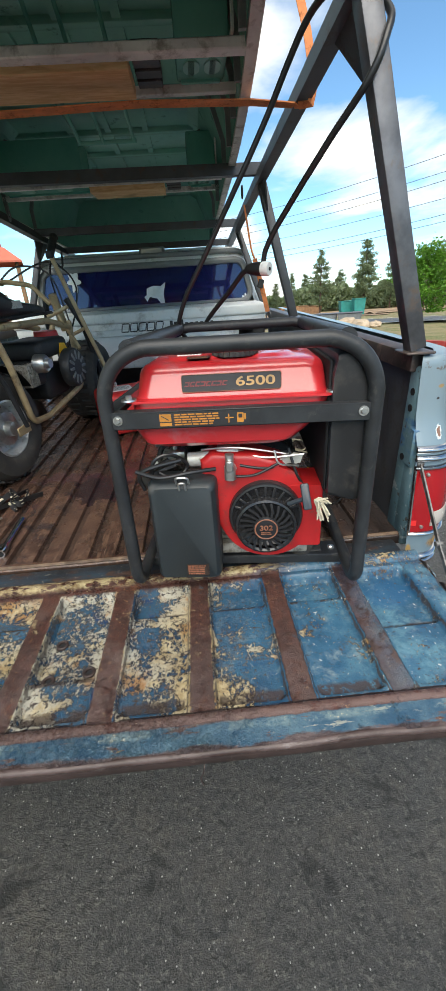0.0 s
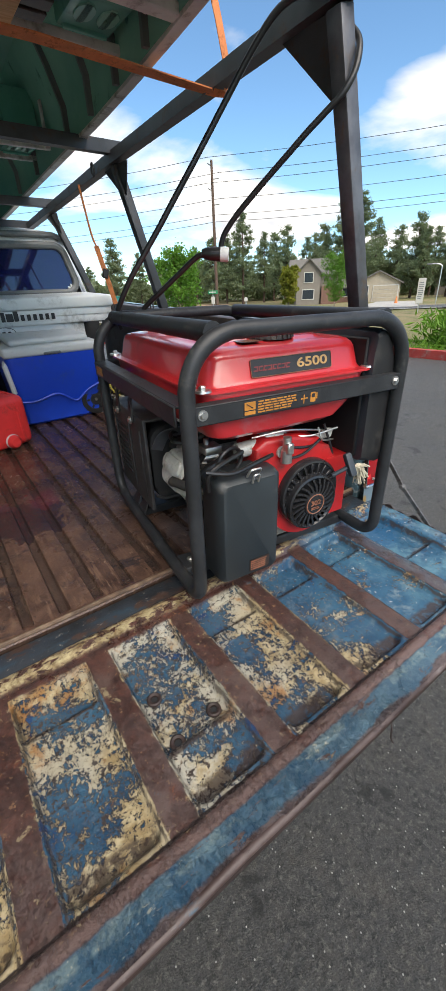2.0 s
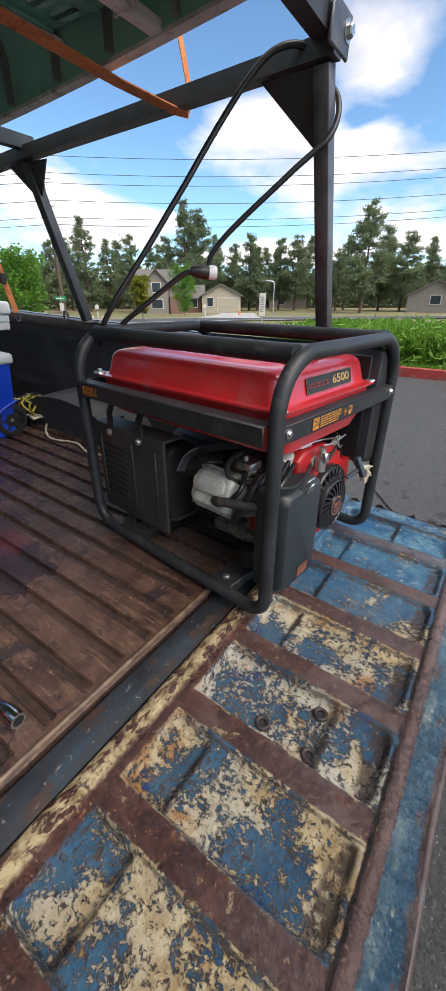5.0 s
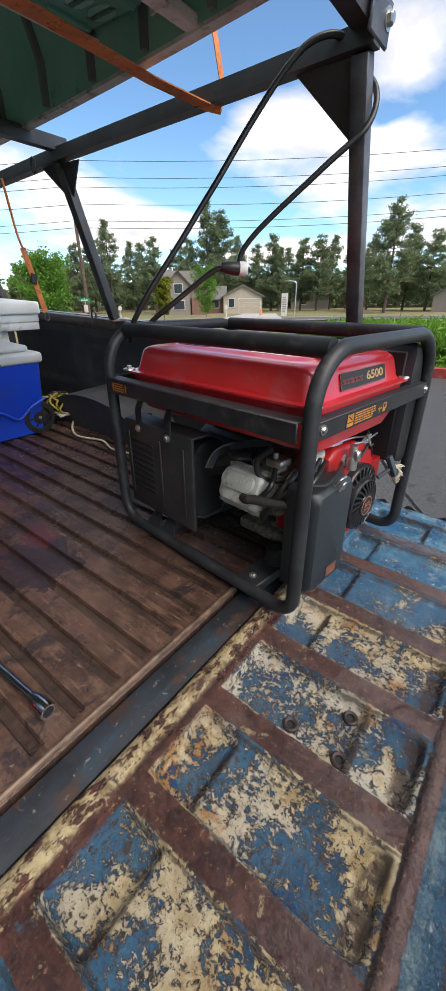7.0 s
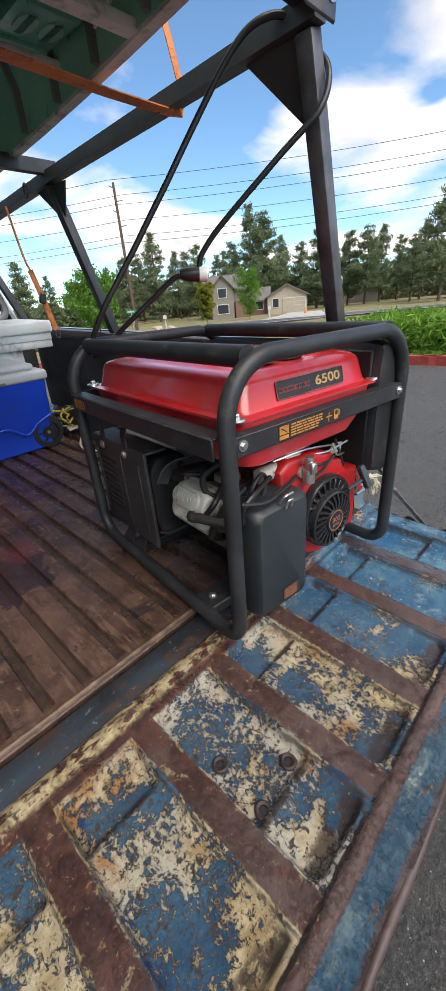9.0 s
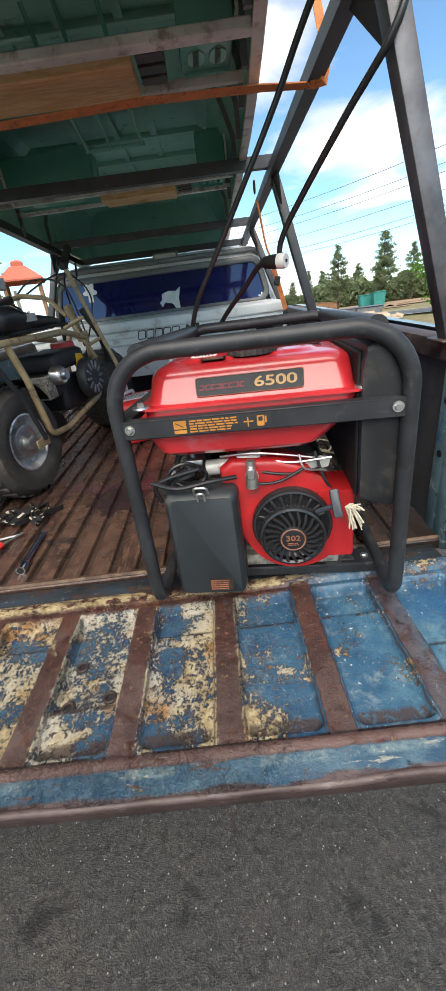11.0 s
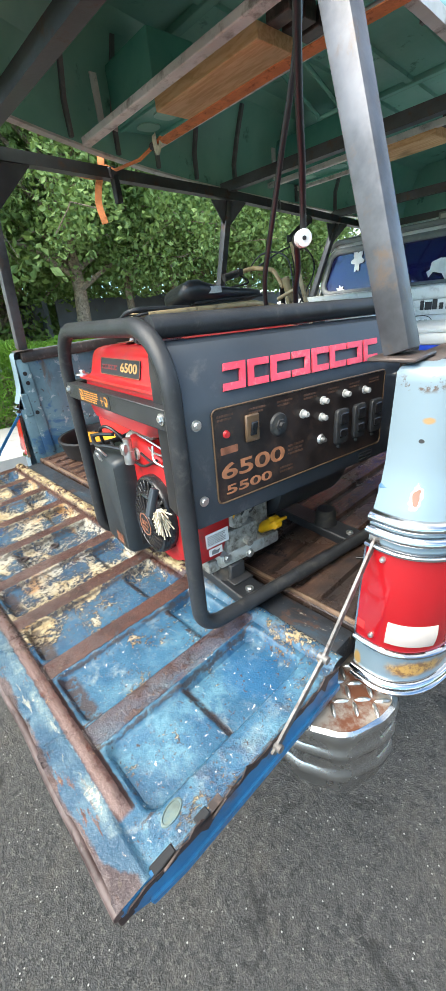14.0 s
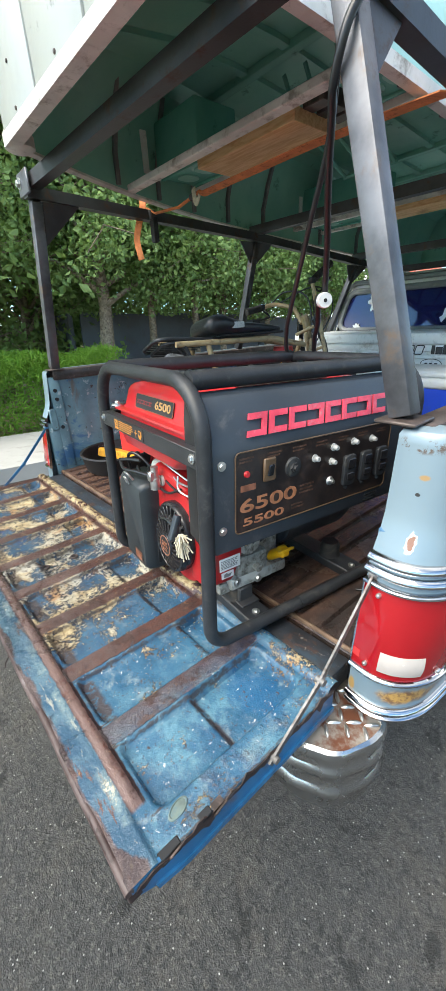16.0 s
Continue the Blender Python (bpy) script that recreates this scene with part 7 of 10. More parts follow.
# ---- rack ----
def rack():
    rk = empty("lumber_rack", T)
    tagged(rk, "welded dark steel tube rack standing on the bed rails", "truck rack")
    tops = {("R", 0): (0.320, 0.932, 1.795), ("R", 1): (0.322, 2.03, 1.735), ("R", 2): (0.322, 3.01, 1.665),
            ("L", 0): (-0.905, 0.905, 1.795), ("L", 1): (-0.915, 2.02, 1.745), ("L", 2): (-0.93, 3.01, 1.675)}
    feet = {("R", 0): (0.499, 0.906, 1.195), ("R", 1): (0.465, 1.98, 1.195), ("R", 2): (0.49, 2.95, 1.195),
            ("L", 0): (-1.115, 0.915, 1.195), ("L", 1): (-1.045, 1.985, 1.195), ("L", 2): (-1.10, 2.95, 1.195)}
    w = 0.038
    for k, top in tops.items():
        bm = B()
        a, b = Vector(feet[k]), Vector(top)
        ww = w if k[1] == 0 else 0.036
        tube(bm, [a + Vector((0, 0, 0.004)), b - (b - a).normalized() * 0.02], 0, flat=(ww, ww), up=(1, 0, 0))
        bmesh.ops.bevel(bm, geom=bm.edges[:], offset=0.004, segments=2, profile=0.5, affect="EDGES")
        part("post", fix(bm), M["bare_steel"] if k[1] == 0 else M["dark_steel"], rk, "leaning square steel post")
        bm = B()
        box(bm, a.x - 0.034, a.x + 0.034, a.y - 0.034, a.y + 0.034, 1.1905, 1.1965, 0.002, 1)
        part("foot_plate", bm, M["rail_brown"], rk, "rusty foot plate")
    for s in "RL":
        a, b, c = (Vector(tops[(s, i)]) for i in range(3))
        end = c + (c - b) * 1.25
        bm = B()
        tube(bm, [a - (b - a).normalized() * 0.03, b, c, end], 0, flat=(0.038, 0.036), up=(0, 0, 1))
        part("side_beam", fix(bm), M["dark_steel"], rk, "long dark steel side beam")
        # raised light rail on stubs
        for i in range(3):
            p = Vector(tops[(s, i)])
            n = 1 if i == 0 else 2
            for q in ((1,) if i == 0 else (1, -1)):
                bm = B()
                foot = (Vector(feet[(s, i)]) - p).normalized()
                gl = 0.135 if i == 0 else 0.098
                prism(bm, [(0.0, 0.0), (gl, 0.0), (0.0, -gl)], 0.006, axes(p + Vector((0.003, q * 0.02, -0.022)), (0, q, 0), -foot, Vector((0, q, 0)).cross(-foot)))
                part("gusset", fix(bm), M["dark_steel"], rk, "triangular steel gusset")
    for i in range(3):
        a, b = Vector(tops[("L", i)]), Vector(tops[("R", i)])
        d = (b - a).normalized()
        bm = B()
        tube(bm, [a - d * 0.03 + Vector((0, 0, 0.03)), b + d * 0.03 + Vector((0, 0, 0.03))], 0, flat=(0.040, 0.040), up=(0, 0, 1))
        part("cross_beam", fix(bm), M["dark_steel"], rk, "dark steel cross beam")
        if i == 0:
            for p, q in ((a, -1), (b, 1)):
                bm = B()
                box(bm, p.x - 0.05, p.x + 0.05, p.y - 0.034, p.y - 0.026, p.z - 0.01, p.z + 0.06, 0.003, 1)
                pl = part("corner_plate", bm, M["bare_steel"], rk, "bolted corner plate")
                bolt("bolt", pl, (p.x + q * 0.03, p.y - 0.034, p.z + 0.03), (0, -1, 0), 0.012, 0.012)
    a, b = Vector(tops[("L", 2)]), Vector(tops[("R", 2)])
    for yo in (0.55, 1.15):
        bm = B()
        tube(bm, [a + Vector((-0.03, yo, 0.005 - yo * 0.06)), b + Vector((0.03, yo, 0.005 - yo * 0.06))], 0, flat=(0.04, 0.04), up=(0, 0, 1))
        part("cross_beam", fix(bm), M["dark_steel"], rk, "dark steel cross beam")
    # eye hooks under the beams
    for p in ((0.25, 2.08, 1.70), (-0.83, 2.3, 1.70)):
        bm = B()
        tube(bm, [(p[0], p[1] + 0.014 * math.cos(q * math.pi / 8), p[2] + 0.022 * math.sin(q * math.pi / 8)) for q in range(16)], 0.0035, 8, closed=True)
        part("eye_hook", bm, M["bare_steel"], rk, "steel chain link hook")
    return rk


rack()


# ---- upturned boat on the rack ----
def boat_paint(name, c1, c2):
    s = Nodes(name)
    a = s.noise(2.2, 5, 0.6)
    b = s.noise(9, 6, 0.65)
    c = s.mix(s.step(a, 0.35, 0.65), c1, c2)
    c = s.mix(s.step(b, 0.6, 0.72), c, tuple(v * 0.55 for v in c1))
    s.bump(s.noise(35, 4), 0.15, 0.003)
    return s.done(c, 0.27)


M["hull_green"] = boat_paint("dark_green_hull_inside", (0.20, 0.46, 0.36), (0.27, 0.55, 0.44))
M["hull_teal"] = boat_paint("pale_teal_gelcoat", (0.30, 0.56, 0.50), (0.38, 0.65, 0.59))
M["hull_white"] = boat_paint("weathered_white_gelcoat", (0.36, 0.375, 0.355), (0.44, 0.455, 0.43))
M["gunwale"] = plain("dull_aluminium_gunwale", (0.68, 0.665, 0.625), 0.45, 0.0, var=0.2, scale=8, bump=0.1, dirt=(0.27, 0.245, 0.21), dirt_amount=0.35)
M["foam_teal"] = boat_paint("teal_moulded_block", (0.10, 0.34, 0.26), (0.15, 0.42, 0.33))


def boat():
    bt = empty("boat", T)
    tagged(bt, "flat-bottomed boat carried upside down on the rack, dark green inside", "boat")
    ZR = 1.850

    def half(y):
        # left and right gunwale at station y
        t = min(max((y - 0.80) / 1.3, 0), 1)
        t = t * (2 - t)
        return -0.70 - 0.26 * t, 0.145 + 0.055 * t
    st = [0.80, 0.86, 0.95, 1.1, 1.3, 1.55, 1.8, 2.1, 2.5, 2.9, 3.3, 3.7, 4.0]

    def hull(y):
        return ZR - (y - 0.9) * 0.06

    def section(y, off=0.0):
        l, r = half(y)
        z = hull(y)
        top = z + (0.24 + 0.12 * min((y - 0.80) / 0.6, 1))
        i = 0.09
        return [(l + off, z), (l + off, z + 0.10), (l + i * 0.4 + off, z + 0.2), (l + i + off, top - 0.03 - off), (l + i + 0.06, top - off), (r - i - 0.06, top - off), (r - i - off, top - 0.03 - off), (r - i * 0.4 - off, z + 0.2), (r - off, z + 0.10), (r - off, z)]

    def loft(name, off, material, label, ends=True):
        bm = B()
        rings = [[bm.verts.new((px, y + (off if k == 0 else -off if k == len(st) - 1 else 0), pz)) for px, pz in section(y, off)] for k, y in enumerate(st)]
        for a, c in zip(rings, rings[1:]):
            for i in range(len(a) - 1):
                bm.faces.new((a[i], a[i + 1], c[i + 1], c[i]))
        if ends:
            bm.faces.new(rings[0])
            bm.faces.new(rings[-1][::-1])
        return part(name, fix(bm), material, bt, label, angle=30)

    loft("inner_skin", 0.012, M["hull_green"], "dark green inner skin")
    loft("outer_skin", 0.0, M["hull_teal"], "pale teal outer skin")
    # white transom panels riveted over the end
    l, r = half(0.80)
    w = (r - l) / 3
    for k in range(3):
        bm = B()
        box(bm, l + k * w + 0.004, l + (k + 1) * w - 0.004, 0.775, 0.796, hull(0.8) + 0.008, hull(0.8) + 0.245, 0.008, 2)
        pn = part("transom_panel", bm, M["hull_white"], bt, "weathered white end panel")
        for zz in (0.03, 0.12, 0.22):
            bm = B()
            lathe(bm, [(0, 0.004), (0.004, 0.003), (0.005, 0)], 10, axes((l + (k + 0.5) * w, 0.775, hull(0.8) + zz), (1, 0, 0), (0, 0, 1), (0, -1, 0)))
            part("rivet", fix(bm), M["rail_brown"], pn)
    # gunwale rails, both sides and end
    for s in (0, 1):
        bm = B()
        tube(bm, [(half(y)[s] + (0.004 if s else -0.004), y, hull(y) + 0.006) for y in st], 0, flat=(0.028, 0.026), up=(0, 0, 1))
        part("gunwale", fix(bm), M["gunwale"], bt, "dull grey gunwale rail")
        bm = B()
        y = 0.815
        lathe(bm, [(0, 0.03), (0.035, 0.028), (0.042, 0.015), (0.042, -0.015), (0.03, -0.022), (0, -0.022)], 16, Matrix.Translation((half(0.8)[s], y, hull(0.8) + 0.005)))
        part("corner_casting", fix(bm), M["gunwale"], bt, "rounded corner casting")
    bm = B()
    tube(bm, [(l, 0.79, hull(0.8) + 0.002), (r, 0.79, hull(0.8) + 0.002)], 0, flat=(0.038, 0.03), up=(0, 0, 1))
    part("gunwale", fix(bm), M["gunwale"], bt, "dull grey end rail")
    # cross bars: near one bare, others boxed seats with timber and moulded blocks
    bm = B()
    l, r = half(1.26)
    box(bm, l, r, 1.238, 1.276, hull(1.26) - 0.002, hull(1.26) + 0.02, 0.003, 1)
    part("thwart_bar", bm, M["gunwale"], bt, "grey thwart bar")
    for y0, px0, px1, plank_w in ((1.355, -0.545, -0.135, 0.18), (2.37, -0.45, -0.112, 0.17)):
        l, r = half(y0)
        zs = hull(y0) + 0.03
        for dy in ((0.235,) if y0 < 2 else (0.0, 0.235)):
            bm = B()
            box(bm, l, r, y0 + dy - 0.012, y0 + dy + 0.012, zs + 0.01, zs + 0.032, 0.002, 1)
            part("seat_rail", bm, M["gunwale"], bt)
        for xa, xb in ((px1 + 0.14, r - 0.04), (l + 0.05, px0 - 0.02)):
            bm = B()
            box(bm, xa, xb, y0 + 0.02, y0 + 0.21, zs + 0.028, zs + 0.20, 0.008, 2)
            blk = part("moulded_block", bm, M["foam_teal"], bt, "teal moulded seat block with two recesses")
            for q in (0.30, 0.72):
                cx, cy = xa + (xb - xa) * q, y0 + 0.115
                bm = B()
                prism(bm, rrect(min(0.07, (xb - xa) * 0.32), 0.085, 0.03), 0.004, Matrix.Translation((cx, cy, zs + 0.0245)))
                part("recess", bm, M["hull_green"], blk, "dark rounded recess")
            for dy in (0.03, 0.188):
                bm = B()
                box(bm, xa + 0.012, xb - 0.012, y0 + dy, y0 + dy + 0.012, zs + 0.020, zs + 0.03, 0.002, 1)
                part("block_rim", bm, M["foam_teal"], blk)
        bm = B()
        box(bm, px0, px1 + 0.02, y0, y0 + plank_w, zs - 0.012, zs + 0.022, 0.002, 1)
        part("timber_board", bm, M["pine_board"], bt, "knotty pine board")
        bm = B()
        for k in range(3):
            box(bm, px1 + 0.03, px1 + 0.10, y0 + 0.02 + k * 0.06, y0 + 0.066 + k * 0.06, zs + 0.012, zs + 0.05, 0.002, 1)
        part("packing_piece", bm, M["rail_brown"], bt, "dark packing timber")
        for xx in (l + 0.10, r - 0.04):
            bm = B()
            tube(bm, [(xx, y0, zs + 0.02), (xx, y0 - 0.06, zs + 0.03), (xx, y0 - 0.06, zs + 0.15)], 0, flat=(0.025, 0.006), up=(1, 0, 0))
            part("seat_bracket", fix(bm), M["gunwale"], bt)
    # frame ribs up the inside of both flanks
    for y in (1.19, 1.40, 1.61, 1.84, 2.1, 2.6, 3.0):
        l, r = half(y)
        z = hull(y)
        for e, d in ((l, 1), (r, -1)):
            bm = B()
            tube(bm, [(e + d * 0.018, y, z + 0.004), (e + d * 0.020, y, z + 0.10), (e + d * 0.055, y, z + 0.20), (e + d * 0.10, y, z + 0.30)], 0, flat=(0.014, 0.022), up=(1, 0, 0))
            part("frame_rib", fix(bm), M["grey_trim"], bt)
    # floor ribs seen from below
    for k, y in enumerate((1.0, 1.62, 1.85, 2.7, 3.0)):
        bm = B()
        l, r = half(y)
        zt = hull(y) + (0.24 + 0.12 * min((y - 0.80) / 0.6, 1)) - 0.012
        box(bm, l + 0.12, r - 0.12, y - 0.02, y + 0.02, zt - 0.022, zt + 0.004, 0.006, 2)
        part("hull_rib", bm, M["hull_green"], bt)
    for k, x in enumerate((-0.55, -0.36, -0.17)):
        bm = B()
        tube(bm, [(x, y, hull(y) + (0.24 + 0.12 * min((y - 0.80) / 0.6, 1)) - 0.018) for y in st], 0, flat=(0.03, 0.018), up=(0, 0, 1))
        part("hull_stringer", fix(bm), M["hull_green"], bt)
    # thin bent bars of a folded seat frame
    for x in (-0.42, -0.33, -0.21):
        bm = B()
        tube(bm, fillet([(x, 1.66, hull(1.66) + 0.31), (x + 0.015, 1.72, hull(1.72) + 0.20), (x + 0.03, 2.02, hull(2.02) + 0.09)], 0.03, 4), 0.007, 8)
        part("seat_frame_bar", bm, M["foam_teal"], bt, "thin green seat frame bar")
    bm = B()
    tube(bm, [(-0.40, 2.02, hull(2.02) + 0.09), (-0.17, 2.02, hull(2.02) + 0.09)], 0.007, 8)
    part("seat_frame_bar", bm, M["foam_teal"], bt, "thin green seat frame bar")
    return bt


boat()
# ---- things in the bed ----
def put(name, label, category, m=None):
    return tagged(empty(name, T @ (m or Matrix())), label, category)


def toolbox():
    tb = put("truck_toolbox", "scuffed white steel toolbox lying across the bed rails", "toolbox")
    x0, x1, y0, y1 = CX - 0.735, CX + 0.735, 2.53, 2.93
    bm = B()
    box(bm, x0, x1, y0 + 0.005, y1, 1.115, 1.155, 0.006, 2)
    box(bm, x0, x1, y0, y1, 1.152, 1.188, 0.004, 2)
    part("flange", bm, M["white_paint"], tb)
    bm = B()
    box(bm, x0 + 0.16, x1 - 0.16, y0 + 0.02, y1 - 0.01, 0.925, 1.12, 0.008, 2)
    part("body", bm, M["white_paint"], tb, "white sheet steel box body")
    bm = B()
    box(bm, x0 - 0.01, x1 + 0.01, y0 - 0.012, y1 + 0.01, 1.186, 1.245, 0.012, 3)
    part("lid", bm, M["white_paint"], tb, "white folded lid")
    # maker's mark as plain outlined blocks
    mm = axes((-0.312, y0 - 0.0005, 1.160), (1, 0, 0), (0, 0, 1), (0, -1, 0))
    bm = B()
    for k in range(5):
        c = [(px + (-0.100 + k * 0.050) + 0.25 * py, py) for px, py in rrect(0.042, 0.044, 0.006, 2)]
        for a, d in zip(c, c[1:] + c[:1]):
            tube(bm, [mm @ Vector((*a, 0.001)), mm @ Vector((*d, 0.001))], 0.0026, 4)
    part("name_mark", bm, M["ink"], tb, "row of black outlined blocks")
    mm = axes((-0.03, y0 - 0.0005, 1.160), (1, 0, 0), (0, 0, 1), (0, -1, 0))
    for k, (w, h) in enumerate(((0.016, 0.036), (0.03, 0.03), (0.02, 0.038), (0.016, 0.024), (0.016, 0.024), (0.016, 0.024), (0.016, 0.024), (0.016, 0.024), (0.016, 0.024))):
        bm = B()
        prism(bm, rrect(w * 1.1, h * 1.2, 0.002, 2, -0.11 + k * 0.030, -0.020 + h * 0.6), 0.0015 + k * 0.00002, mm)
        part("lettering_block", bm, M["ink"], tb, "black sticker lettering block")
    mm = axes((-0.15, y0 + 0.0195, 1.088), (1, 0, 0), (0, 0, 1), (0, -1, 0))
    bm = B()
    tube(bm, [mm @ Vector((0.055 * math.cos(a * math.pi / 16), 0.026 * math.sin(a * math.pi / 16), 0.001)) for a in range(32)], 0.0016, 4, closed=True)
    for k in range(3):
        prism(bm, rrect(0.016, 0.012, 0.002, 2, -0.026 + k * 0.026, 0), 0.001, mm)
    part("oval_mark", bm, M["ink"], tb)
    # dark void below, the front bulkhead of the bed
    bm = B()
    box(bm, GL + 0.02, GR - 0.02, 2.935, 2.96, FLOOR, 1.15, 0.005, 1)
    part("bulkhead", bm, M["bed_dark"], tb)
    return tb


def cooler():
    c = put("cooler", "royal blue wheeled cooler with a white lid", "cooler")
    x0, x1, y0, y1 = -0.235, 0.175, 2.135, 2.47
    bm = B()
    rings = []
    for z, ins in ((FLOOR + 0.002, 0.028), (FLOOR + 0.012, 0.018), (FLOOR + 0.10, 0.016), (FLOOR + 0.11, 0.012), (FLOOR + 0.30, 0.0), (FLOOR + 0.312, 0.0)):
        rings.append([bm.verts.new((px, py, z)) for px, py in rrect(x1 - x0 - 2 * ins, y1 - y0 - 2 * ins, 0.03, 5, (x0 + x1) / 2, (y0 + y1) / 2)])
    for a, d in zip(rings, rings[1:]):
        for i in range(len(a)):
            bm.faces.new((a[i], a[(i + 1) % len(a)], d[(i + 1) % len(a)], d[i]))
    bm.faces.new(rings[0][::-1])
    bm.faces.new(rings[-1])
    part("tub", fix(bm), M["blue_plastic"], c, "royal blue moulded tub", angle=40)
    bm = B()
    tube(bm, smooth_path([(x0 + 0.02, y0 + 0.008, FLOOR + 0.12), (-0.15, y0 + 0.004, FLOOR + 0.115), (-0.05, y0 + 0.004, FLOOR + 0.135), (0.03, y0 + 0.004, FLOOR + 0.09), (0.09, y0 + 0.004, FLOOR + 0.13), (x1 - 0.01, y0 + 0.006, FLOOR + 0.16)], 6), 0.006, 8)
    part("moulded_line", bm, M["blue_plastic"], c)
    bm = B()
    box(bm, x0 - 0.008, x1 + 0.008, y0 - 0.008, y1 + 0.008, FLOOR + 0.311, FLOOR + 0.355, 0.014, 3)
    box(bm, x0 + 0.03, x1 - 0.03, y0 + 0.025, y1 - 0.03, FLOOR + 0.354, FLOOR + 0.382, 0.014, 3)
    lid = part("lid", bm, M["white_plastic"], c, "off-white lid with raised top")
    bm = B()
    box(bm, -0.075, 0.0, y0 - 0.012, y0 - 0.006, FLOOR + 0.314, FLOOR + 0.326, 0.003, 1)
    part("lid_catch", bm, M["grey_trim"], lid)
    for xx in (x0 + 0.01,):
        bm = B()
        tube(bm, fillet([(xx - 0.006, y0 + 0.06, FLOOR + 0.29), (xx - 0.016, y0 + 0.012, FLOOR + 0.28), (xx - 0.004, y0 + 0.012, FLOOR + 0.16)], 0.02, 4), 0.011, 8)
        part("side_handle", bm, M["white_plastic"], c, "white side handle")
    for yy in (y0 + 0.03, y1 - 0.05):
        bm = B()
        lathe(bm, [(0.0, 0.014), (0.028, 0.014), (0.032, 0.009), (0.046, 0.009), (0.05, 0.018), (0.07, 0.016), (0.074, 0.008), (0.074, -0.014), (0.07, -0.02), (0.0, -0.02)], 28, axes((x1 - 0.045, yy, FLOOR + 0.074), (1, 0, 0), (0, 0, 1), (0, -1, 0)))
        w = part("wheel", fix(bm), M["hdpe_black"], c, "black plastic wheel")
        for k in range(6):
            bm = B()
            box(bm, 0.03, 0.046, -0.005, 0.005, 0.008, 0.015, 0.001, 1, axes((x1 - 0.045, yy, FLOOR + 0.074), (1, 0, 0), (0, 0, 1), (0, -1, 0)) @ Matrix.Rotation(k * math.pi / 3, 4, "Z"))
            part("spoke", bm, M["hdpe_black"], w)
        bolt("hub_cap", w, (x1 - 0.045, yy - 0.014, FLOOR + 0.074), (0, -1, 0), 0.008, 0.006, False, "zinc hub cap")
    return c


def red_jug():
    j = put("fuel_jug", "flat red plastic fuel jug lying on its side", "fuel can", Matrix.Translation((-0.355, 1.90, FLOOR)) @ pose(0, 0, 0, 0, 0, 20))
    bm = B()
    box(bm, -0.135, 0.135, -0.005, 0.235, 0.002, 0.205, 0.028, 4)
    part("body", bm, M["red_plastic"], j, "sun-faded red blow-moulded body", angle=35)
    bm = B()
    box(bm, -0.1, 0.045, 0.055, 0.165, 0.204, 0.208, 0.003, 1)
    lb = part("label", bm, M["white_label"], j, "grey printed label")
    bm = B()
    bars(bm, 0.13, 0.09, 6, Matrix.Translation((-0.028, 0.11, 0.2081)), 0.0004, 44)
    part("label_print", bm, M["grey_trim"], lb)
    bm = B()
    tube(bm, [(0.09, -0.006, 0.02), (0.09, -0.007, 0.16), (0.10, 0.05, 0.207), (0.10, 0.2, 0.207)], 0.005, 6)
    part("mould_seam", bm, M["red_plastic"], j)
    bm = B()
    tube(bm, fillet([(-0.12, 0.06, 0.2), (-0.12, 0.08, 0.225), (-0.02, 0.19, 0.225), (-0.02, 0.2, 0.2)], 0.02, 4), 0.008, 8)
    part("carry_handle", bm, M["white_plastic"], j, "pale carry strap")
    bm = B()
    lathe(bm, [(0, 0.034), (0.018, 0.032), (0.027, 0.02), (0.028, 0.0), (0.022, -0.01)], 20, axes((0.035, -0.012, 0.036), (1, 0, 0), (0, 0, 1), (0, -1, 0)))
    cap = part("spout_cap", fix(bm), M["red_plastic"], j, "round red cap with a white band")
    bm = B()
    lathe(bm, [(0.0275, 0.012), (0.0292, 0.008), (0.0292, 0.002), (0.0278, 0.0)], 20, axes((0.035, -0.012, 0.036), (1, 0, 0), (0, 0, 1), (0, -1, 0)))
    part("cap_band", fix(bm), M["white_plastic"], cap)


def gas_can():
    c = put("gas_can", "red plastic petrol can standing by the bedside", "fuel can", Matrix.Translation((-0.985, 1.25, FLOOR)) @ pose(0, 0, 0, 0, 0, -58))
    bm = B()
    prof = [(-0.105, 0.0), (0.105, 0.0), (0.105, 0.205), (0.045, 0.235), (-0.06, 0.235), (-0.065, 0.21), (-0.105, 0.195)]
    prism(bm, prof, 0.17, axes((0, 0.085, 0.002), (1, 0, 0), (0, 0, 1), (0, -1, 0)), 0, 0.022, 3)
    part("body", fix(bm), M["red_plastic"], c, "bright red moulded body", angle=40)
    bm = B()
    tube(bm, fillet([(-0.05, 0, 0.225), (-0.05, 0, 0.27), (0.04, 0, 0.27), (0.05, 0, 0.225)], 0.025, 5), 0.013, 10)
    part("handle", bm, M["red_plastic"], c)
    bm = B()
    lathe(bm, [(0.024, 0.0), (0.024, 0.025), (0.02, 0.03), (0, 0.03)], 18, Matrix.Translation((0.075, 0, 0.215)) @ pose(0, 0, 0, 0, 25, 0))
    part("cap", fix(bm), M["hdpe_black"], c, "black cap")


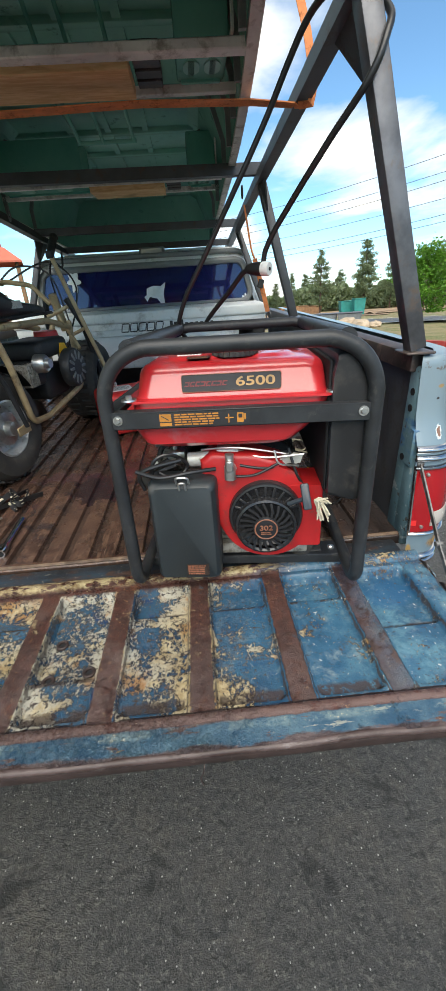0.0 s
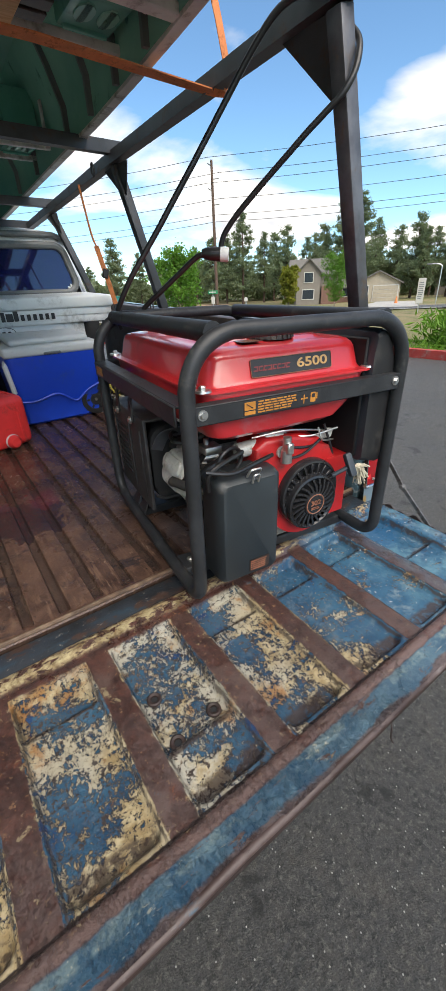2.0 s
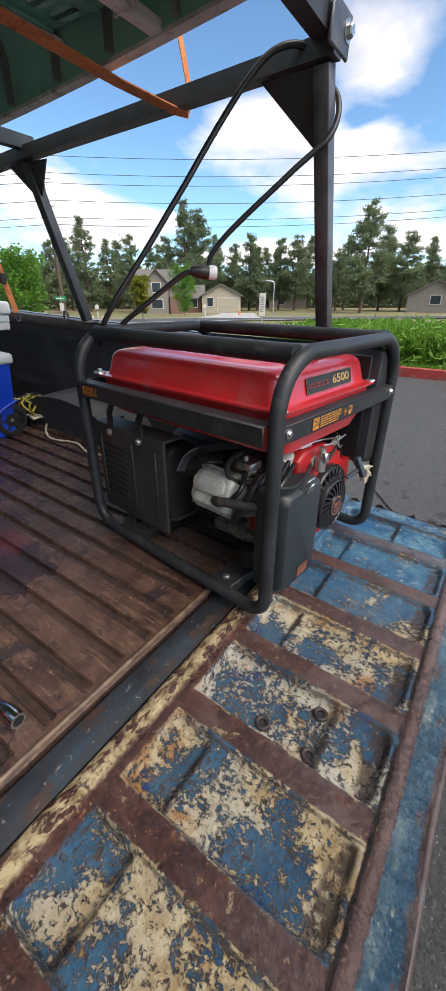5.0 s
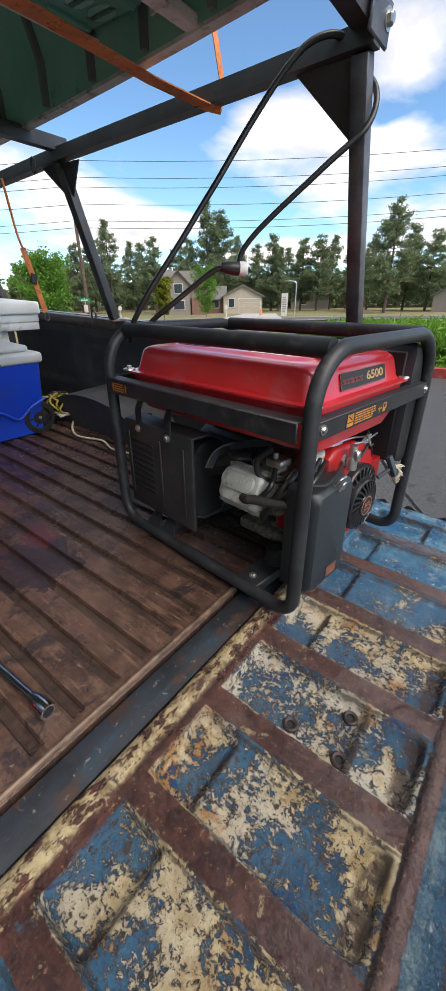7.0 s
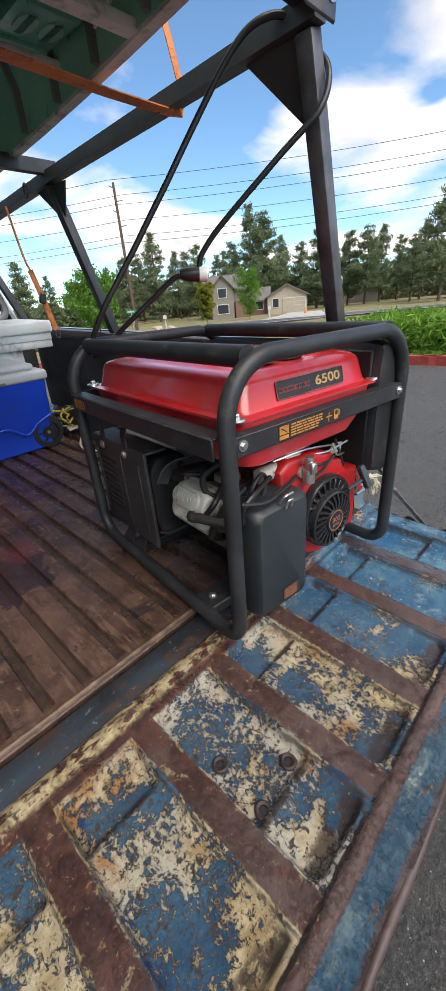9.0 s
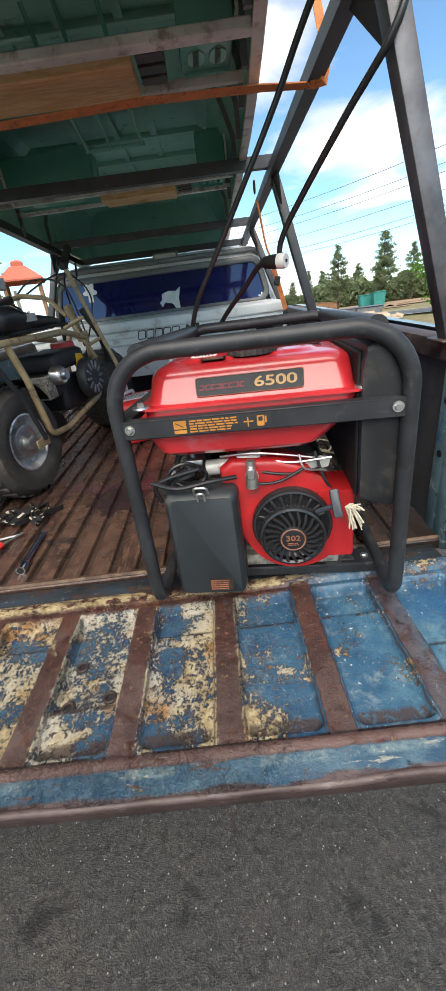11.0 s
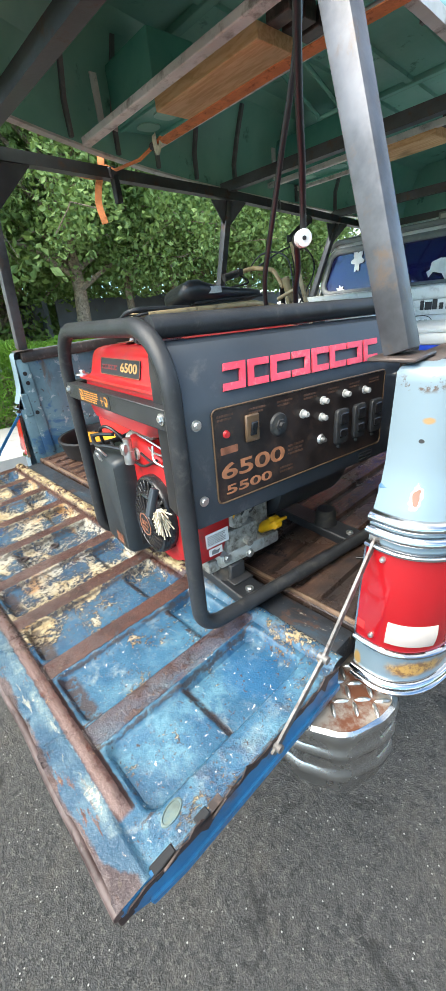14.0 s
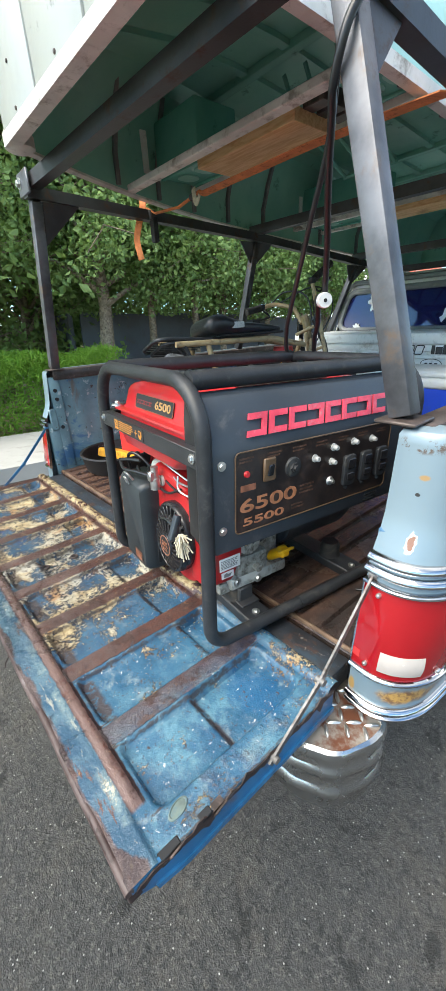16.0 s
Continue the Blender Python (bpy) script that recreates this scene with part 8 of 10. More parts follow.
def oil_pan():
    p = put("drain_pan", "round black plastic drain pan holding a stained yellow sponge", "drain pan", Matrix.Translation((-0.968, 1.08, FLOOR)) @ Matrix.Diagonal((1.16, 1.16, 1.05, 1)))
    bm = B()
    lathe(bm, [(0.0, 0.006), (0.118, 0.006), (0.126, 0.012), (0.140, 0.084), (0.149, 0.087), (0.151, 0.08), (0.146, 0.076), (0.132, 0.01), (0.12, 0.0), (0.0, 0.0)], 40, Matrix())
    part("basin", fix(bm), M["hdpe_black"], p, "scuffed black basin")
    bm = B()
    tube(bm, fillet([(-0.15, -0.02, 0.084), (-0.165, -0.02, 0.07), (-0.165, 0.02, 0.07), (-0.15, 0.02, 0.084)], 0.008, 3), 0.005, 6)
    part("grip_lug", bm, M["hdpe_black"], p)
    sp = put("sponge", "half-round yellow foam pad with a charred edge", "sponge", Matrix.Translation((-0.975, 1.09, FLOOR + 0.032)) @ pose(0, 0, 0, -16, 4, 24))
    bm = B()
    n = 22
    poly = [(0.108 * math.cos(math.pi * k / n) * (1 + 0.04 * math.sin(k * 2.3)), 0.10 * math.sin(math.pi * k / n) - 0.03 + 0.004 * math.sin(k * 3.1)) for k in range(n + 1)]
    prism(bm, poly, 0.045, Matrix(), 0, 0.008, 2)
    part("pad", fix(bm), M["sponge"], sp)
    bm = B()
    tube(bm, [(x, y, 0.047 + 0.003 * math.sin(k)) for k, (x, y) in enumerate(poly)], [0.006 + 0.003 * math.sin(k * 1.7) for k in range(len(poly))], 6)
    part("charred_edge", bm, M["dark"], sp, "charred dark edge")


def tools():
    # socket extension: chromed bar
    a, b = Vector((-0.600, 0.905, FLOOR + 0.014)), Vector((-0.612, 1.10, FLOOR + 0.011))
    t = put("socket_bar", "chromed steel socket extension bar", "wrench")
    d = (b - a).normalized()
    bm = B()
    tube(bm, [a, a + d * 0.004, a + d * 0.03, a + d * 0.042, a + d * 0.05, b], [0.0135, 0.0145, 0.0145, 0.0105, 0.0085, 0.0085], 16)
    part("bar", fix(bm), M["chrome"], t)
    bm = B()
    cyl(bm, a - d * 0.0005, a + d * 0.003, 0.0095, 12)
    part("socket_mouth", bm, M["dark"], t)
    for nm, lab, p, q, col, r in (("screwdriver", "screwdriver with yellow and black handle", (-0.86, 1.06), (-0.72, 1.10), "yellow_plastic", 0.011), ("screwdriver", "screwdriver with a red handle", (-0.775, 0.985), (-0.70, 1.09), "red_plastic", 0.013)):
        s = put(nm, lab, "screwdriver")
        a, b = Vector((*p, FLOOR + r)), Vector((*q, FLOOR + r))
        d = (b - a).normalized()
        bm = B()
        tube(bm, [a, a + d * 0.006, a + d * 0.03, a + d * 0.075, a + d * 0.09], [r * 0.6, r, r * 0.9, r, r * 0.6], 8)
        part("handle", fix(bm), M[col], s)
        bm = B()
        cyl(bm, a + d * 0.02, a + d * 0.07, r * 1.03, 8)
        part("grip_band", bm, M["hdpe_black"], s)
        bm = B()
        cyl(bm, a + d * 0.088, b + d * 0.03, 0.0035, 8)
        part("blade", bm, M["zinc"], s)
    # crumpled lanyard
    l = put("lanyard", "crumpled black lanyard with pale lettering", "lanyard")
    rnd = random.Random(9)
    bm = B()
    pts = smooth_path([(-0.80 + 0.17 * k / 17 + 0.03 * math.sin(k * 2.7), 1.22 + 0.05 * math.sin(k * 1.9) + 0.02 * math.sin(k * 4.1), FLOOR + 0.010 + 0.020 * abs(math.sin(k * 1.3))) for k in range(18)], 5)
    tube(bm, pts, 0, flat=(0.020, 0.002), up=(0.3, 0.2, 1))
    part("strap", fix(bm), M["ink"], l)
    for k in range(3, len(pts) - 4, 3):
        bm = B()
        p, q = pts[k], pts[k + 1]
        tube(bm, [p + Vector((0, 0, 0.0025)), q + Vector((0, 0, 0.0025))], 0, flat=(0.010, 0.0015), up=(0.3, 0.2, 1))
        part("lettering_bar", fix(bm), M["rope"], l)
    # loose rope by the wheel housing
    r = put("rope_tangle", "tangled yellow and black nylon rope", "rope")
    for k, (col, c) in enumerate((("rope", (0.30, 2.26)), ("yellow_rope", (0.33, 2.33)), ("yellow_rope", (0.31, 2.30)), ("cable", (0.32, 2.31)))):
        bm = B()
        ctl = [(c[0] + 0.07 * math.sin(q * 2.1 + k) + 0.02 * rnd.random(), c[1] + 0.09 * math.cos(q * 1.7 + k * 1.3), FLOOR + 0.008 + 0.10 * abs(math.sin(q * 0.9 + k)) * (0.4 if k == 0 else 1)) for q in range(11)]
        if k == 0:
            ctl += [(0.25, 2.10, FLOOR + 0.007), (0.20, 1.98, FLOOR + 0.007), (0.235, 1.86, FLOOR + 0.007), (0.20, 1.74, FLOOR + 0.007), (0.225, 1.62, FLOOR + 0.007)]
        tube(bm, smooth_path(ctl, 6), 0.005, 7)
        part("rope_strand", bm, M[col], r)
    w = put("thin_cord", "thin pale looped cord", "cord")
    bm = B()
    tube(bm, smooth_path([(0.40, 1.62, FLOOR + 0.006), (0.36, 1.55, FLOOR + 0.006), (0.40, 1.48, FLOOR + 0.008), (0.43, 1.56, FLOOR + 0.012), (0.38, 1.60, FLOOR + 0.012), (0.37, 1.50, FLOOR + 0.008), (0.42, 1.45, FLOOR + 0.006)], 8), 0.0035, 6)
    part("cord", bm, M["rope"], w)
    w = put("loose_wire", "loose black wire curling from the generator", "wire")
    bm = B()
    tube(bm, smooth_path([(0.34, 1.18, FLOOR + 0.05), (0.38, 1.16, FLOOR + 0.075), (0.43, 1.12, FLOOR + 0.05), (0.42, 1.06, FLOOR + 0.012), (0.38, 1.03, FLOOR + 0.006)], 8), 0.0028, 6)
    part("wire", bm, M["cable"], w)


M["sponge"] = plain("stained_yellow_foam", (0.62, 0.30, 0.02), 0.9, var=0.35, scale=14, bump=0.5, bscale=200, dirt=(0.12, 0.05, 0.02), dirt_amount=0.4)
M["yellow_rope"] = plain("yellow_rope", (0.5, 0.42, 0.06), 0.8, var=0.4, scale=80, bump=0.4, bscale=600, dirt=(0.04, 0.04, 0.03), dirt_amount=0.6)


def cable_lock():
    c = put("cable_lock", "black sleeved cable lock looped from rack beam to generator frame", "cable lock")
    bm = B()
    pts = [(-0.035, 1.30, 1.215), (-0.053, 1.268, 1.252), (-0.029, 1.234, 1.320), (0.007, 1.209, 1.379), (0.045, 1.185, 1.438), (0.082, 1.163, 1.497), (0.119, 1.140, 1.556), (0.156, 1.120, 1.615), (0.193, 1.095, 1.677), (0.225, 1.062, 1.737), (0.252, 1.028, 1.781), (0.276, 0.995, 1.799), (0.304, 0.970, 1.801), (0.340, 0.957, 1.788), (0.362, 0.940, 1.765), (0.367, 0.913, 1.738), (0.357, 0.8985, 1.710), (0.346, 0.8965, 1.680), (0.331, 0.906, 1.652), (0.317, 0.926, 1.632), (0.293, 0.958, 1.600), (0.270, 0.990, 1.566), (0.248, 1.022, 1.533), (0.226, 1.056, 1.498), (0.203, 1.088, 1.461), (0.186, 1.112, 1.425), (0.181, 1.119, 1.398)]
    tube(bm, smooth_path(pts, 8), 0.0066, 10)
    part("cable", bm, M["cable"], c, "glossy black vinyl sleeve")
    bm = B()
    pts = [(0.146, 1.143, 1.386), (0.131, 1.163, 1.377), (0.099, 1.208, 1.337), (0.066, 1.242, 1.301), (0.038, 1.278, 1.267), (0.02, 1.300, 1.238)]
    tube(bm, smooth_path(pts, 8), 0.0066, 10)
    part("cable", bm, M["cable"], c)
    d = Vector((0.76, -0.65, -0.05)).normalized()
    m = axes((0.1685, 1.126, 1.386), d.orthogonal(), d.cross(d.orthogonal()), d)
    bm = B()
    lathe(bm, [(0, -0.035), (0.010, -0.033), (0.014, -0.02), (0.016, 0.0), (0.016, 0.018)], 24, m)
    head = part("lock_body", fix(bm), M["cable"], c, "black lock body")
    bm = B()
    lathe(bm, [(0.0166, 0.014), (0.0166, 0.03), (0.015, 0.034), (0, 0.034)], 24, m)
    part("lock_face", fix(bm), M["white_plastic"], head, "pale grey key face")
    bm = B()
    lathe(bm, [(0.004, 0.0335), (0.004, 0.0355), (0, 0.0355)], 14, m)
    part("keyhole", fix(bm), M["dark"], head)


def straps():
    # over the boat: along under the planks between the beams
    s = put("ratchet_strap", "orange ratchet strap tied under the boat to both rack beams", "strap")
    bm = B()
    pts = [(0.344, 1.305, 1.785), (0.338, 1.310, 1.748), (0.311, 1.325, 1.750), (0.206, 1.425, 1.790), (-0.10, 1.415, 1.795), (-0.555, 1.37, 1.772)]
    tube(bm, pts[:3], 0, flat=(0.022, 0.0025), up=(0, 0.35, 1))
    tube(bm, pts[2:], 0, flat=(0.044, 0.0028), up=(0, 0.10, 1))
    part("webbing", fix(bm), M["orange_web"], s, "faded orange webbing")
    bm = B()
    tube(bm, [(0.344, 1.305, 1.785), (0.326, 1.32, 1.88), (0.28, 1.33, 2.02)], 0, flat=(0.020, 0.0025), up=(0, 1, 0))
    part("webbing", fix(bm), M["orange_web"], s)
    bm = B()
    tube(bm, [(-0.555, 1.37, 1.785), (-0.60, 1.372, 1.778), (-0.70, 1.375, 1.765), (-0.86, 1.37, 1.775), (-0.905, 1.365, 1.80), (-0.94, 1.36, 1.79)], 0, flat=(0.010, 0.006), up=(0, 0.2, 1))
    part("webbing", fix(bm), M["orange_web"], s)
    bm = B()
    tube(bm, [(-0.585, 1.37, 1.78), (-0.615, 1.372, 1.776)], 0.011, 8)
    part("wrap_tape", bm, M["ink"], s)
    bm = B()
    tube(bm, smooth_path([(-0.575, 1.355, 1.795), (-0.565, 1.35, 1.76), (-0.545, 1.345, 1.745), (-0.53, 1.345, 1.765)], 5), 0, flat=(0.022, 0.002), up=(0, 1, 0.2))
    part("loose_tail", fix(bm), M["rope"], s, "pale loose strap tail")
    bm = B()
    tube(bm, smooth_path([(-0.905, 1.345, 1.835), (-0.905, 1.34, 1.80), (-0.925, 1.335, 1.765), (-0.93, 1.325, 1.735), (-0.945, 1.32, 1.69), (-0.93, 1.318, 1.64), (-0.925, 1.32, 1.615)], 5), 0, flat=(0.026, 0.0025), up=(0.7, -0.7, 0))
    part("hanging_end", fix(bm), M["orange_web"], s, "knotted hanging strap end")
    bm = B()
    tube(bm, smooth_path([(-0.96, 1.26, 1.775), (-0.945, 1.31, 1.765), (-0.925, 1.35, 1.775), (-0.90, 1.36, 1.79)], 5), 0, flat=(0.03, 0.006), up=(0.2, 0, 1))
    part("knot", fix(bm), M["orange_web"], s)
    bm = B()
    box(bm, -0.012, 0.012, -0.016, 0.016, -0.075, 0.02, 0.004, 1, Matrix.Translation((-0.90, 1.385, 1.755)) @ pose(0, 0, 0, 12, 8, 20))
    part("ratchet", bm, M["hdpe_black"], s, "black ratchet buckle")
    bm = B()
    box(bm, -0.016, 0.016, -0.018, 0.018, -0.004, 0.03, 0.004, 1, Matrix.Translation((-0.90, 1.375, 1.765)) @ pose(0, 0, 0, 12, 8, 20))
    part("buckle_frame", bm, M["dark_steel"], s)
    # down strap by the toolbox
    s = put("tie_down_strap", "thin orange tie-down strap hooked to the bed rail", "strap")
    bm = B()
    tube(bm, smooth_path([(0.298, 2.40, 1.70), (0.33, 2.42, 1.52), (0.352, 2.43, 1.46)], 4), 0.005, 8)
    part("cord", bm, M["orange_web"], s)
    bm = B()
    tube(bm, [(0.350, 2.43, 1.465), (0.375, 2.44, 1.38), (0.39, 2.447, 1.33), (0.425, 2.46, 1.20)], 0, flat=(0.024, 0.007), up=(0.3, 1, 0.2))
    part("webbing", fix(bm), M["orange_web"], s, "doubled orange webbing")
    bm = B()
    box(bm, -0.015, 0.015, -0.008, 0.008, -0.022, 0.022, 0.003, 1, Matrix.Translation((0.384, 2.443, 1.345)) @ pose(0, 0, 0, 0, 15, 0))
    part("cam_buckle", bm, M["hdpe_black"], s, "black cam buckle")
    bm = B()
    tube(bm, [(0.43 + 0.012 * math.sin(q * math.pi / 8), 2.462, 1.178 + 0.018 * math.cos(q * math.pi / 8)) for q in range(15)], 0.0035, 7)
    part("hook", bm, M["dark_steel"], s)
    # loops on the rail
    h = put("tie_down_loop", "small black steel tie-down loop on the bed rail", "tie-down loop")
    bm = B()
    tube(bm, fillet([(0.50, 2.16, 1.185), (0.50, 2.16, 1.222), (0.50, 2.19, 1.222), (0.50, 2.19, 1.185)], 0.014, 5), 0.004, 8)
    part("loop", bm, M["dark_steel"], h)


def mini_bike():
    F = Matrix.Translation((-0.80, 1.50, FLOOR)) @ pose(0, 0, 0, 0, 0, -12)     # y ahead from the rear axle
    b = put("mini_bike", "tan and black mini bike with fat knobbly tyres", "mini bike", F)
    def wheel(p, steer):
        w = empty("wheel")
        w.parent = b
        m = Matrix.Translation(p) @ pose(0, 0, 0, 0, 0, steer) @ pose(0, 0, 0, 0, 90, 0)
        bm = B()
        lathe(bm, [(0.095, 0.070), (0.112, 0.090), (0.145, 0.102), (0.178, 0.094), (0.196, 0.068), (0.203, 0.03), (0.204, 0.0), (0.203, -0.03), (0.196, -0.068), (0.178, -0.094), (0.145, -0.102), (0.112, -0.090), (0.095, -0.070)], 48, m)
        ty = part("tyre", fix(bm), M["tyre_rubber"], w, "dusty fat knobbly tyre")
        for k in range(30):
            for s in (-1, 1):
                bm = B()
                box(bm, 0.197, 0.207, -0.013, 0.013, min(s * 0.008, s * 0.066), max(s * 0.008, s * 0.066), 0.004, 1, m @ Matrix.Rotation(2 * math.pi * (k + (0.5 if s > 0 else 0)) / 30, 4, "Z"))
                part("tread_block", bm, M["tyre_rubber"], ty)
        bm = B()
        for s in (-1, 1):
            lathe(bm, [(0.102, s * 0.078), (0.106, s * 0.084), (0.100, s * 0.086), (0.094, s * 0.074), (0.088, s * 0.04), (0.062, s * 0.032), (0.05, s * 0.036), (0.026, s * 0.045), (0.022, s * 0.06), (0.0, s * 0.062)], 36, m)
        part("rim", fix(bm), M["rim_silver"], w, "dusty silver rim")
        bm = B()
        lathe(bm, [(0.064, 0.034), (0.062, 0.072), (0.054, 0.074), (0.030, 0.076), (0.026, 0.10), (0.012, 0.105), (0.0, 0.105)], 28, m)
        part("brake_drum", fix(bm), M["zinc"], w)
        for k in range(4):
            bm = B()
            a = k * math.pi / 2 + 0.4
            box(bm, 0.058, 0.096, -0.012, 0.012, 0.040, 0.047, 0.003, 1, m @ Matrix.Rotation(a, 4, "Z"))
            part("rim_spoke", bm, M["rim_silver"], w)
    wheel((0, -0.035, 0.207), 0)
    wheel((0.0, 0.82, 0.207), 6)
    tan, blk = M["tan_paint"], M["black_tube"]
    def pipe(name, pts, r, mt, label="", fil=0.04, par=None):
        bm = B()
        tube(bm, fillet(pts, fil, 5), r, 12)
        return part(name, bm, mt, par or b, label)
    for s in (-1, 1):
        x = s * 0.105
        pipe("frame_rail", [(x, -0.16, 0.55), (x, 0.36, 0.545), (x * 0.75, 0.58, 0.50)], 0.0125, tan, "tan seat rail tube")
        pipe("down_tube", [(x * 0.95, 0.0, 0.545), (x * 1.05, 0.03, 0.42), (x * 1.12, 0.06, 0.20), (x * 1.0, 0.20, 0.185), (x * 0.9, 0.55, 0.235), (x * 0.4, 0.66, 0.52)], 0.0125, tan, "bent tan frame tube")
        pipe("rear_stay", [(x * 1.0, -0.12, 0.545), (x * 1.1, -0.03, 0.36), (x * 1.16, 0.01, 0.2)], 0.009, blk, "black stay")
        pipe("fork_leg", [(x * 0.9, 0.80, 0.187), (x * 0.9, 0.70, 0.50), (x * 0.5, 0.66, 0.62)], 0.014, blk, "black fork leg")
        bm = B()
        box(bm, x * 1.0 - 0.003, x * 1.0 + 0.003, -0.03, 0.05, 0.17, 0.205, 0.003, 1)
        part("axle_plate", bm, tan, b)
    pipe("head_tube", [(0, 0.69, 0.48), (0, 0.64, 0.64)], 0.02, tan)
    pipe("steering_stay", [(0.022, 0.662, 0.81), (0.084, 0.678, 0.587), (0.172, 0.70, 0.28)], 0.0105, tan, "long straight tan steering tube", 0.02)
    pipe("stay_rung", [(0.080, 0.678, 0.597), (-0.04, 0.62, 0.545)], 0.009, tan)
    pipe("stay_rung", [(0.112, 0.686, 0.485), (0.045, 0.645, 0.455)], 0.008, tan)
    pipe("stay_post", [(0.005, 0.645, 0.55), (0.10, 0.60, 0.40)], 0.010, tan)
    pipe("handlebar", [(-0.02, 0.64, 0.60), (-0.10, 0.645, 0.685), (-0.185, 0.575, 0.705), (-0.20, 0.47, 0.685)], 0.011, tan, "bent tan handlebar", 0.04)
    for a, c in (((0.022, 0.665, 0.80), (-0.024, 0.825, 0.885)), ((-0.198, 0.50, 0.690), (-0.206, 0.405, 0.672))):
        bm = B()
        a, c = Vector(a), Vector(c)
        tube(bm, [a, a.lerp(c, 0.1), a.lerp(c, 0.95), c], [0.013, 0.0175, 0.0175, 0.02], 12)
        part("grip", fix(bm), M["rubber"], b, "black rubber grip")
        bm = B()
        box(bm, -0.016, 0.016, -0.014, 0.014, -0.014, 0.018, 0.004, 1, Matrix.Translation(a))
        tube(bm, smooth_path([a + Vector((0, 0.0, -0.01)), a + Vector((0.03, 0.03, -0.05)), a.lerp(c, 0.8) + Vector((0.03, 0, -0.05))], 4), 0.005, 6)
        part("lever", bm, M["hdpe_black"], b, "black lever clamp")
    for k, pts in enumerate(([(-0.22, 0.56, 0.69), (-0.12, 0.60, 0.76), (0.0, 0.66, 0.72), (0.05, 0.66, 0.5)], [(0.02, 0.68, 0.80), (-0.03, 0.72, 0.72), (-0.03, 0.74, 0.58), (0.0, 0.7, 0.45)], [(-0.2, 0.57, 0.69), (-0.05, 0.75, 0.78), (0.06, 0.78, 0.66), (0.04, 0.6, 0.4)])):
        bm = B()
        tube(bm, smooth_path(pts, 8), 0.004, 7)
        part("control_cable", bm, M["cable"], b)
    # seat
    bm = B()
    rings = []
    for y, w, lo, hi in ((0.002, 0.075, 0.592, 0.612), (0.014, 0.112, 0.574, 0.638), (0.045, 0.128, 0.564, 0.656), (0.085, 0.130, 0.562, 0.657), (0.125, 0.126, 0.562, 0.642), (0.19, 0.116, 0.562, 0.622), (0.28, 0.104, 0.561, 0.611), (0.37, 0.088, 0.560, 0.602), (0.43, 0.070, 0.560, 0.594), (0.458, 0.036, 0.566, 0.584)):
        h = hi - lo
        rings.append([bm.verts.new((px - 0.004, y, (lo + hi) / 2 + pz * (1 - 0.25 * (px / w) ** 2 if pz > 0 else 1) + 0.13 * px)) for px, pz in rrect(w * 2, h, min(h, w) * 0.44, 6)])
    for a, c in zip(rings, rings[1:]):
        for i in range(len(a)):
            bm.faces.new((a[i], a[(i + 1) % len(a)], c[(i + 1) % len(a)], c[i]))
    bm.faces.new(rings[0][::-1])
    bm.faces.new(rings[-1])
    seat = part("seat", fix(bm), M["seat_vinyl"], b, "black vinyl saddle", angle=60)
    bm = B()
    prism(bm, rrect(0.066, 0.026, 0.004), 0.004, axes((0.1185, 0.150, 0.616), (0.085, 1, 0), (-0.12, 0, 1), (1, -0.085, 0.12)))
    part("seat_badge", bm, M["dull_white"], seat, "pale printed badge")
    bm = B()
    tube(bm, [(0.10 * (1 if q < 2 else -1), 0.06 + 0.36 * (q % 2 == (1 if q < 2 else 0)), 0.573) for q in range(4)], 0.006, 6, closed=True)
    part("seat_base", bm, M["hdpe_black"], seat)
    # luggage rack behind the seat
    rkk = empty("luggage_rack")
    rkk.parent = b
    lean = 0.30
    pipe("rack_hoop", [(0.092, 0.03, 0.560), (0.082, -0.235, 0.578), (-0.140, -0.242, 0.578 - 0.222 * lean), (-0.130, 0.03, 0.560 - 0.222 * lean)], 0.009, blk, "black tube hoop", 0.055, rkk)
    pipe("rack_hoop", [(0.096, 0.03, 0.545), (0.094, -0.205, 0.560), (-0.128, -0.212, 0.560 - 0.222 * lean), (-0.126, 0.03, 0.545 - 0.222 * lean)], 0.007, blk, "", 0.05, rkk)
    for k in range(6):
        bm = B()
        x = -0.108 + k * 0.033
        zz = (x - 0.085) * lean
        tube(bm, [(x, -0.232, 0.576 + zz), (x, 0.025, 0.559 + zz)], 0, flat=(0.015, 0.006), up=(0, 0, 1))
        part("rack_slat", fix(bm), blk, rkk)
    for x in (-0.07, 0.05):
        pipe("rack_stay", [(x, -0.15, 0.568 + (x - 0.085) * lean), (x * 1.1, -0.07, 0.47), (x * 1.3, -0.01, 0.36)], 0.0065, blk, "", 0.02, rkk)
    # engine with clutch cover and fan
    bm = B()
    box(bm, -0.09, 0.085, 0.28, 0.47, 0.23, 0.37, 0.02, 3)
    box(bm, -0.08, 0.08, 0.16, 0.30, 0.30, 0.40, 0.02, 3)
    box(bm, -0.10, 0.10, 0.25, 0.50, 0.40, 0.475, 0.025, 3)
    eng = part("engine", bm, M["hdpe_black"], b, "small black engine")
    fm = axes((0.112, 0.44, 0.340), (0, 1, 0), (0, 0, 1), (1, 0, 0))
    bm = B()
    lathe(bm, [(0.085, 0.0), (0.085, 0.03), (0.078, 0.04), (0.03, 0.045), (0.0, 0.045)], 28, fm)
    fan = part("fan_cover", fix(bm), M["black_plastic"], eng, "black slotted fan cover")
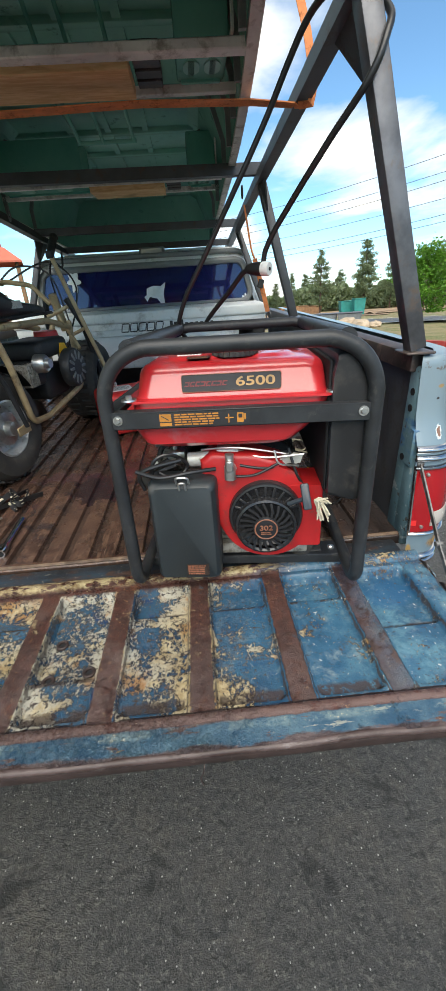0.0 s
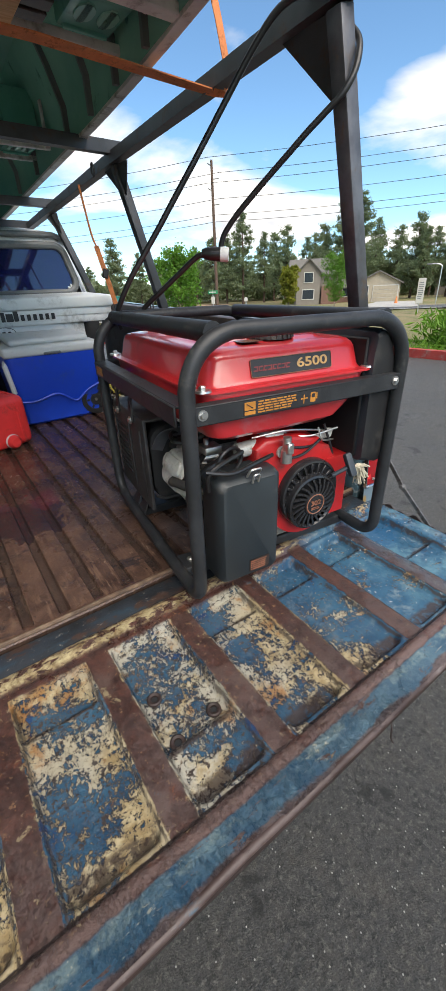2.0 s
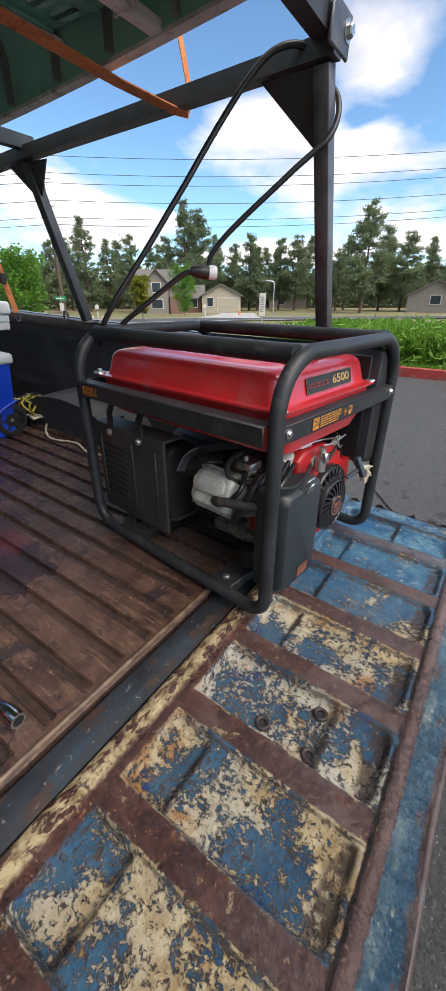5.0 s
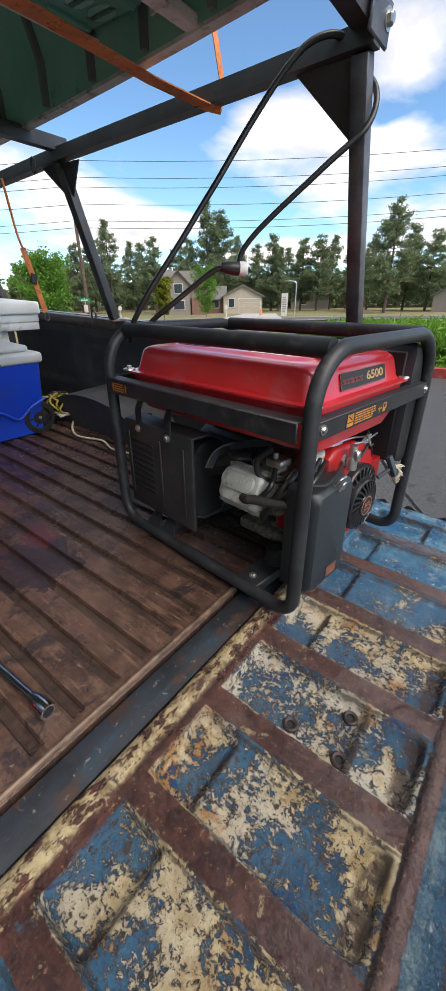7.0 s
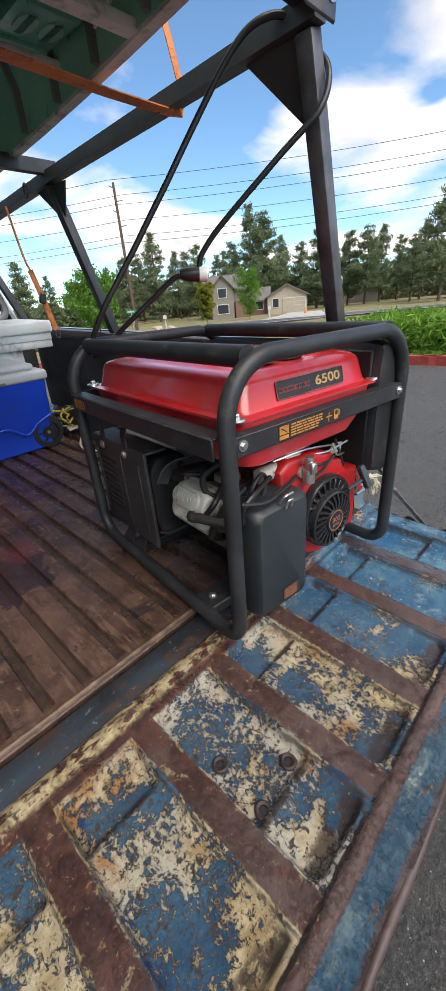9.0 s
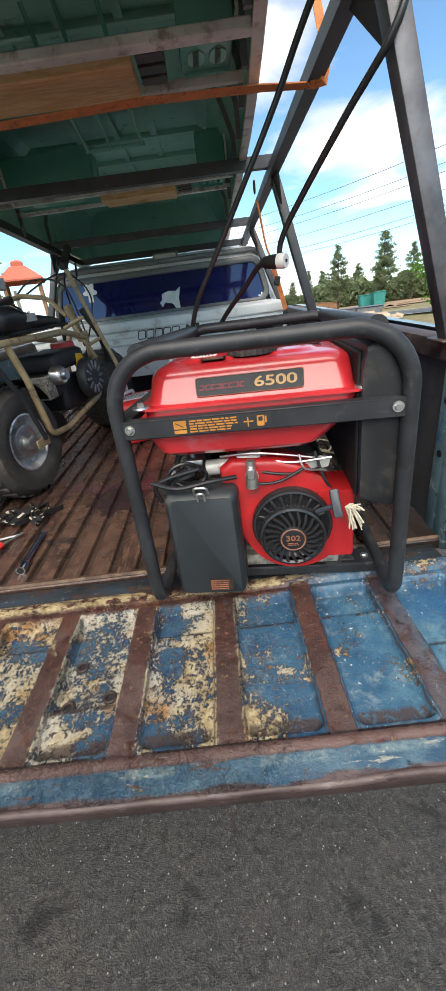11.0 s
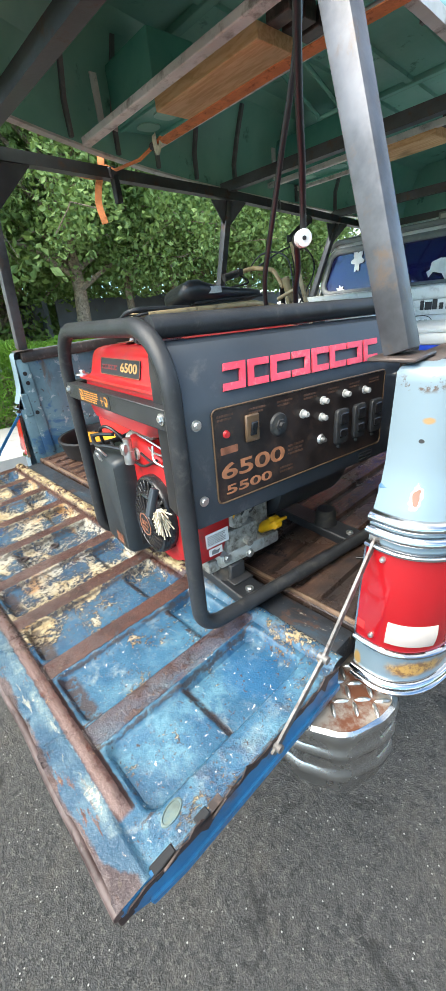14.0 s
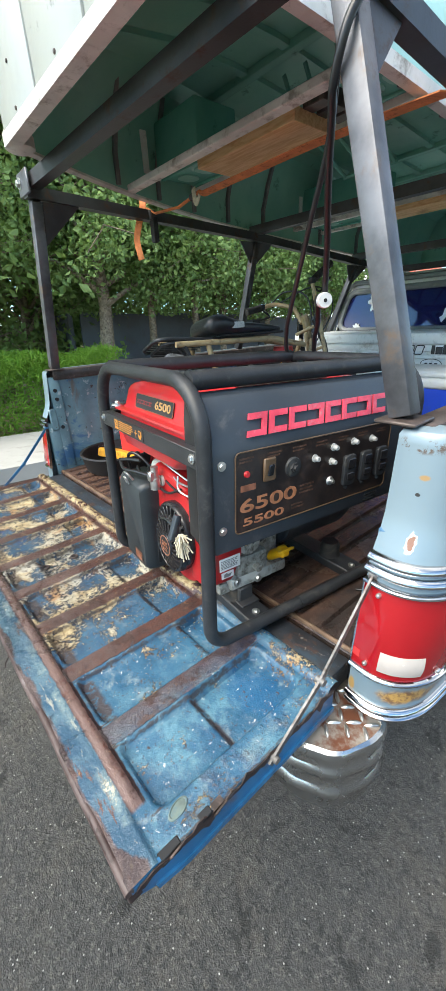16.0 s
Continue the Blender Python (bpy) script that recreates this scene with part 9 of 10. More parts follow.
    for k in range(12):
        bm = B()
        box(bm, 0.035, 0.072, -0.006, 0.006, 0.041, 0.047, 0.002, 1, fm @ Matrix.Rotation(k * math.pi / 6, 4, "Z"))
        part("fan_slot", bm, M["grey_trim"], fan)
    bm = B()
    lathe(bm, [(0.0, 0.03), (0.018, 0.03), (0.02, 0.012), (0.03, 0.014), (0.036, 0.006), (0.038, -0.03)], 24, axes((0.118, 0.235, 0.393), (0, 1, 0), (0, 0, 1), (1, 0, 0)))
    part("exhaust_cap", fix(bm), M["zinc"], eng, "bright round exhaust end")
    bm = B()
    for k in range(5):
        box(bm, -0.02, 0.088, 0.16 + k * 0.014, 0.168 + k * 0.014, 0.31, 0.40, 0.002, 1)
    part("head_fin", bm, M["grimy_alu"], eng)
    bm = B()
    prism(bm, [(0, 0), (0.08, 0.01), (0.06, 0.05), (0.02, 0.055)], 0.004, axes((0.10, 0.40, 0.395), (0, 1, 0), (0, 0, 1), (1, 0, 0)))
    part("warning_tag", bm, M["yellow_plastic"], eng, "yellow warning tag")
    bm = B()
    lathe(bm, [(0, 0.03), (0.05, 0.025), (0.055, 0.0)], 20, Matrix.Translation((0.0, 0.50, 0.47)))
    part("tank_cap", fix(bm), M["red_plastic"], eng, "red cap")
    # mudguard
    bm = B()
    rows = []
    for k in range(13):
        a = radians(20 + k * 12)
        rows.append([bm.verts.new((x, -0.035 - 0.226 * math.cos(a), 0.207 + 0.226 * math.sin(a) - 0.18 * x * x)) for x in (-0.085, -0.04, 0, 0.04, 0.085)])
    for a, c in zip(rows, rows[1:]):
        for i in range(4):
            bm.faces.new((a[i], a[i + 1], c[i + 1], c[i]))
    r = bmesh.ops.solidify(bm, geom=bm.faces[:], thickness=0.004)
    part("mudguard", fix(bm), M["hdpe_black"], b, "black rear mudguard", angle=50)
    # crumpled foil-grey bag beside the rear wheel
    g = put("plastic_bag", "crumpled grey plastic bag beside the wheel", "bag")
    bm = B()
    bmesh.ops.create_icosphere(bm, subdivisions=4, radius=0.085)
    for v in bm.verts:
        n = noise.noise(v.co * 28) * 0.018 + noise.noise(v.co * 70) * 0.007
        v.co = (v.co * (1 + n / 0.075)) * 1.0
        v.co.x *= 0.9
        v.co.y *= 1.15
        v.co.z *= 0.6
    bmesh.ops.transform(bm, matrix=Matrix.Translation((-0.86, 1.40, 1.17)), verts=bm.verts[:])
    part("bag", bm, M["bag"], g, smooth=False)


M["tyre_rubber"] = plain("dusty_tyre_rubber", (0.050, 0.046, 0.041), 0.7, var=0.25, scale=9, bump=0.3, bscale=150, dirt=(0.095, 0.085, 0.07), dirt_amount=0.4)
M["bag"] = plain("grey_polythene", (0.30, 0.31, 0.32), 0.25, var=0.5, scale=40, bump=0.3, bscale=90, dirt=(0.06, 0.06, 0.06), dirt_amount=0.5)
toolbox()
cooler()
red_jug()
gas_can()
oil_pan()
tools()
cable_lock()
straps()
mini_bike()
# ---- surroundings: lot, kerb, verge, road, houses, trees ----
def sstep(a, b, v):
    t = min(max((v - a) / (b - a), 0), 1)
    return t * t * (3 - 2 * t)


def terrain(x, y):
    """falls away gently ahead and to the right, level round the lot and to the left"""
    d = math.hypot(max(x, 0), max(y - 6, 0))
    z = -1.0 * sstep(14, 70, d)
    z += 1.6 * sstep(90, 300, d)
    return z


def deg(az, d, ox=-0.4, oy=0.3):
    return ox + d * math.sin(radians(az)), oy + d * math.cos(radians(az))


def add_ground():
    ax = [-1500, -600, -250, -120, -70, -45] + list(range(-30, 91, 4)) + [100, 115, 135, 170, 240, 400, 800, 1500]
    ay = [-1500, -600, -200, -80, -40, -20] + list(range(-10, 101, 4)) + [115, 135, 170, 240, 400, 800, 1500]
    bm = B()
    g = [[bm.verts.new((x, y, terrain(x, y) - 0.03 + (0.12 * noise.noise((x * 0.2, y * 0.2, 0)) if (x > 9.5 and abs(y) < 60) else 0))) for x in ax] for y in ay]
    for a, c in zip(g, g[1:]):
        for i in range(len(ax) - 1):
            bm.faces.new((a[i], a[i + 1], c[i + 1], c[i]))
    tagged(part("ground", bm, M["grass_ground"], None), "dry summer grass and bare earth reaching the horizon", "ground", kind="structure")


def strip(name, pts, w, lift, material, label, category, n=1, th=0.0):
    """a band along points that follows the terrain"""
    P = smooth_path([(x, y, 0) for x, y in pts], 10)
    bm = B()
    L, Rr = [], []
    for i, p in enumerate(P):
        t = (P[min(i + 1, len(P) - 1)] - P[max(i - 1, 0)]).normalized()
        nrm = Vector((-t.y, t.x, 0))
        for lst, s in ((L, 1), (Rr, -1)):
            q = p + nrm * (s * w / 2)
            lst.append(bm.verts.new((q.x, q.y, terrain(q.x, q.y) + lift)))
    for i in range(len(P) - 1):
        bm.faces.new((L[i], Rr[i], Rr[i + 1], L[i + 1]))
    if th:
        r = bmesh.ops.extrude_face_region(bm, geom=bm.faces[:])
        for v in r["geom"]:
            if isinstance(v, bmesh.types.BMVert):
                v.co.z -= th
        fix(bm)
    return tagged(part(name, bm, material, None), label, category, kind="structure")


add_ground()
bm = B()
edge = [(7.35, -30), (7.35, 0.0), (7.3, 3.0), (7.1, 6.0), (6.7, 9.0), (5.8, 11.4), (3.5, 13.4), (0, 14.2), (-3.4, 14.4)]
lot = [bm.verts.new((x, y, 0.0)) for x, y in [(-3.4, -30)] + edge]
bm.faces.new(lot)
tagged(part("car_park", fix(bm), M["asphalt"], None), "worn grey asphalt car park with oil spots", "car park", kind="structure")

# kerbs built in lengths, painted red
def kerb(name, pts, material, label):
    P = [Vector((x, y, 0)) for x, y in pts]
    k = tagged(empty(name), label, "kerb", kind="structure")
    P = smooth_path(P, 6)
    for i in range(0, len(P) - 2, 2):
        bm = B()
        tube(bm, [P[i] + Vector((0, 0, 0.05)), P[i + 1] + Vector((0, 0, 0.05)), P[i + 2] + Vector((0, 0, 0.05))], 0, flat=(0.16, 0.21), up=(0, 0, 1))
        part("kerb_length", fix(bm), material, k)


kerb("kerb_red", [(x + 0.08, y) for x, y in edge], M["kerb_red"], "red painted concrete kerb")
kerb("kerb_grey", [(-3.48, -20), (-3.48, 0), (-3.48, 8), (-3.48, 14.4)], M["concrete"], "grey concrete kerb")
# pavement slabs on the left
pv = tagged(empty("pavement"), "pale concrete pavement slabs", "pavement", kind="structure")
bm = B()
box(bm, -0.74, 0.74, -0.74, 0.74, -0.1, 0.0, 0.008, 1)
first = part("slab", bm, M["concrete"], pv)
first.matrix_local = Matrix.Translation((-4.33, -6, 0.13))
for k in range(1, 16):
    share("slab", first, pv, Matrix.Translation((-4.33, -6 + k * 1.495, 0.13)))

ROAD = [(-60, 61), (-20, 41.5), (12.5, 26.0), (27.5, 18.2), (50, 8.0), (110, -18)]
strip("road", ROAD, 7.0, 0.03, M["asphalt"], "grey asphalt street", "road")
strip("road_edge", [(x - 1.75, y - 3.6) for x, y in ROAD], 0.5, 0.06, M["concrete"], "pale concrete gutter", "kerb")
strip("road_edge_far", [(x + 1.75, y + 3.6) for x, y in ROAD], 0.5, 0.06, M["concrete"], "pale concrete gutter", "kerb")
strip("driveway", [deg(54, 33), deg(55, 50), deg(55.5, 66)], 5.0, 0.05, M["concrete"], "pale concrete driveway", "driveway")
strip("bare_earth", [deg(7, 60), deg(12, 75), deg(22, 80), deg(27, 72)], 34.0, 0.05, M["dirt"], "bare brown earth of a building site", "ground")


# ---- plants ----
def leaf_mat(name, c1, c2, c3, rough=0.5):
    s = Nodes(name)
    r = s.island()
    c = s.mix(s.step(r, 0.0, 1.0), c1, c2)
    c = s.mix(s.step(s.noise(0.8, 3), 0.45, 0.7), c, c3)
    s.done(c, rough, Specular_IOR_Level=0.4)
    tr = s.n.new("ShaderNodeBsdfTranslucent")
    s.put(s.mix(0.5, c, (0.12, 0.2, 0.02)), tr.inputs["Color"])
    mx = s.n.new("ShaderNodeMixShader")
    mx.inputs[0].default_value = 0.42
    out = s.n["Material Output"]
    s.l.new(s.b.outputs[0], mx.inputs[1])
    s.l.new(tr.outputs[0], mx.inputs[2])
    s.l.new(mx.outputs[0], out.inputs["Surface"])
    return s.mat


M["poplar"] = leaf_mat("broad_green_leaves", (0.19, 0.30, 0.10), (0.33, 0.47, 0.175), (0.25, 0.375, 0.13))
M["needles"] = leaf_mat("dark_pine_needles", (0.135, 0.175, 0.105), (0.265, 0.325, 0.180), (0.190, 0.240, 0.130), 0.6)
M["young_leaf"] = leaf_mat("bright_young_leaves", (0.08, 0.22, 0.02), (0.15, 0.33, 0.04), (0.11, 0.26, 0.03))
M["yellow_leaf"] = leaf_mat("yellow_green_leaves", (0.2, 0.22, 0.02), (0.3, 0.28, 0.03), (0.16, 0.2, 0.02))
M["hedge_leaf"] = leaf_mat("fresh_hedge_sprays", (0.12, 0.28, 0.025), (0.22, 0.42, 0.055), (0.155, 0.32, 0.035))
M["bark"] = plain("rough_grey_brown_bark", (0.30, 0.235, 0.175), 0.9, var=0.4, scale=14, bump=0.9, bscale=40, dirt=(0.07, 0.05, 0.04), dirt_amount=0.5)
M["pine_bark"] = plain("pine_bark", (0.11, 0.07, 0.05), 0.9, var=0.4, scale=6, bump=0.6, bscale=20)


def cards(name, pos, nrm, size, aspect, material, parent, rng, shape="leaf", label=""):
    """many small leaves: each a folded diamond of its own"""
    n = len(pos)
    a = rng.normal(size=(n, 3))
    u = np.cross(nrm, a)
    u /= np.linalg.norm(u, axis=1)[:, None] + 1e-9
    v = np.cross(nrm, u)
    s = size[:, None]
    tip, base = pos + u * s, pos - u * s
    lft, rgt = pos + v * s * aspect - nrm * s * 0.2, pos - v * s * aspect - nrm * s * 0.2
    V = np.stack([base, lft, tip, rgt], 1).reshape(-1, 3)
    me = bpy.data.meshes.new(name)
    idx = np.arange(n * 4).reshape(-1, 4)
    me.from_pydata(V.tolist(), [], np.concatenate([idx[:, [0, 1, 2]], idx[:, [0, 2, 3]]]).tolist())
    me.materials.append(material)
    ob = new(name, me)
    if parent is not None:
        ob.parent = parent
    if label:
        ob["label"] = label
    return ob


def broad_tree(name, label, loc, h, spread, trunk_r, clear, n_leaf, leaf, material, seed, bark="bark"):
    """trunk, limbs, and leaves hung in clumps along the twigs"""
    rng = np.random.default_rng(seed)
    rnd = random.Random(seed)
    x, y = loc
    t = tagged(empty(name, Matrix.Translation((x, y, terrain(x, y)))), label, "tree")
    bm = B()
    path = [(0.08 * math.sin(k * 1.3 + seed) * k / 6, 0.08 * math.cos(k * 1.7 + seed) * k / 6, h * 0.92 * k / 8 - 0.1) for k in range(9)]
    tube(bm, smooth_path(path, 3), [trunk_r * (1.25 if k < 2 else 1.0) * max(0.08, 1 - k / 25) for k in range(25)], 12)
    part("trunk", bm, M[bark], t)
    tips = []
    bm = B()
    for k in range(34):
        z0 = clear + (h * 0.88 - clear) * (k / 33) ** 0.9
        a = k * 2.4 + rnd.random()
        r = spread * (0.55 + 0.6 * math.sin(math.pi * min(1, (z0 - clear * 0.6) / (h - clear * 0.6))) ** 0.7) * (0.75 + 0.4 * rnd.random())
        p0 = Vector((0, 0, z0 * 0.9))
        up = 0.25 + 0.35 * rnd.random()
        if z0 < clear * 1.6:
            up = -0.1 + 0.3 * rnd.random()
        p2 = Vector((math.cos(a) * r, math.sin(a) * r, z0 + r * up))
        p1 = p0.lerp(p2, 0.5) + Vector((0, 0, r * 0.12))
        tube(bm, smooth_path([p0, p1, p2], 3), [trunk_r * 0.32, trunk_r * 0.26, trunk_r * 0.2, trunk_r * 0.15, trunk_r * 0.11, trunk_r * 0.08, trunk_r * 0.05], 6)
        for q in range(7):
            f = 0.35 + 0.65 * q / 6
            c = (p0.lerp(p1, f * 2) if f < 0.5 else p1.lerp(p2, f * 2 - 1))
            e = c + Vector((rnd.uniform(-1, 1), rnd.uniform(-1, 1), rnd.uniform(-0.7, 0.7))) * spread * 0.30
            tube(bm, [c, e], trunk_r * 0.05, 4)
            tips.append((c + e) * 0.5)
            tips.append(e)
    part("limb_work", bm, M[bark], t)
    tips = np.array([list(p) for p in tips])
    pick = tips[rng.integers(0, len(tips), n_leaf)]
    pos = pick + rng.normal(size=(n_leaf, 3)) * np.array([0.17, 0.17, 0.19]) * spread * 0.62
    pos[:, 2] = np.maximum(pos[:, 2], clear * 0.82 + 0.12 * rng.random(n_leaf))
    nr = rng.normal(size=(n_leaf, 3)) + np.array([0, 0, 0.7])
    nr /= np.linalg.norm(nr, axis=1)[:, None]
    cards("crown", pos, nr, leaf * rng.uniform(0.6, 1.25, n_leaf), 0.62, material, t, rng)
    return t


def pine(name, label, loc, h, seed, lean=0.0, base=0.22, rad=0.24):
    """open pine: bare lower trunk, whorled boughs with needle tufts, ragged outline"""
    rng = np.random.default_rng(seed)
    rnd = random.Random(seed)
    x, y = loc
    t = tagged(empty(name, Matrix.Translation((x, y, terrain(x, y) - 0.1))), label, "tree")
    bm = B()
    tube(bm, [(lean * k / 6, 0, h * k / 6) for k in range(7)], [h * 0.018 * (1 - k / 6.6) for k in range(7)], 8)
    part("trunk", bm, M["pine_bark"], t)
    pts = []
    bm = B()
    z = h * base
    while z < h * 0.98:
        f = (z / h - base) / (1 - base)
        r = h * rad * (1 - f) ** 0.75 * (0.55 + 0.45 * min(1, f * 5)) + 0.25
        for k in range(rnd.choice((3, 4, 5, 6))):
            if rnd.random() < 0.2:
                continue
            a = rnd.random() * 6.283
            rr = r * rnd.uniform(0.5, 1.3)
            e = Vector((math.cos(a) * rr, math.sin(a) * rr, z + rr * rnd.uniform(-0.12, 0.35)))
            s = Vector((lean * z / h, 0, z))
            tube(bm, [s, e], [0.05, 0.015], 4)
            m = max(5, int(rr * 6))
            for q in range(m):
                g = 0.3 + 0.7 * (q + rnd.random()) / m
                c = s.lerp(e, g)
                pts.append((c.x + rnd.gauss(0, 0.22), c.y + rnd.gauss(0, 0.22), c.z + rnd.gauss(0, 0.13)))
        z += h * 0.030 * rnd.uniform(0.6, 1.5)
    part("branch_work", bm, M["pine_bark"], t)
    P = np.array(pts)
    rep = 7
    pos = np.repeat(P, rep, 0) + rng.normal(size=(len(P) * rep, 3)) * 0.16
    nr = rng.normal(size=pos.shape)
    nr /= np.linalg.norm(nr, axis=1)[:, None]
    cards("needle_crown", pos, nr, rng.uniform(0.16, 0.36, len(pos)), 0.24, M["needles"], t, rng)
    return t


def hedge(name, label, x0, x1, y0, y1, h, n, size, material, seed, wild=0.12, category="hedge"):
    rng = np.random.default_rng(seed)
    u = rng.random((n, 3))
    # most sprays near the outside of a lumpy body
    side = rng.integers(0, 4, n)
    u[:, 0] = np.where(side == 0, rng.random(n) * 0.12, u[:, 0])
    u[:, 0] = np.where(side == 1, 1 - rng.random(n) * 0.12, u[:, 0])
    u[:, 2] = np.where(side >= 2, 1 - rng.random(n) ** 2 * 0.3, u[:, 2])
    pos = np.stack([x0 + u[:, 0] * (x1 - x0), y0 + u[:, 1] * (y1 - y0), u[:, 2] * h], 1)
    lump = np.array([noise.noise((p[0] * 1.1, p[1] * 1.1, seed)) for p in pos])
    pos[:, 2] = pos[:, 2] * (1 + 0.22 * lump) + rng.normal(size=n) * wild * 0.35
    pos[:, :2] += rng.normal(size=(n, 2)) * wild
    pos[:, 2] = np.maximum(pos[:, 2], 0.02)
    pos[:, 2] += np.array([terrain(p[0], p[1]) for p in pos])
    nr = rng.normal(size=(n, 3))
    nr[:, 2] *= 0.5
    nr /= np.linalg.norm(nr, axis=1)[:, None]
    ob = cards(name, pos, nr, size * rng.uniform(0.5, 1.4, n), 0.22, material, None, rng)
    return tagged(ob, label, category, kind="stuff")


# tree row behind the left pavement
ROW = ((3.55, 0.17, 5.6), (4.65, 0.11, 5.0), (5.55, 0.10, 5.2), (6.5, 0.10, 4.8), (7.7, 0.10, 5.0), (9.2, 0.11, 5.4), (9.9, 0.10, 5.0))
for k, (yy, r, h) in enumerate(ROW):
    tagged(broad_tree("poplar_tree", "leafy broad-leaved street tree with a pale trunk", (-6.55 - 0.25 * (k % 2), yy), h, 1.55 if yy < 9.5 else 1.0, r, 2.05 + 0.1 * (k % 3), 26000 if k < 6 else 16000, 0.048, M["poplar"], 20 + k), group="street trees")
for k, (xx, yy, h) in enumerate(((-8.0, 1.6, 7.0), (-7.4, -0.6, 6.5), (-11.5, 4.6, 8.0), (-11.0, 8.0, 8.5), (-13.5, 1.2, 8.5), (-11.5, 12.0, 8.0), (-15, 6.5, 9.0), (-10.5, 1.8, 7.0), (-12.5, -1.0, 7.5), (-9.6, 3.0, 5.5), (-13.5, 4.2, 7.5), (-16.5, 2.0, 8.0), (-17.0, 9.5, 9.0), (-14.0, 10.5, 8.0), (-12.5, -4.0, 7.5))):
    tagged(broad_tree("background_tree", "tall dark broad-leaved tree behind the fence", (xx, yy), h, 2.5, 0.14, 2.3 if k < 2 else 0.9, 11000, 0.085, M["poplar"], 60 + k), group="trees behind the fence")

# fence: posts and slate grey panels
M["fence_panel"] = plain("slate_grey_fence_paint", (0.12, 0.135, 0.165), 0.65, var=0.15, scale=2, bump=0.15, bscale=30, dirt=(0.12, 0.12, 0.125), dirt_amount=0.3)


def fence(pts, h, label):
    f = tagged(empty("panel_fence"), label, "fence")
    for (xa, ya), (xb, yb) in zip(pts, pts[1:]):
        L = math.hypot(xb - xa, yb - ya)
        n = max(1, round(L / 1.8))
        d = Vector((xb - xa, yb - ya, 0)).normalized()
        for k in range(n):
            a = Vector((xa, ya, 0)) + d * (L * k / n)
            b = Vector((xa, ya, 0)) + d * (L * (k + 1) / n)
            bm = B()
            m = axes(a, d, (0, 0, 1), d.cross(Vector((0, 0, 1))))
            w = (b - a).length
            hh = h + 0.03 * math.sin(k * 2.2)
            box(bm, 0.05, w - 0.05, 0.03, hh, -0.02, 0.02, 0.006, 1, m)
            part("fence_panel", bm, M["fence_panel"], f)
            bm = B()
            box(bm, -0.05, 0.05, 0.0, hh + 0.05, -0.05, 0.05, 0.008, 1, m)
            part("fence_post", bm, M["fence_panel"], f)
            bm = B()
            box(bm, 0.05, w - 0.05, hh - 0.01, hh + 0.025, -0.035, 0.035, 0.006, 1, m)
            part("cap_rail", bm, M["fence_panel"], f)


fence([(-8.3, 20), (-8.3, 3.7)], 1.85, "slate grey panel fence behind the trees")
fence([(-8.5, 3.6), (-20, 4.4), (-34, 4.0)], 1.8, "lighter slate grey panel fence running away")
hedge("hedge", "fresh green clipped hedge beside the pavement", -6.1, -5.1, -4.0, 3.1, 1.15, 52000, 0.038, M["hedge_leaf"], 5, 0.07)
hedge("ground_cover", "low green shrubs under the trees", -7.8, -5.3, 3.0, 15.0, 0.32, 12000, 0.06, M["hedge_leaf"], 6, 0.14, "shrubs")
hedge("juniper_bank", "spreading green juniper shrubs behind the red kerb", 8.9, 11.6, -2.5, 5.6, 0.62, 26000, 0.10, M["hedge_leaf"], 7, 0.22, "shrubs")
hedge("verge_grass", "uneven mown grass strip behind the kerb", 7.5, 9.2, -6, 10, 0.07, 16000, 0.04, M["hedge_leaf"], 8, 0.05, "grass")

# far pines: variants copied with turns
P0 = []
for k, (az_, d, h) in enumerate(((36.6, 84, 14.5), (42.0, 80, 12.0), (48.9, 86, 18.0), (57, 82, 12.5), (71.1, 70, 14.5))):
    P0.append(tagged(pine("pine_tree", "tall open ponderosa pine", deg(az_, d), h, 100 + k, 0.3 * math.sin(k * 2.0), 0.16 + 0.04 * (k % 3), (0.25, 0.22, 0.20, 0.24, 0.32)[k]), group="pines across the street"))
rnd = random.Random(12)
MORE = [(15.2, 78, 9.9), (20.5, 80, 11.2), (11.5, 95, 8.0), (13.2, 110, 8.5), (17.5, 105, 8.5), (23.5, 96, 10.0), (9.5, 100, 6.5), (28.5, 82, 9.5), (32.8, 85, 11.5), (34.5, 92, 12.5), (39.3, 90, 12.0), (40.6, 98, 13.0), (44.5, 95, 11.5), (46.5, 90, 13.0), (50.4, 88, 17.0), (52.6, 95, 13.5), (55.0, 92, 12.0), (59.0, 95, 11.5), (60.8, 84, 12.0), (62.8, 82, 12.0), (64.5, 90, 12.5), (66.5, 92, 11.0), (69.0, 84, 12.0), (73.2, 82, 13.0), (75.7, 78, 11.5), (78.2, 84, 11.0), (80.5, 80, 10.5), (83.5, 85, 11.5), (87, 80, 11), (68.0, 78, 9.5), (58, 80, 10.0), (45.6, 84, 11.0), (30.6, 98, 11.0), (26, 104, 9.5), (7.0, 115, 7.0), (5.0, 118, 7.0), (2.0, 120, 6.5), (-2, 125, 7), (-34, 60, 7.0), (-27, 95, 5.0), (-20, 110, 4.5), (-23, 105, 4.5), (-16, 115, 4.5), (-38, 55, 8)]
for k, (az_, d, h) in enumerate(MORE):
    src = P0[k % 5]
    s = h / (14.5, 12.0, 18.0, 12.5, 14.5)[k % 5]
    x, y = deg(az_, d)
    c = copy_thing(src, Matrix.Translation((x, y, terrain(x, y) - 0.1)) @ Matrix.Rotation(k * 1.9, 4, "Z") @ Matrix.Diagonal((s, s, s, 1)))
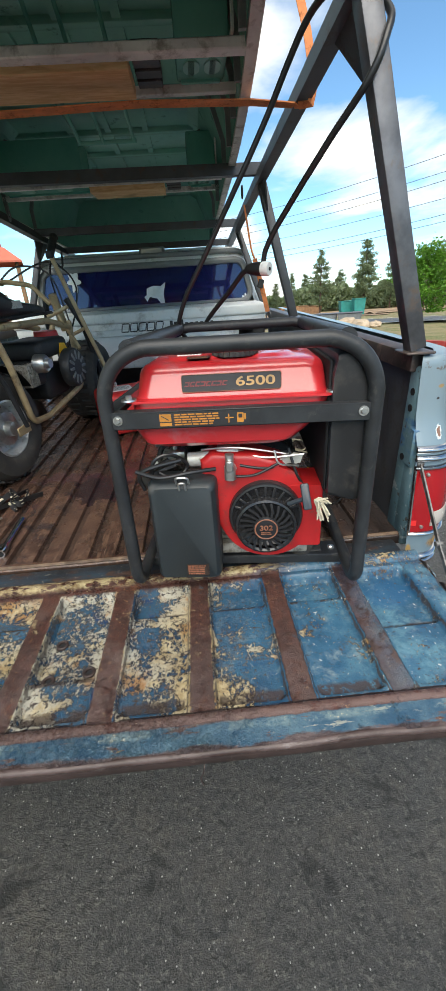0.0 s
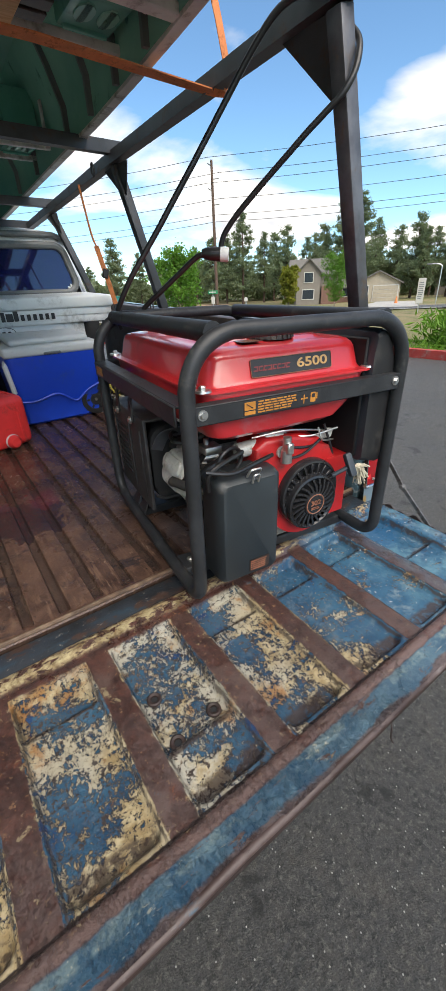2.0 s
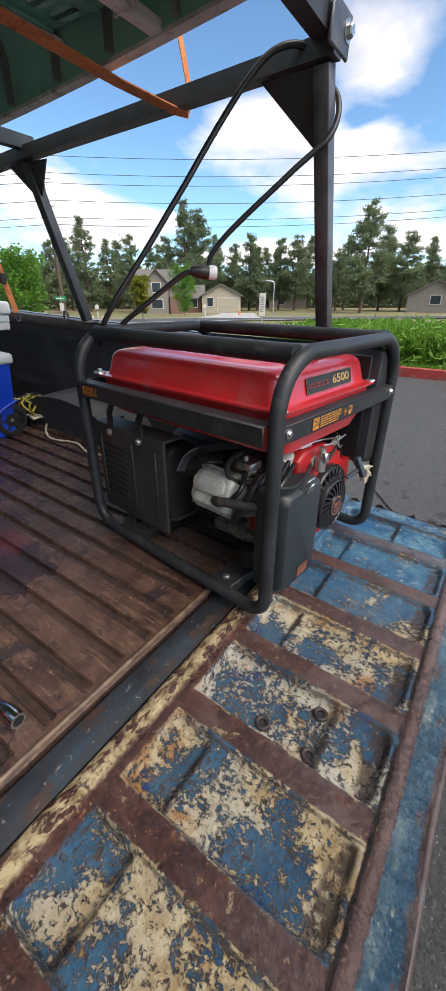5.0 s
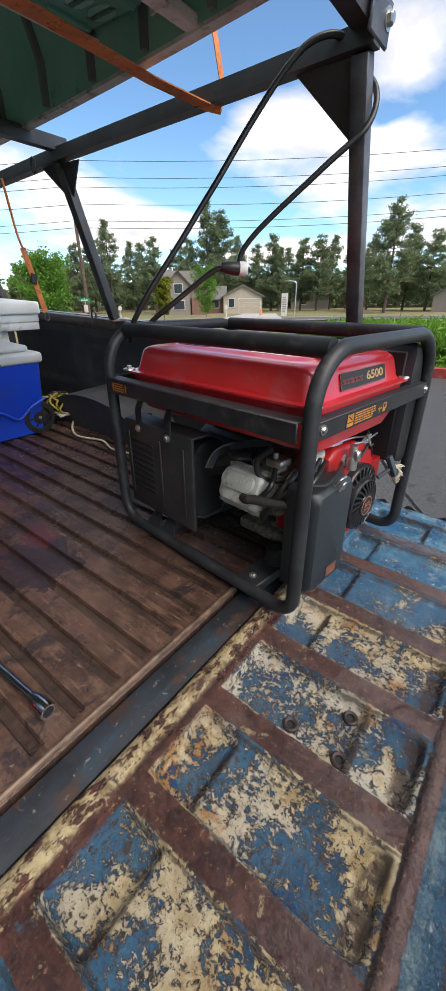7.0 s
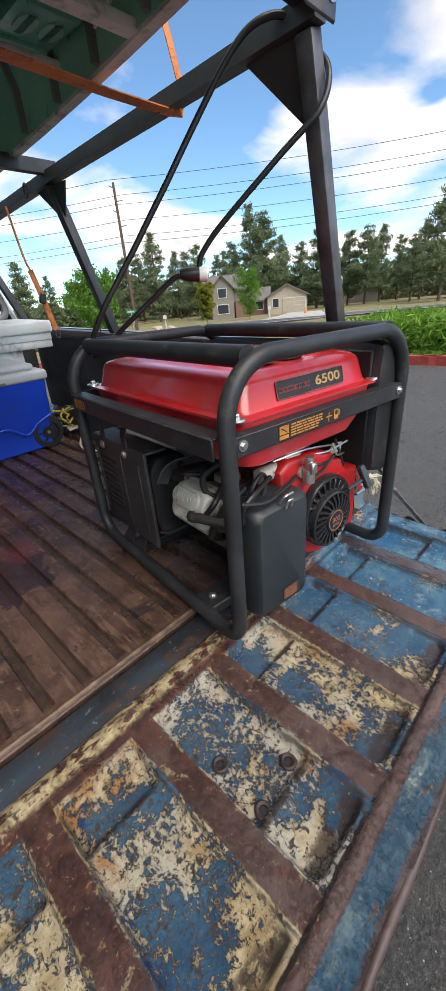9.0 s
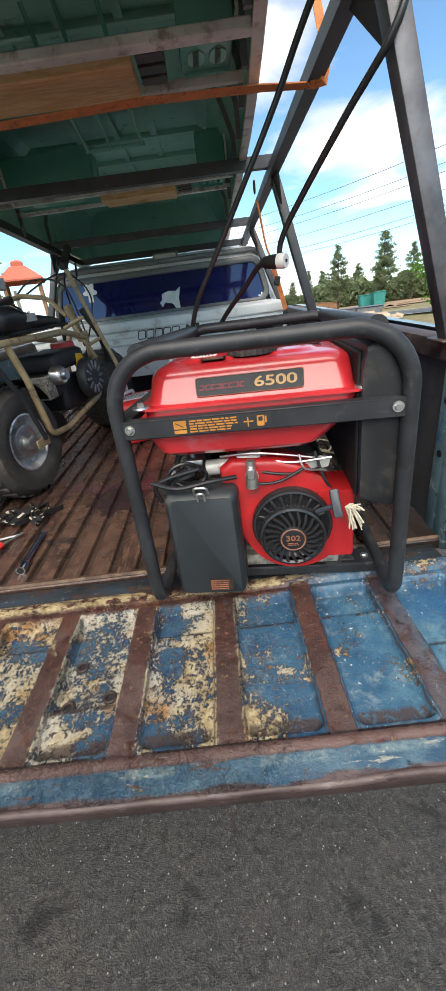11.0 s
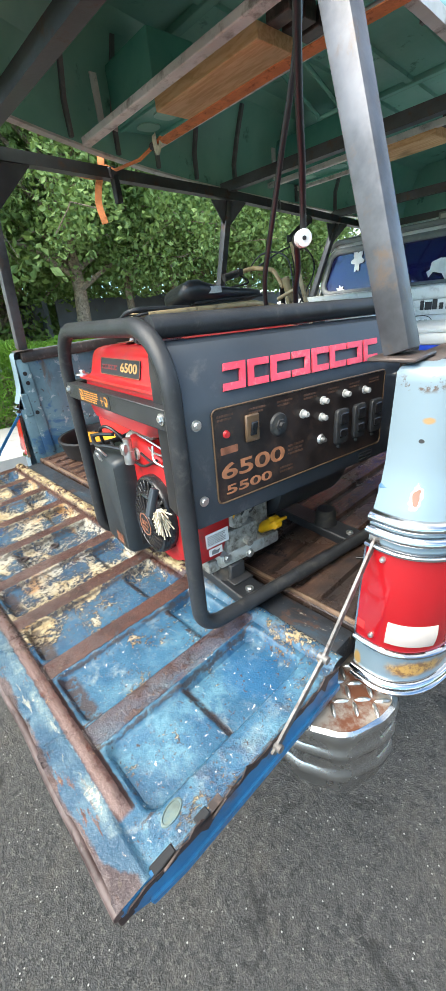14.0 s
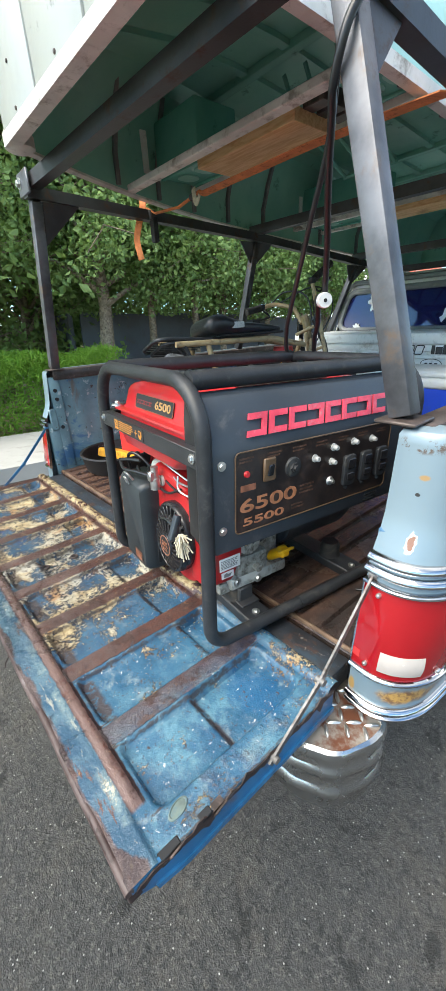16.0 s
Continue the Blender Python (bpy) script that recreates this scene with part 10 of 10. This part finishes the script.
# dense lower wood behind, as one thing nobody could count
rng = np.random.default_rng(3)
n = 110000
a_ = np.radians(rng.uniform(-42, 112, n))
d_ = rng.uniform(100, 128, n)
top = 6.0 + 3.0 * np.array([noise.noise((v * 14, 0, 1.5)) for v in a_]) + 1.8 * np.array([noise.noise((v * 60, 3, 1.5)) for v in a_])
top *= np.where(np.degrees(a_) > 25, 1.2, 0.7)
pz = np.abs(rng.random(n)) ** 0.8 * np.maximum(top, 1.0)
px, py = -0.4 + d_ * np.sin(a_), 0.3 + d_ * np.cos(a_)
pos = np.stack([px, py, pz - 0.6], 1)
nr = rng.normal(size=(n, 3))
nr /= np.linalg.norm(nr, axis=1)[:, None]
tagged(cards("far_wood", pos, nr, rng.uniform(0.35, 0.8, n), 0.4, M["needles"], None, rng), "dark far woodland behind the houses", "woodland", kind="stuff")
for az_, d, h, sp, mt, lab, sd in ((28.2, 24.5, 3.4, 1.15, "young_leaf", "young bright green street tree", 1), (48.3, 46, 4.9, 1.15, "young_leaf", "slim bright green tree before a house", 2), (42.6, 31, 2.9, 0.5, "yellow_leaf", "small yellow-green tree on the verge", 3)):
    broad_tree("young_tree", lab, deg(az_, d), h, sp, 0.045, 0.55, 7000, 0.075, M[mt], 200 + sd)

# ---- houses ----
M["siding"] = plain("taupe_house_siding", (0.23, 0.20, 0.165), 0.8, var=0.1, scale=2, bump=0.2, bscale=12)
M["beige"] = plain("beige_stucco", (0.42, 0.36, 0.27), 0.85, var=0.08, scale=2, bump=0.2, bscale=30)
M["roof_grey"] = plain("grey_brown_shingles", (0.15, 0.14, 0.125), 0.9, var=0.3, scale=4, bump=0.5, bscale=16)
M["house_glass"] = plain("dark_window_glass", (0.03, 0.04, 0.05), 0.08, var=0.2)
M["trim_white"] = plain("off_white_trim", (0.55, 0.53, 0.48), 0.7, var=0.05)
M["brick_brown"] = plain("brown_brick", (0.2, 0.11, 0.08), 0.9, var=0.3, scale=6, bump=0.3, bscale=20)


def house(loc, face, blocks, label):
    x, y = loc
    h = tagged(empty("house", Matrix.Translation((x, y, terrain(x, y) - 0.05)) @ pose(0, 0, 0, 0, 0, face)), label, "house")
    for (x0, x1, y0, y1, hh, rise, axis, mt) in blocks:
        bm = B()
        if axis == "x":      # ridge along x
            prism(bm, [(y0, 0), (y1, 0), (y1, hh), ((y0 + y1) / 2, hh + rise), (y0, hh)], x1 - x0, axes((x0, 0, 0), (0, 1, 0), (0, 0, 1), (1, 0, 0)))
        else:
            prism(bm, [(x0, 0), (x1, 0), (x1, hh), ((x0 + x1) / 2, hh + rise), (x0, hh)], y1 - y0, axes((0, y1, 0), (1, 0, 0), (0, 0, 1), (0, -1, 0)))
        part("wall_shell", fix(bm), M[mt], h)
        o = 0.45
        for s in (-1, 1):
            bm = B()
            if axis == "x":
                c, half = (y0 + y1) / 2, (y1 - y0) / 2
                k = rise / half
                prism(bm, [(c, hh + rise + 0.02), (c + s * (half + o), hh - o * k + 0.02), (c + s * (half + o), hh - o * k + 0.2), (c, hh + rise + 0.22)], x1 - x0 + 2 * o, axes((x0 - o, 0, 0), (0, 1, 0), (0, 0, 1), (1, 0, 0)))
            else:
                c, half = (x0 + x1) / 2, (x1 - x0) / 2
                k = rise / half
                prism(bm, [(c, hh + rise + 0.02), (c + s * (half + o), hh - o * k + 0.02), (c + s * (half + o), hh - o * k + 0.2), (c, hh + rise + 0.22)], y1 - y0 + 2 * o, axes((0, y1 + o, 0), (1, 0, 0), (0, 0, 1), (0, -1, 0)))
            part("roof_slope", fix(bm), M["roof_grey"], h)
    return h


def opening(h, x, y, z, w, t, kind):
    bm = B()
    box(bm, x - w / 2 - 0.1, x + w / 2 + 0.1, y - 0.06, y + 0.02, z - 0.1, z + t + 0.1, 0.01, 1)
    fr = part("window" if kind == "window" else "garage_door", bm, M["trim_white"], h)
    bm = B()
    if kind == "window":
        box(bm, x - w / 2, x + w / 2, y - 0.075, y - 0.05, z, z + t, 0.005, 1)
        part("pane", bm, M["house_glass"], fr)
    else:
        for k in range(4):
            box(bm, x - w / 2, x + w / 2, y - 0.08, y - 0.05, z + t * k / 4 + 0.02, z + t * (k + 1) / 4 - 0.02, 0.01, 1)
        part("door_panel", bm, M["beige"], fr)


h1 = house(deg(46.2, 68), -46, [(-4.2, 2.0, 0, 7, 4.0, 2.0, "x", "siding"), (-3.2, 0.2, -1.5, 1, 4.2, 1.7, "y", "siding")], "two-storey taupe house with a grey gable roof")
for xx, zz, w in ((-1.5, 3.0, 1.2), (-1.5, 0.8, 1.6), (1.1, 0.8, 1.2)):
    opening(h1, xx, -1.52 if xx < 0 else -0.02, zz, w, 1.2, "window")
bm = B()
box(bm, 0.4, 2.6, -1.8, -0.02, 0, 2.4, 0.02, 1)
part("porch", bm, M["brick_brown"], h1, "brown brick porch")
h2 = house(deg(53.2, 70), -53, [(-3.0, 3.2, 0, 7, 2.5, 1.5, "y", "beige"), (-6.0, -3.0, 1.0, 6, 2.3, 1.6, "x", "brick_brown")], "beige garage wing with a pale door")
opening(h2, 1.2, -0.02, 0.05, 3.4, 2.1, "garage")
opening(h2, -1.7, -0.02, 1.0, 0.9, 1.2, "window")
opening(h2, -4.4, 0.98, 0.9, 1.2, 1.1, "window")
h3 = house(deg(62, 96), -62, [(-4, 4, 0, 7, 2.8, 1.8, "x", "siding")], "far grey-roofed house among pines")
opening(h3, -1.5, -0.02, 0.9, 1.4, 1.2, "window")
h4 = house(deg(79.5, 74), -80, [(-4, 4, 0, 8, 2.4, 2.0, "y", "siding")], "grey house with a steep gable")
opening(h4, 0, -0.02, 1.2, 1.4, 1.2, "window")
M["site_shed"] = plain("site_timber", (0.3, 0.17, 0.09), 0.9, var=0.3, scale=3)
for az_, d, w, hh, mt in ((18.6, 68, 2.2, 1.9, "teal_box"), (20.0, 66, 1.6, 2.1, "teal_box"), (11.8, 80, 5.0, 1.6, "site_shed"), (14.0, 86, 4.0, 1.4, "site_shed")):
    M.setdefault("teal_box", plain("teal_skip_paint", (0.02, 0.22, 0.19), 0.6, var=0.2, scale=2))
    x, y = deg(az_, d)
    o = tagged(empty("waste_skip" if mt == "teal_box" else "site_hut", Matrix.Translation((x, y, terrain(x, y))) @ pose(0, 0, 0, 0, 0, -az_ + 15)), "teal steel waste skip on bare earth" if mt == "teal_box" else "low brown timber site hut", "skip" if mt == "teal_box" else "hut")
    bm = B()
    prism(bm, [(-w * 0.42, 0), (w * 0.42, 0), (w / 2, hh), (-w / 2, hh)], 1.6, axes((0, 0.8, 0.02), (1, 0, 0), (0, 0, 1), (0, -1, 0)), 0, 0.03, 1)
    part("body", fix(bm), M[mt], o)
    bm = B()
    box(bm, -w / 2 - 0.05, w / 2 + 0.05, -0.88, 0.88, hh, hh + 0.1, 0.02, 1)
    part("rim", bm, M[mt], o)
# grey planter boxes by the road
for az_, d in ((16.6, 29.0), (19.6, 28.6)):
    x, y = deg(az_, d)
    o = tagged(empty("utility_box", Matrix.Translation((x, y, terrain(x, y))) @ pose(0, 0, 0, 0, 0, -18)), "low grey utility trough beside the street", "utility box", group="utility boxes")
    bm = B()
    prism(bm, [(-0.65, 0), (0.65, 0), (0.75, 0.55), (-0.75, 0.55)], 0.8, axes((0, 0.4, 0), (1, 0, 0), (0, 0, 1), (0, -1, 0)), 0, 0.03, 1)
    part("trough", fix(bm), M["grey_trim"], o)
    bm = B()
    box(bm, -0.8, 0.8, -0.45, 0.45, 0.55, 0.62, 0.02, 1)
    part("lid", bm, M["fence_panel"], o)
# boulders
M["boulder"] = plain("tan_sandstone", (0.42, 0.33, 0.24), 0.9, var=0.25, scale=2, bump=0.6, bscale=12)
for k, (az_, d, s) in enumerate(((19.6, 22.5, 0.55), (21.3, 22.0, 0.45), (23.0, 22.4, 0.32), (37.6, 30, 0.35), (35.8, 31, 0.4))):
    x, y = deg(az_, d)
    bm = B()
    bmesh.ops.create_icosphere(bm, subdivisions=3, radius=s)
    for v in bm.verts:
        v.co *= 1 + 0.35 * noise.noise(v.co * (1.6 / s) + Vector((k * 5, 0, 0))) + 0.1 * noise.noise(v.co * (5 / s))
        v.co.z *= 0.6
    o = part("boulder", bm, M["boulder"], None, angle=20)
    o.matrix_world = Matrix.Translation((x, y, terrain(x, y) + s * 0.25))
    tagged(o, "rounded tan sandstone boulder on the grass", "boulder", group="boulders")

# ---- street furniture ----
def pole_line():
    x, y = deg(33.2, 42)
    o = tagged(empty("utility_pole", Matrix.Translation((x, y, terrain(x, y) - 0.1))), "tall wooden utility pole with insulator arms", "utility pole")
    bm = B()
    tube(bm, [(0, 0, 0), (0, 0, 11.6)], [0.16, 0.10], 10)
    part("pole", bm, M["pine_bark"], o)
    for k, z in enumerate((11.2, 10.3, 9.5, 8.5)):
        bm = B()
        cyl(bm, (0, 0, z), (0.55 * (1 if k % 2 else -1), -0.2, z + 0.08), 0.04, 8)
        part("insulator_arm", bm, M["grey_trim"], o)
    end = Vector((*deg(98, 60), 0))
    back = Vector((*deg(-8, 70), 0))
    for k, (z, s) in enumerate(((11.3, -0.55), (10.4, 0.55), (9.6, -0.55), (8.6, 0.55), (7.4, 0.1), (6.9, 0.1))):
        w = tagged(empty("overhead_wire"), "thin black overhead wire", "wire", group="overhead wires")
        a = Vector((x + s, y - 0.2, z - 0.1))
        bm = B()
        b = end + Vector((s, 0, z + 3.0))
        c = back + Vector((s, 0, z + 0.5))
        tube(bm, [c.lerp(a, t / 10) - Vector((0, 0, 4 * 1.1 * (t / 10) * (1 - t / 10))) for t in range(10)] + [a.lerp(b, t / 14) - Vector((0, 0, 4 * 1.2 * (t / 14) * (1 - t / 14))) for t in range(15)], 0.018, 5)
        part("wire", bm, M["cable"], w)


def posts():
    def stand(name, label, cat, az_, d):
        x, y = deg(az_, d)
        return tagged(empty(name, Matrix.Translation((x, y, terrain(x, y))) @ pose(0, 0, 0, 0, 0, -az_)), label, cat)
    o = stand("notice_board", "tall narrow white street notice on a post", "sign", 58.3, 24)
    bm = B()
    cyl(bm, (0, 0, 0), (0, 0, 1.5), 0.03, 8)
    part("post", bm, M["zinc"], o)
    bm = B()
    box(bm, -0.17, 0.17, -0.05, -0.03, 0.42, 1.55, 0.01, 1)
    bd = part("board", bm, M["trim_white"], o)
    bm = B()
    bars(bm, 0.22, 0.8, 9, axes((0, -0.051, 1.0), (1, 0, 0), (0, 0, 1), (0, -1, 0)), 0.002, 77)
    part("print_bars", bm, M["grey_trim"], bd)
    o = stand("street_lamp", "slim grey street lamp with a curved arm", "street lamp", 60.0, 44)
    bm = B()
    tube(bm, smooth_path([(0, 0, 0), (0, 0, 2.6), (-0.05, 0, 3.05), (-0.5, 0, 3.2), (-0.8, 0, 3.2)], 5), 0.045, 8)
    part("pole", bm, M["zinc"], o)
    bm = B()
    box(bm, -1.25, -0.8, -0.1, 0.1, 3.14, 3.24, 0.03, 2)
    part("lamp_head", bm, M["grey_trim"], o)
    o = stand("street_lamp", "slim grey street lamp with a curved arm", "street lamp", 27.0, 46)
    bm = B()
    tube(bm, smooth_path([(0, 0, 0), (0, 0, 5.0), (0.1, 0, 5.6), (0.6, 0, 5.9), (1.2, 0, 5.9)], 5), 0.05, 8)
    part("pole", bm, M["zinc"], o)
    bm = B()
    box(bm, 1.2, 1.7, -0.1, 0.1, 5.82, 5.94, 0.03, 2)
    part("lamp_head", bm, M["grey_trim"], o)
    o = stand("street_sign", "green street name sign on a post", "sign", 32.7, 27)
    bm = B()
    cyl(bm, (0, 0, 0), (0, 0, 1.5), 0.025, 8)
    part("post", bm, M["zinc"], o)
    bm = B()
    box(bm, -0.3, 0.3, -0.02, 0.0, 1.25, 1.45, 0.006, 1)
    bd = part("name_plate", bm, M["sign_green"], o)
    bm = B()
    bars(bm, 0.44, 0.12, 1, axes((0, -0.021, 1.35), (1, 0, 0), (0, 0, 1), (0, -1, 0)), 0.002, 5)
    part("print_bars", bm, M["trim_white"], bd)
    bm = B()
    box(bm, -0.11, 0.11, -0.02, 0.0, 0.7, 1.1, 0.006, 1)
    part("notice_plate", bm, M["trim_white"], o)
    for az_, d in ((50.9, 36), (37.0, 33)):
        o = stand("mailbox", "white roadside mailbox on a post", "mailbox", az_, d)
        bm = B()
        box(bm, -0.05, 0.05, -0.05, 0.05, 0, 0.75, 0.01, 1)
        part("post", bm, M["trim_white"], o)
        bm = B()
        prism(bm, [(-0.13, 0), (0.13, 0), (0.13, 0.15)] + [(0.13 * math.cos(q * math.pi / 8), 0.15 + 0.13 * math.sin(q * math.pi / 8)) for q in range(1, 8)] + [(-0.13, 0.15)], 0.45, axes((0, 0.2, 0.75), (1, 0, 0), (0, 0, 1), (0, -1, 0)))
        part("box", fix(bm), M["trim_white"], o)
    o = stand("marker_flag", "small orange warning marker", "marker", 55.6, 52)
    bm = B()
    lathe(bm, [(0.28, 0.0), (0.28, 0.05), (0.18, 0.06), (0.04, 0.75), (0.0, 0.75)], 14, Matrix())
    part("cone", fix(bm), M["orange_web"], o)


M["sign_green"] = plain("green_sign_enamel", (0.01, 0.2, 0.08), 0.4, var=0.1)


def play_tower():
    x, y = deg(-24.2, 19, 0.19, 0.0)
    o = tagged(empty("play_tower", Matrix.Translation((x, y, 0)) @ pose(0, 0, 0, 0, 0, 20)), "playground tower with an orange-red pyramid roof", "play tower")
    for sx in (-0.62, 0.62):
        for sy in (-0.62, 0.62):
            bm = B()
            box(bm, sx - 0.06, sx + 0.06, sy - 0.06, sy + 0.06, 0, 3.3, 0.01, 1)
            part("post", bm, M["site_shed"], o)
    bm = B()
    lathe(bm, [(1.15, 0.0), (1.15, 0.06), (0.42, 0.52), (0.30, 0.55), (0.30, 0.68), (0.18, 0.74), (0.0, 0.78)], 4, Matrix.Translation((0, 0, 3.28)) @ pose(0, 0, 0, 0, 0, 45))
    part("roof", fix(bm), M["play_red"], o, "orange-red moulded roof", smooth=False)
    bm = B()
    box(bm, -0.7, 0.7, -0.7, 0.7, 1.3, 1.4, 0.01, 1)
    part("deck", bm, M["site_shed"], o)
    bm = B()
    tube(bm, [(1.2, -0.75, 2.3), (0.9, -0.75, 1.6), (1.4, -0.75, 0.9), (2.4, -0.75, 0.3)], 0, flat=(0.6, 0.06), up=(0, 1, 0))
    part("slide", fix(bm), M["teal_box"], o, "teal green slide")
    for k in range(5):
        bm = B()
        box(bm, 0.62, 0.66, -0.5 + k * 0.22, -0.42 + k * 0.22, 1.4, 2.2, 0.01, 1)
        part("baluster", bm, M["site_shed"], o)
    # small dark sign board on a post in front
    x, y = deg(-27.2, 14, 0.19, 0.0)
    q = tagged(empty("bird_box", Matrix.Translation((x, y, 0)) @ pose(0, 0, 0, 0, 0, 25)), "small dark box on a brown post", "post box")
    bm = B()
    box(bm, -0.05, 0.05, -0.05, 0.05, 0, 2.7, 0.01, 1)
    part("post", bm, M["site_shed"], q)
    bm = B()
    box(bm, -0.25, 0.25, -0.14, 0.14, 2.62, 2.92, 0.02, 1)
    part("box", bm, M["fence_panel"], q)
    # pale picket run
    f = tagged(empty("picket_fence"), "row of pale timber stakes", "fence")
    for k in range(16):
        x, y = deg(-36 + k * 0.75, 12, 0.19, 0.0)
        bm = B()
        box(bm, x - 0.04, x + 0.04, y - 0.02, y + 0.02, 0, 1.9 + 0.5 * math.sin(k * 1.9) ** 2, 0.006, 1)
        part("picket", bm, M["picket"], f)


M["picket"] = plain("pale_weathered_timber", (0.4, 0.36, 0.28), 0.85, var=0.2, scale=5)
M["play_red"] = plain("orange_red_plastic", (0.56, 0.14, 0.085), 0.5, var=0.1, scale=2)
pole_line()
posts()
play_tower()
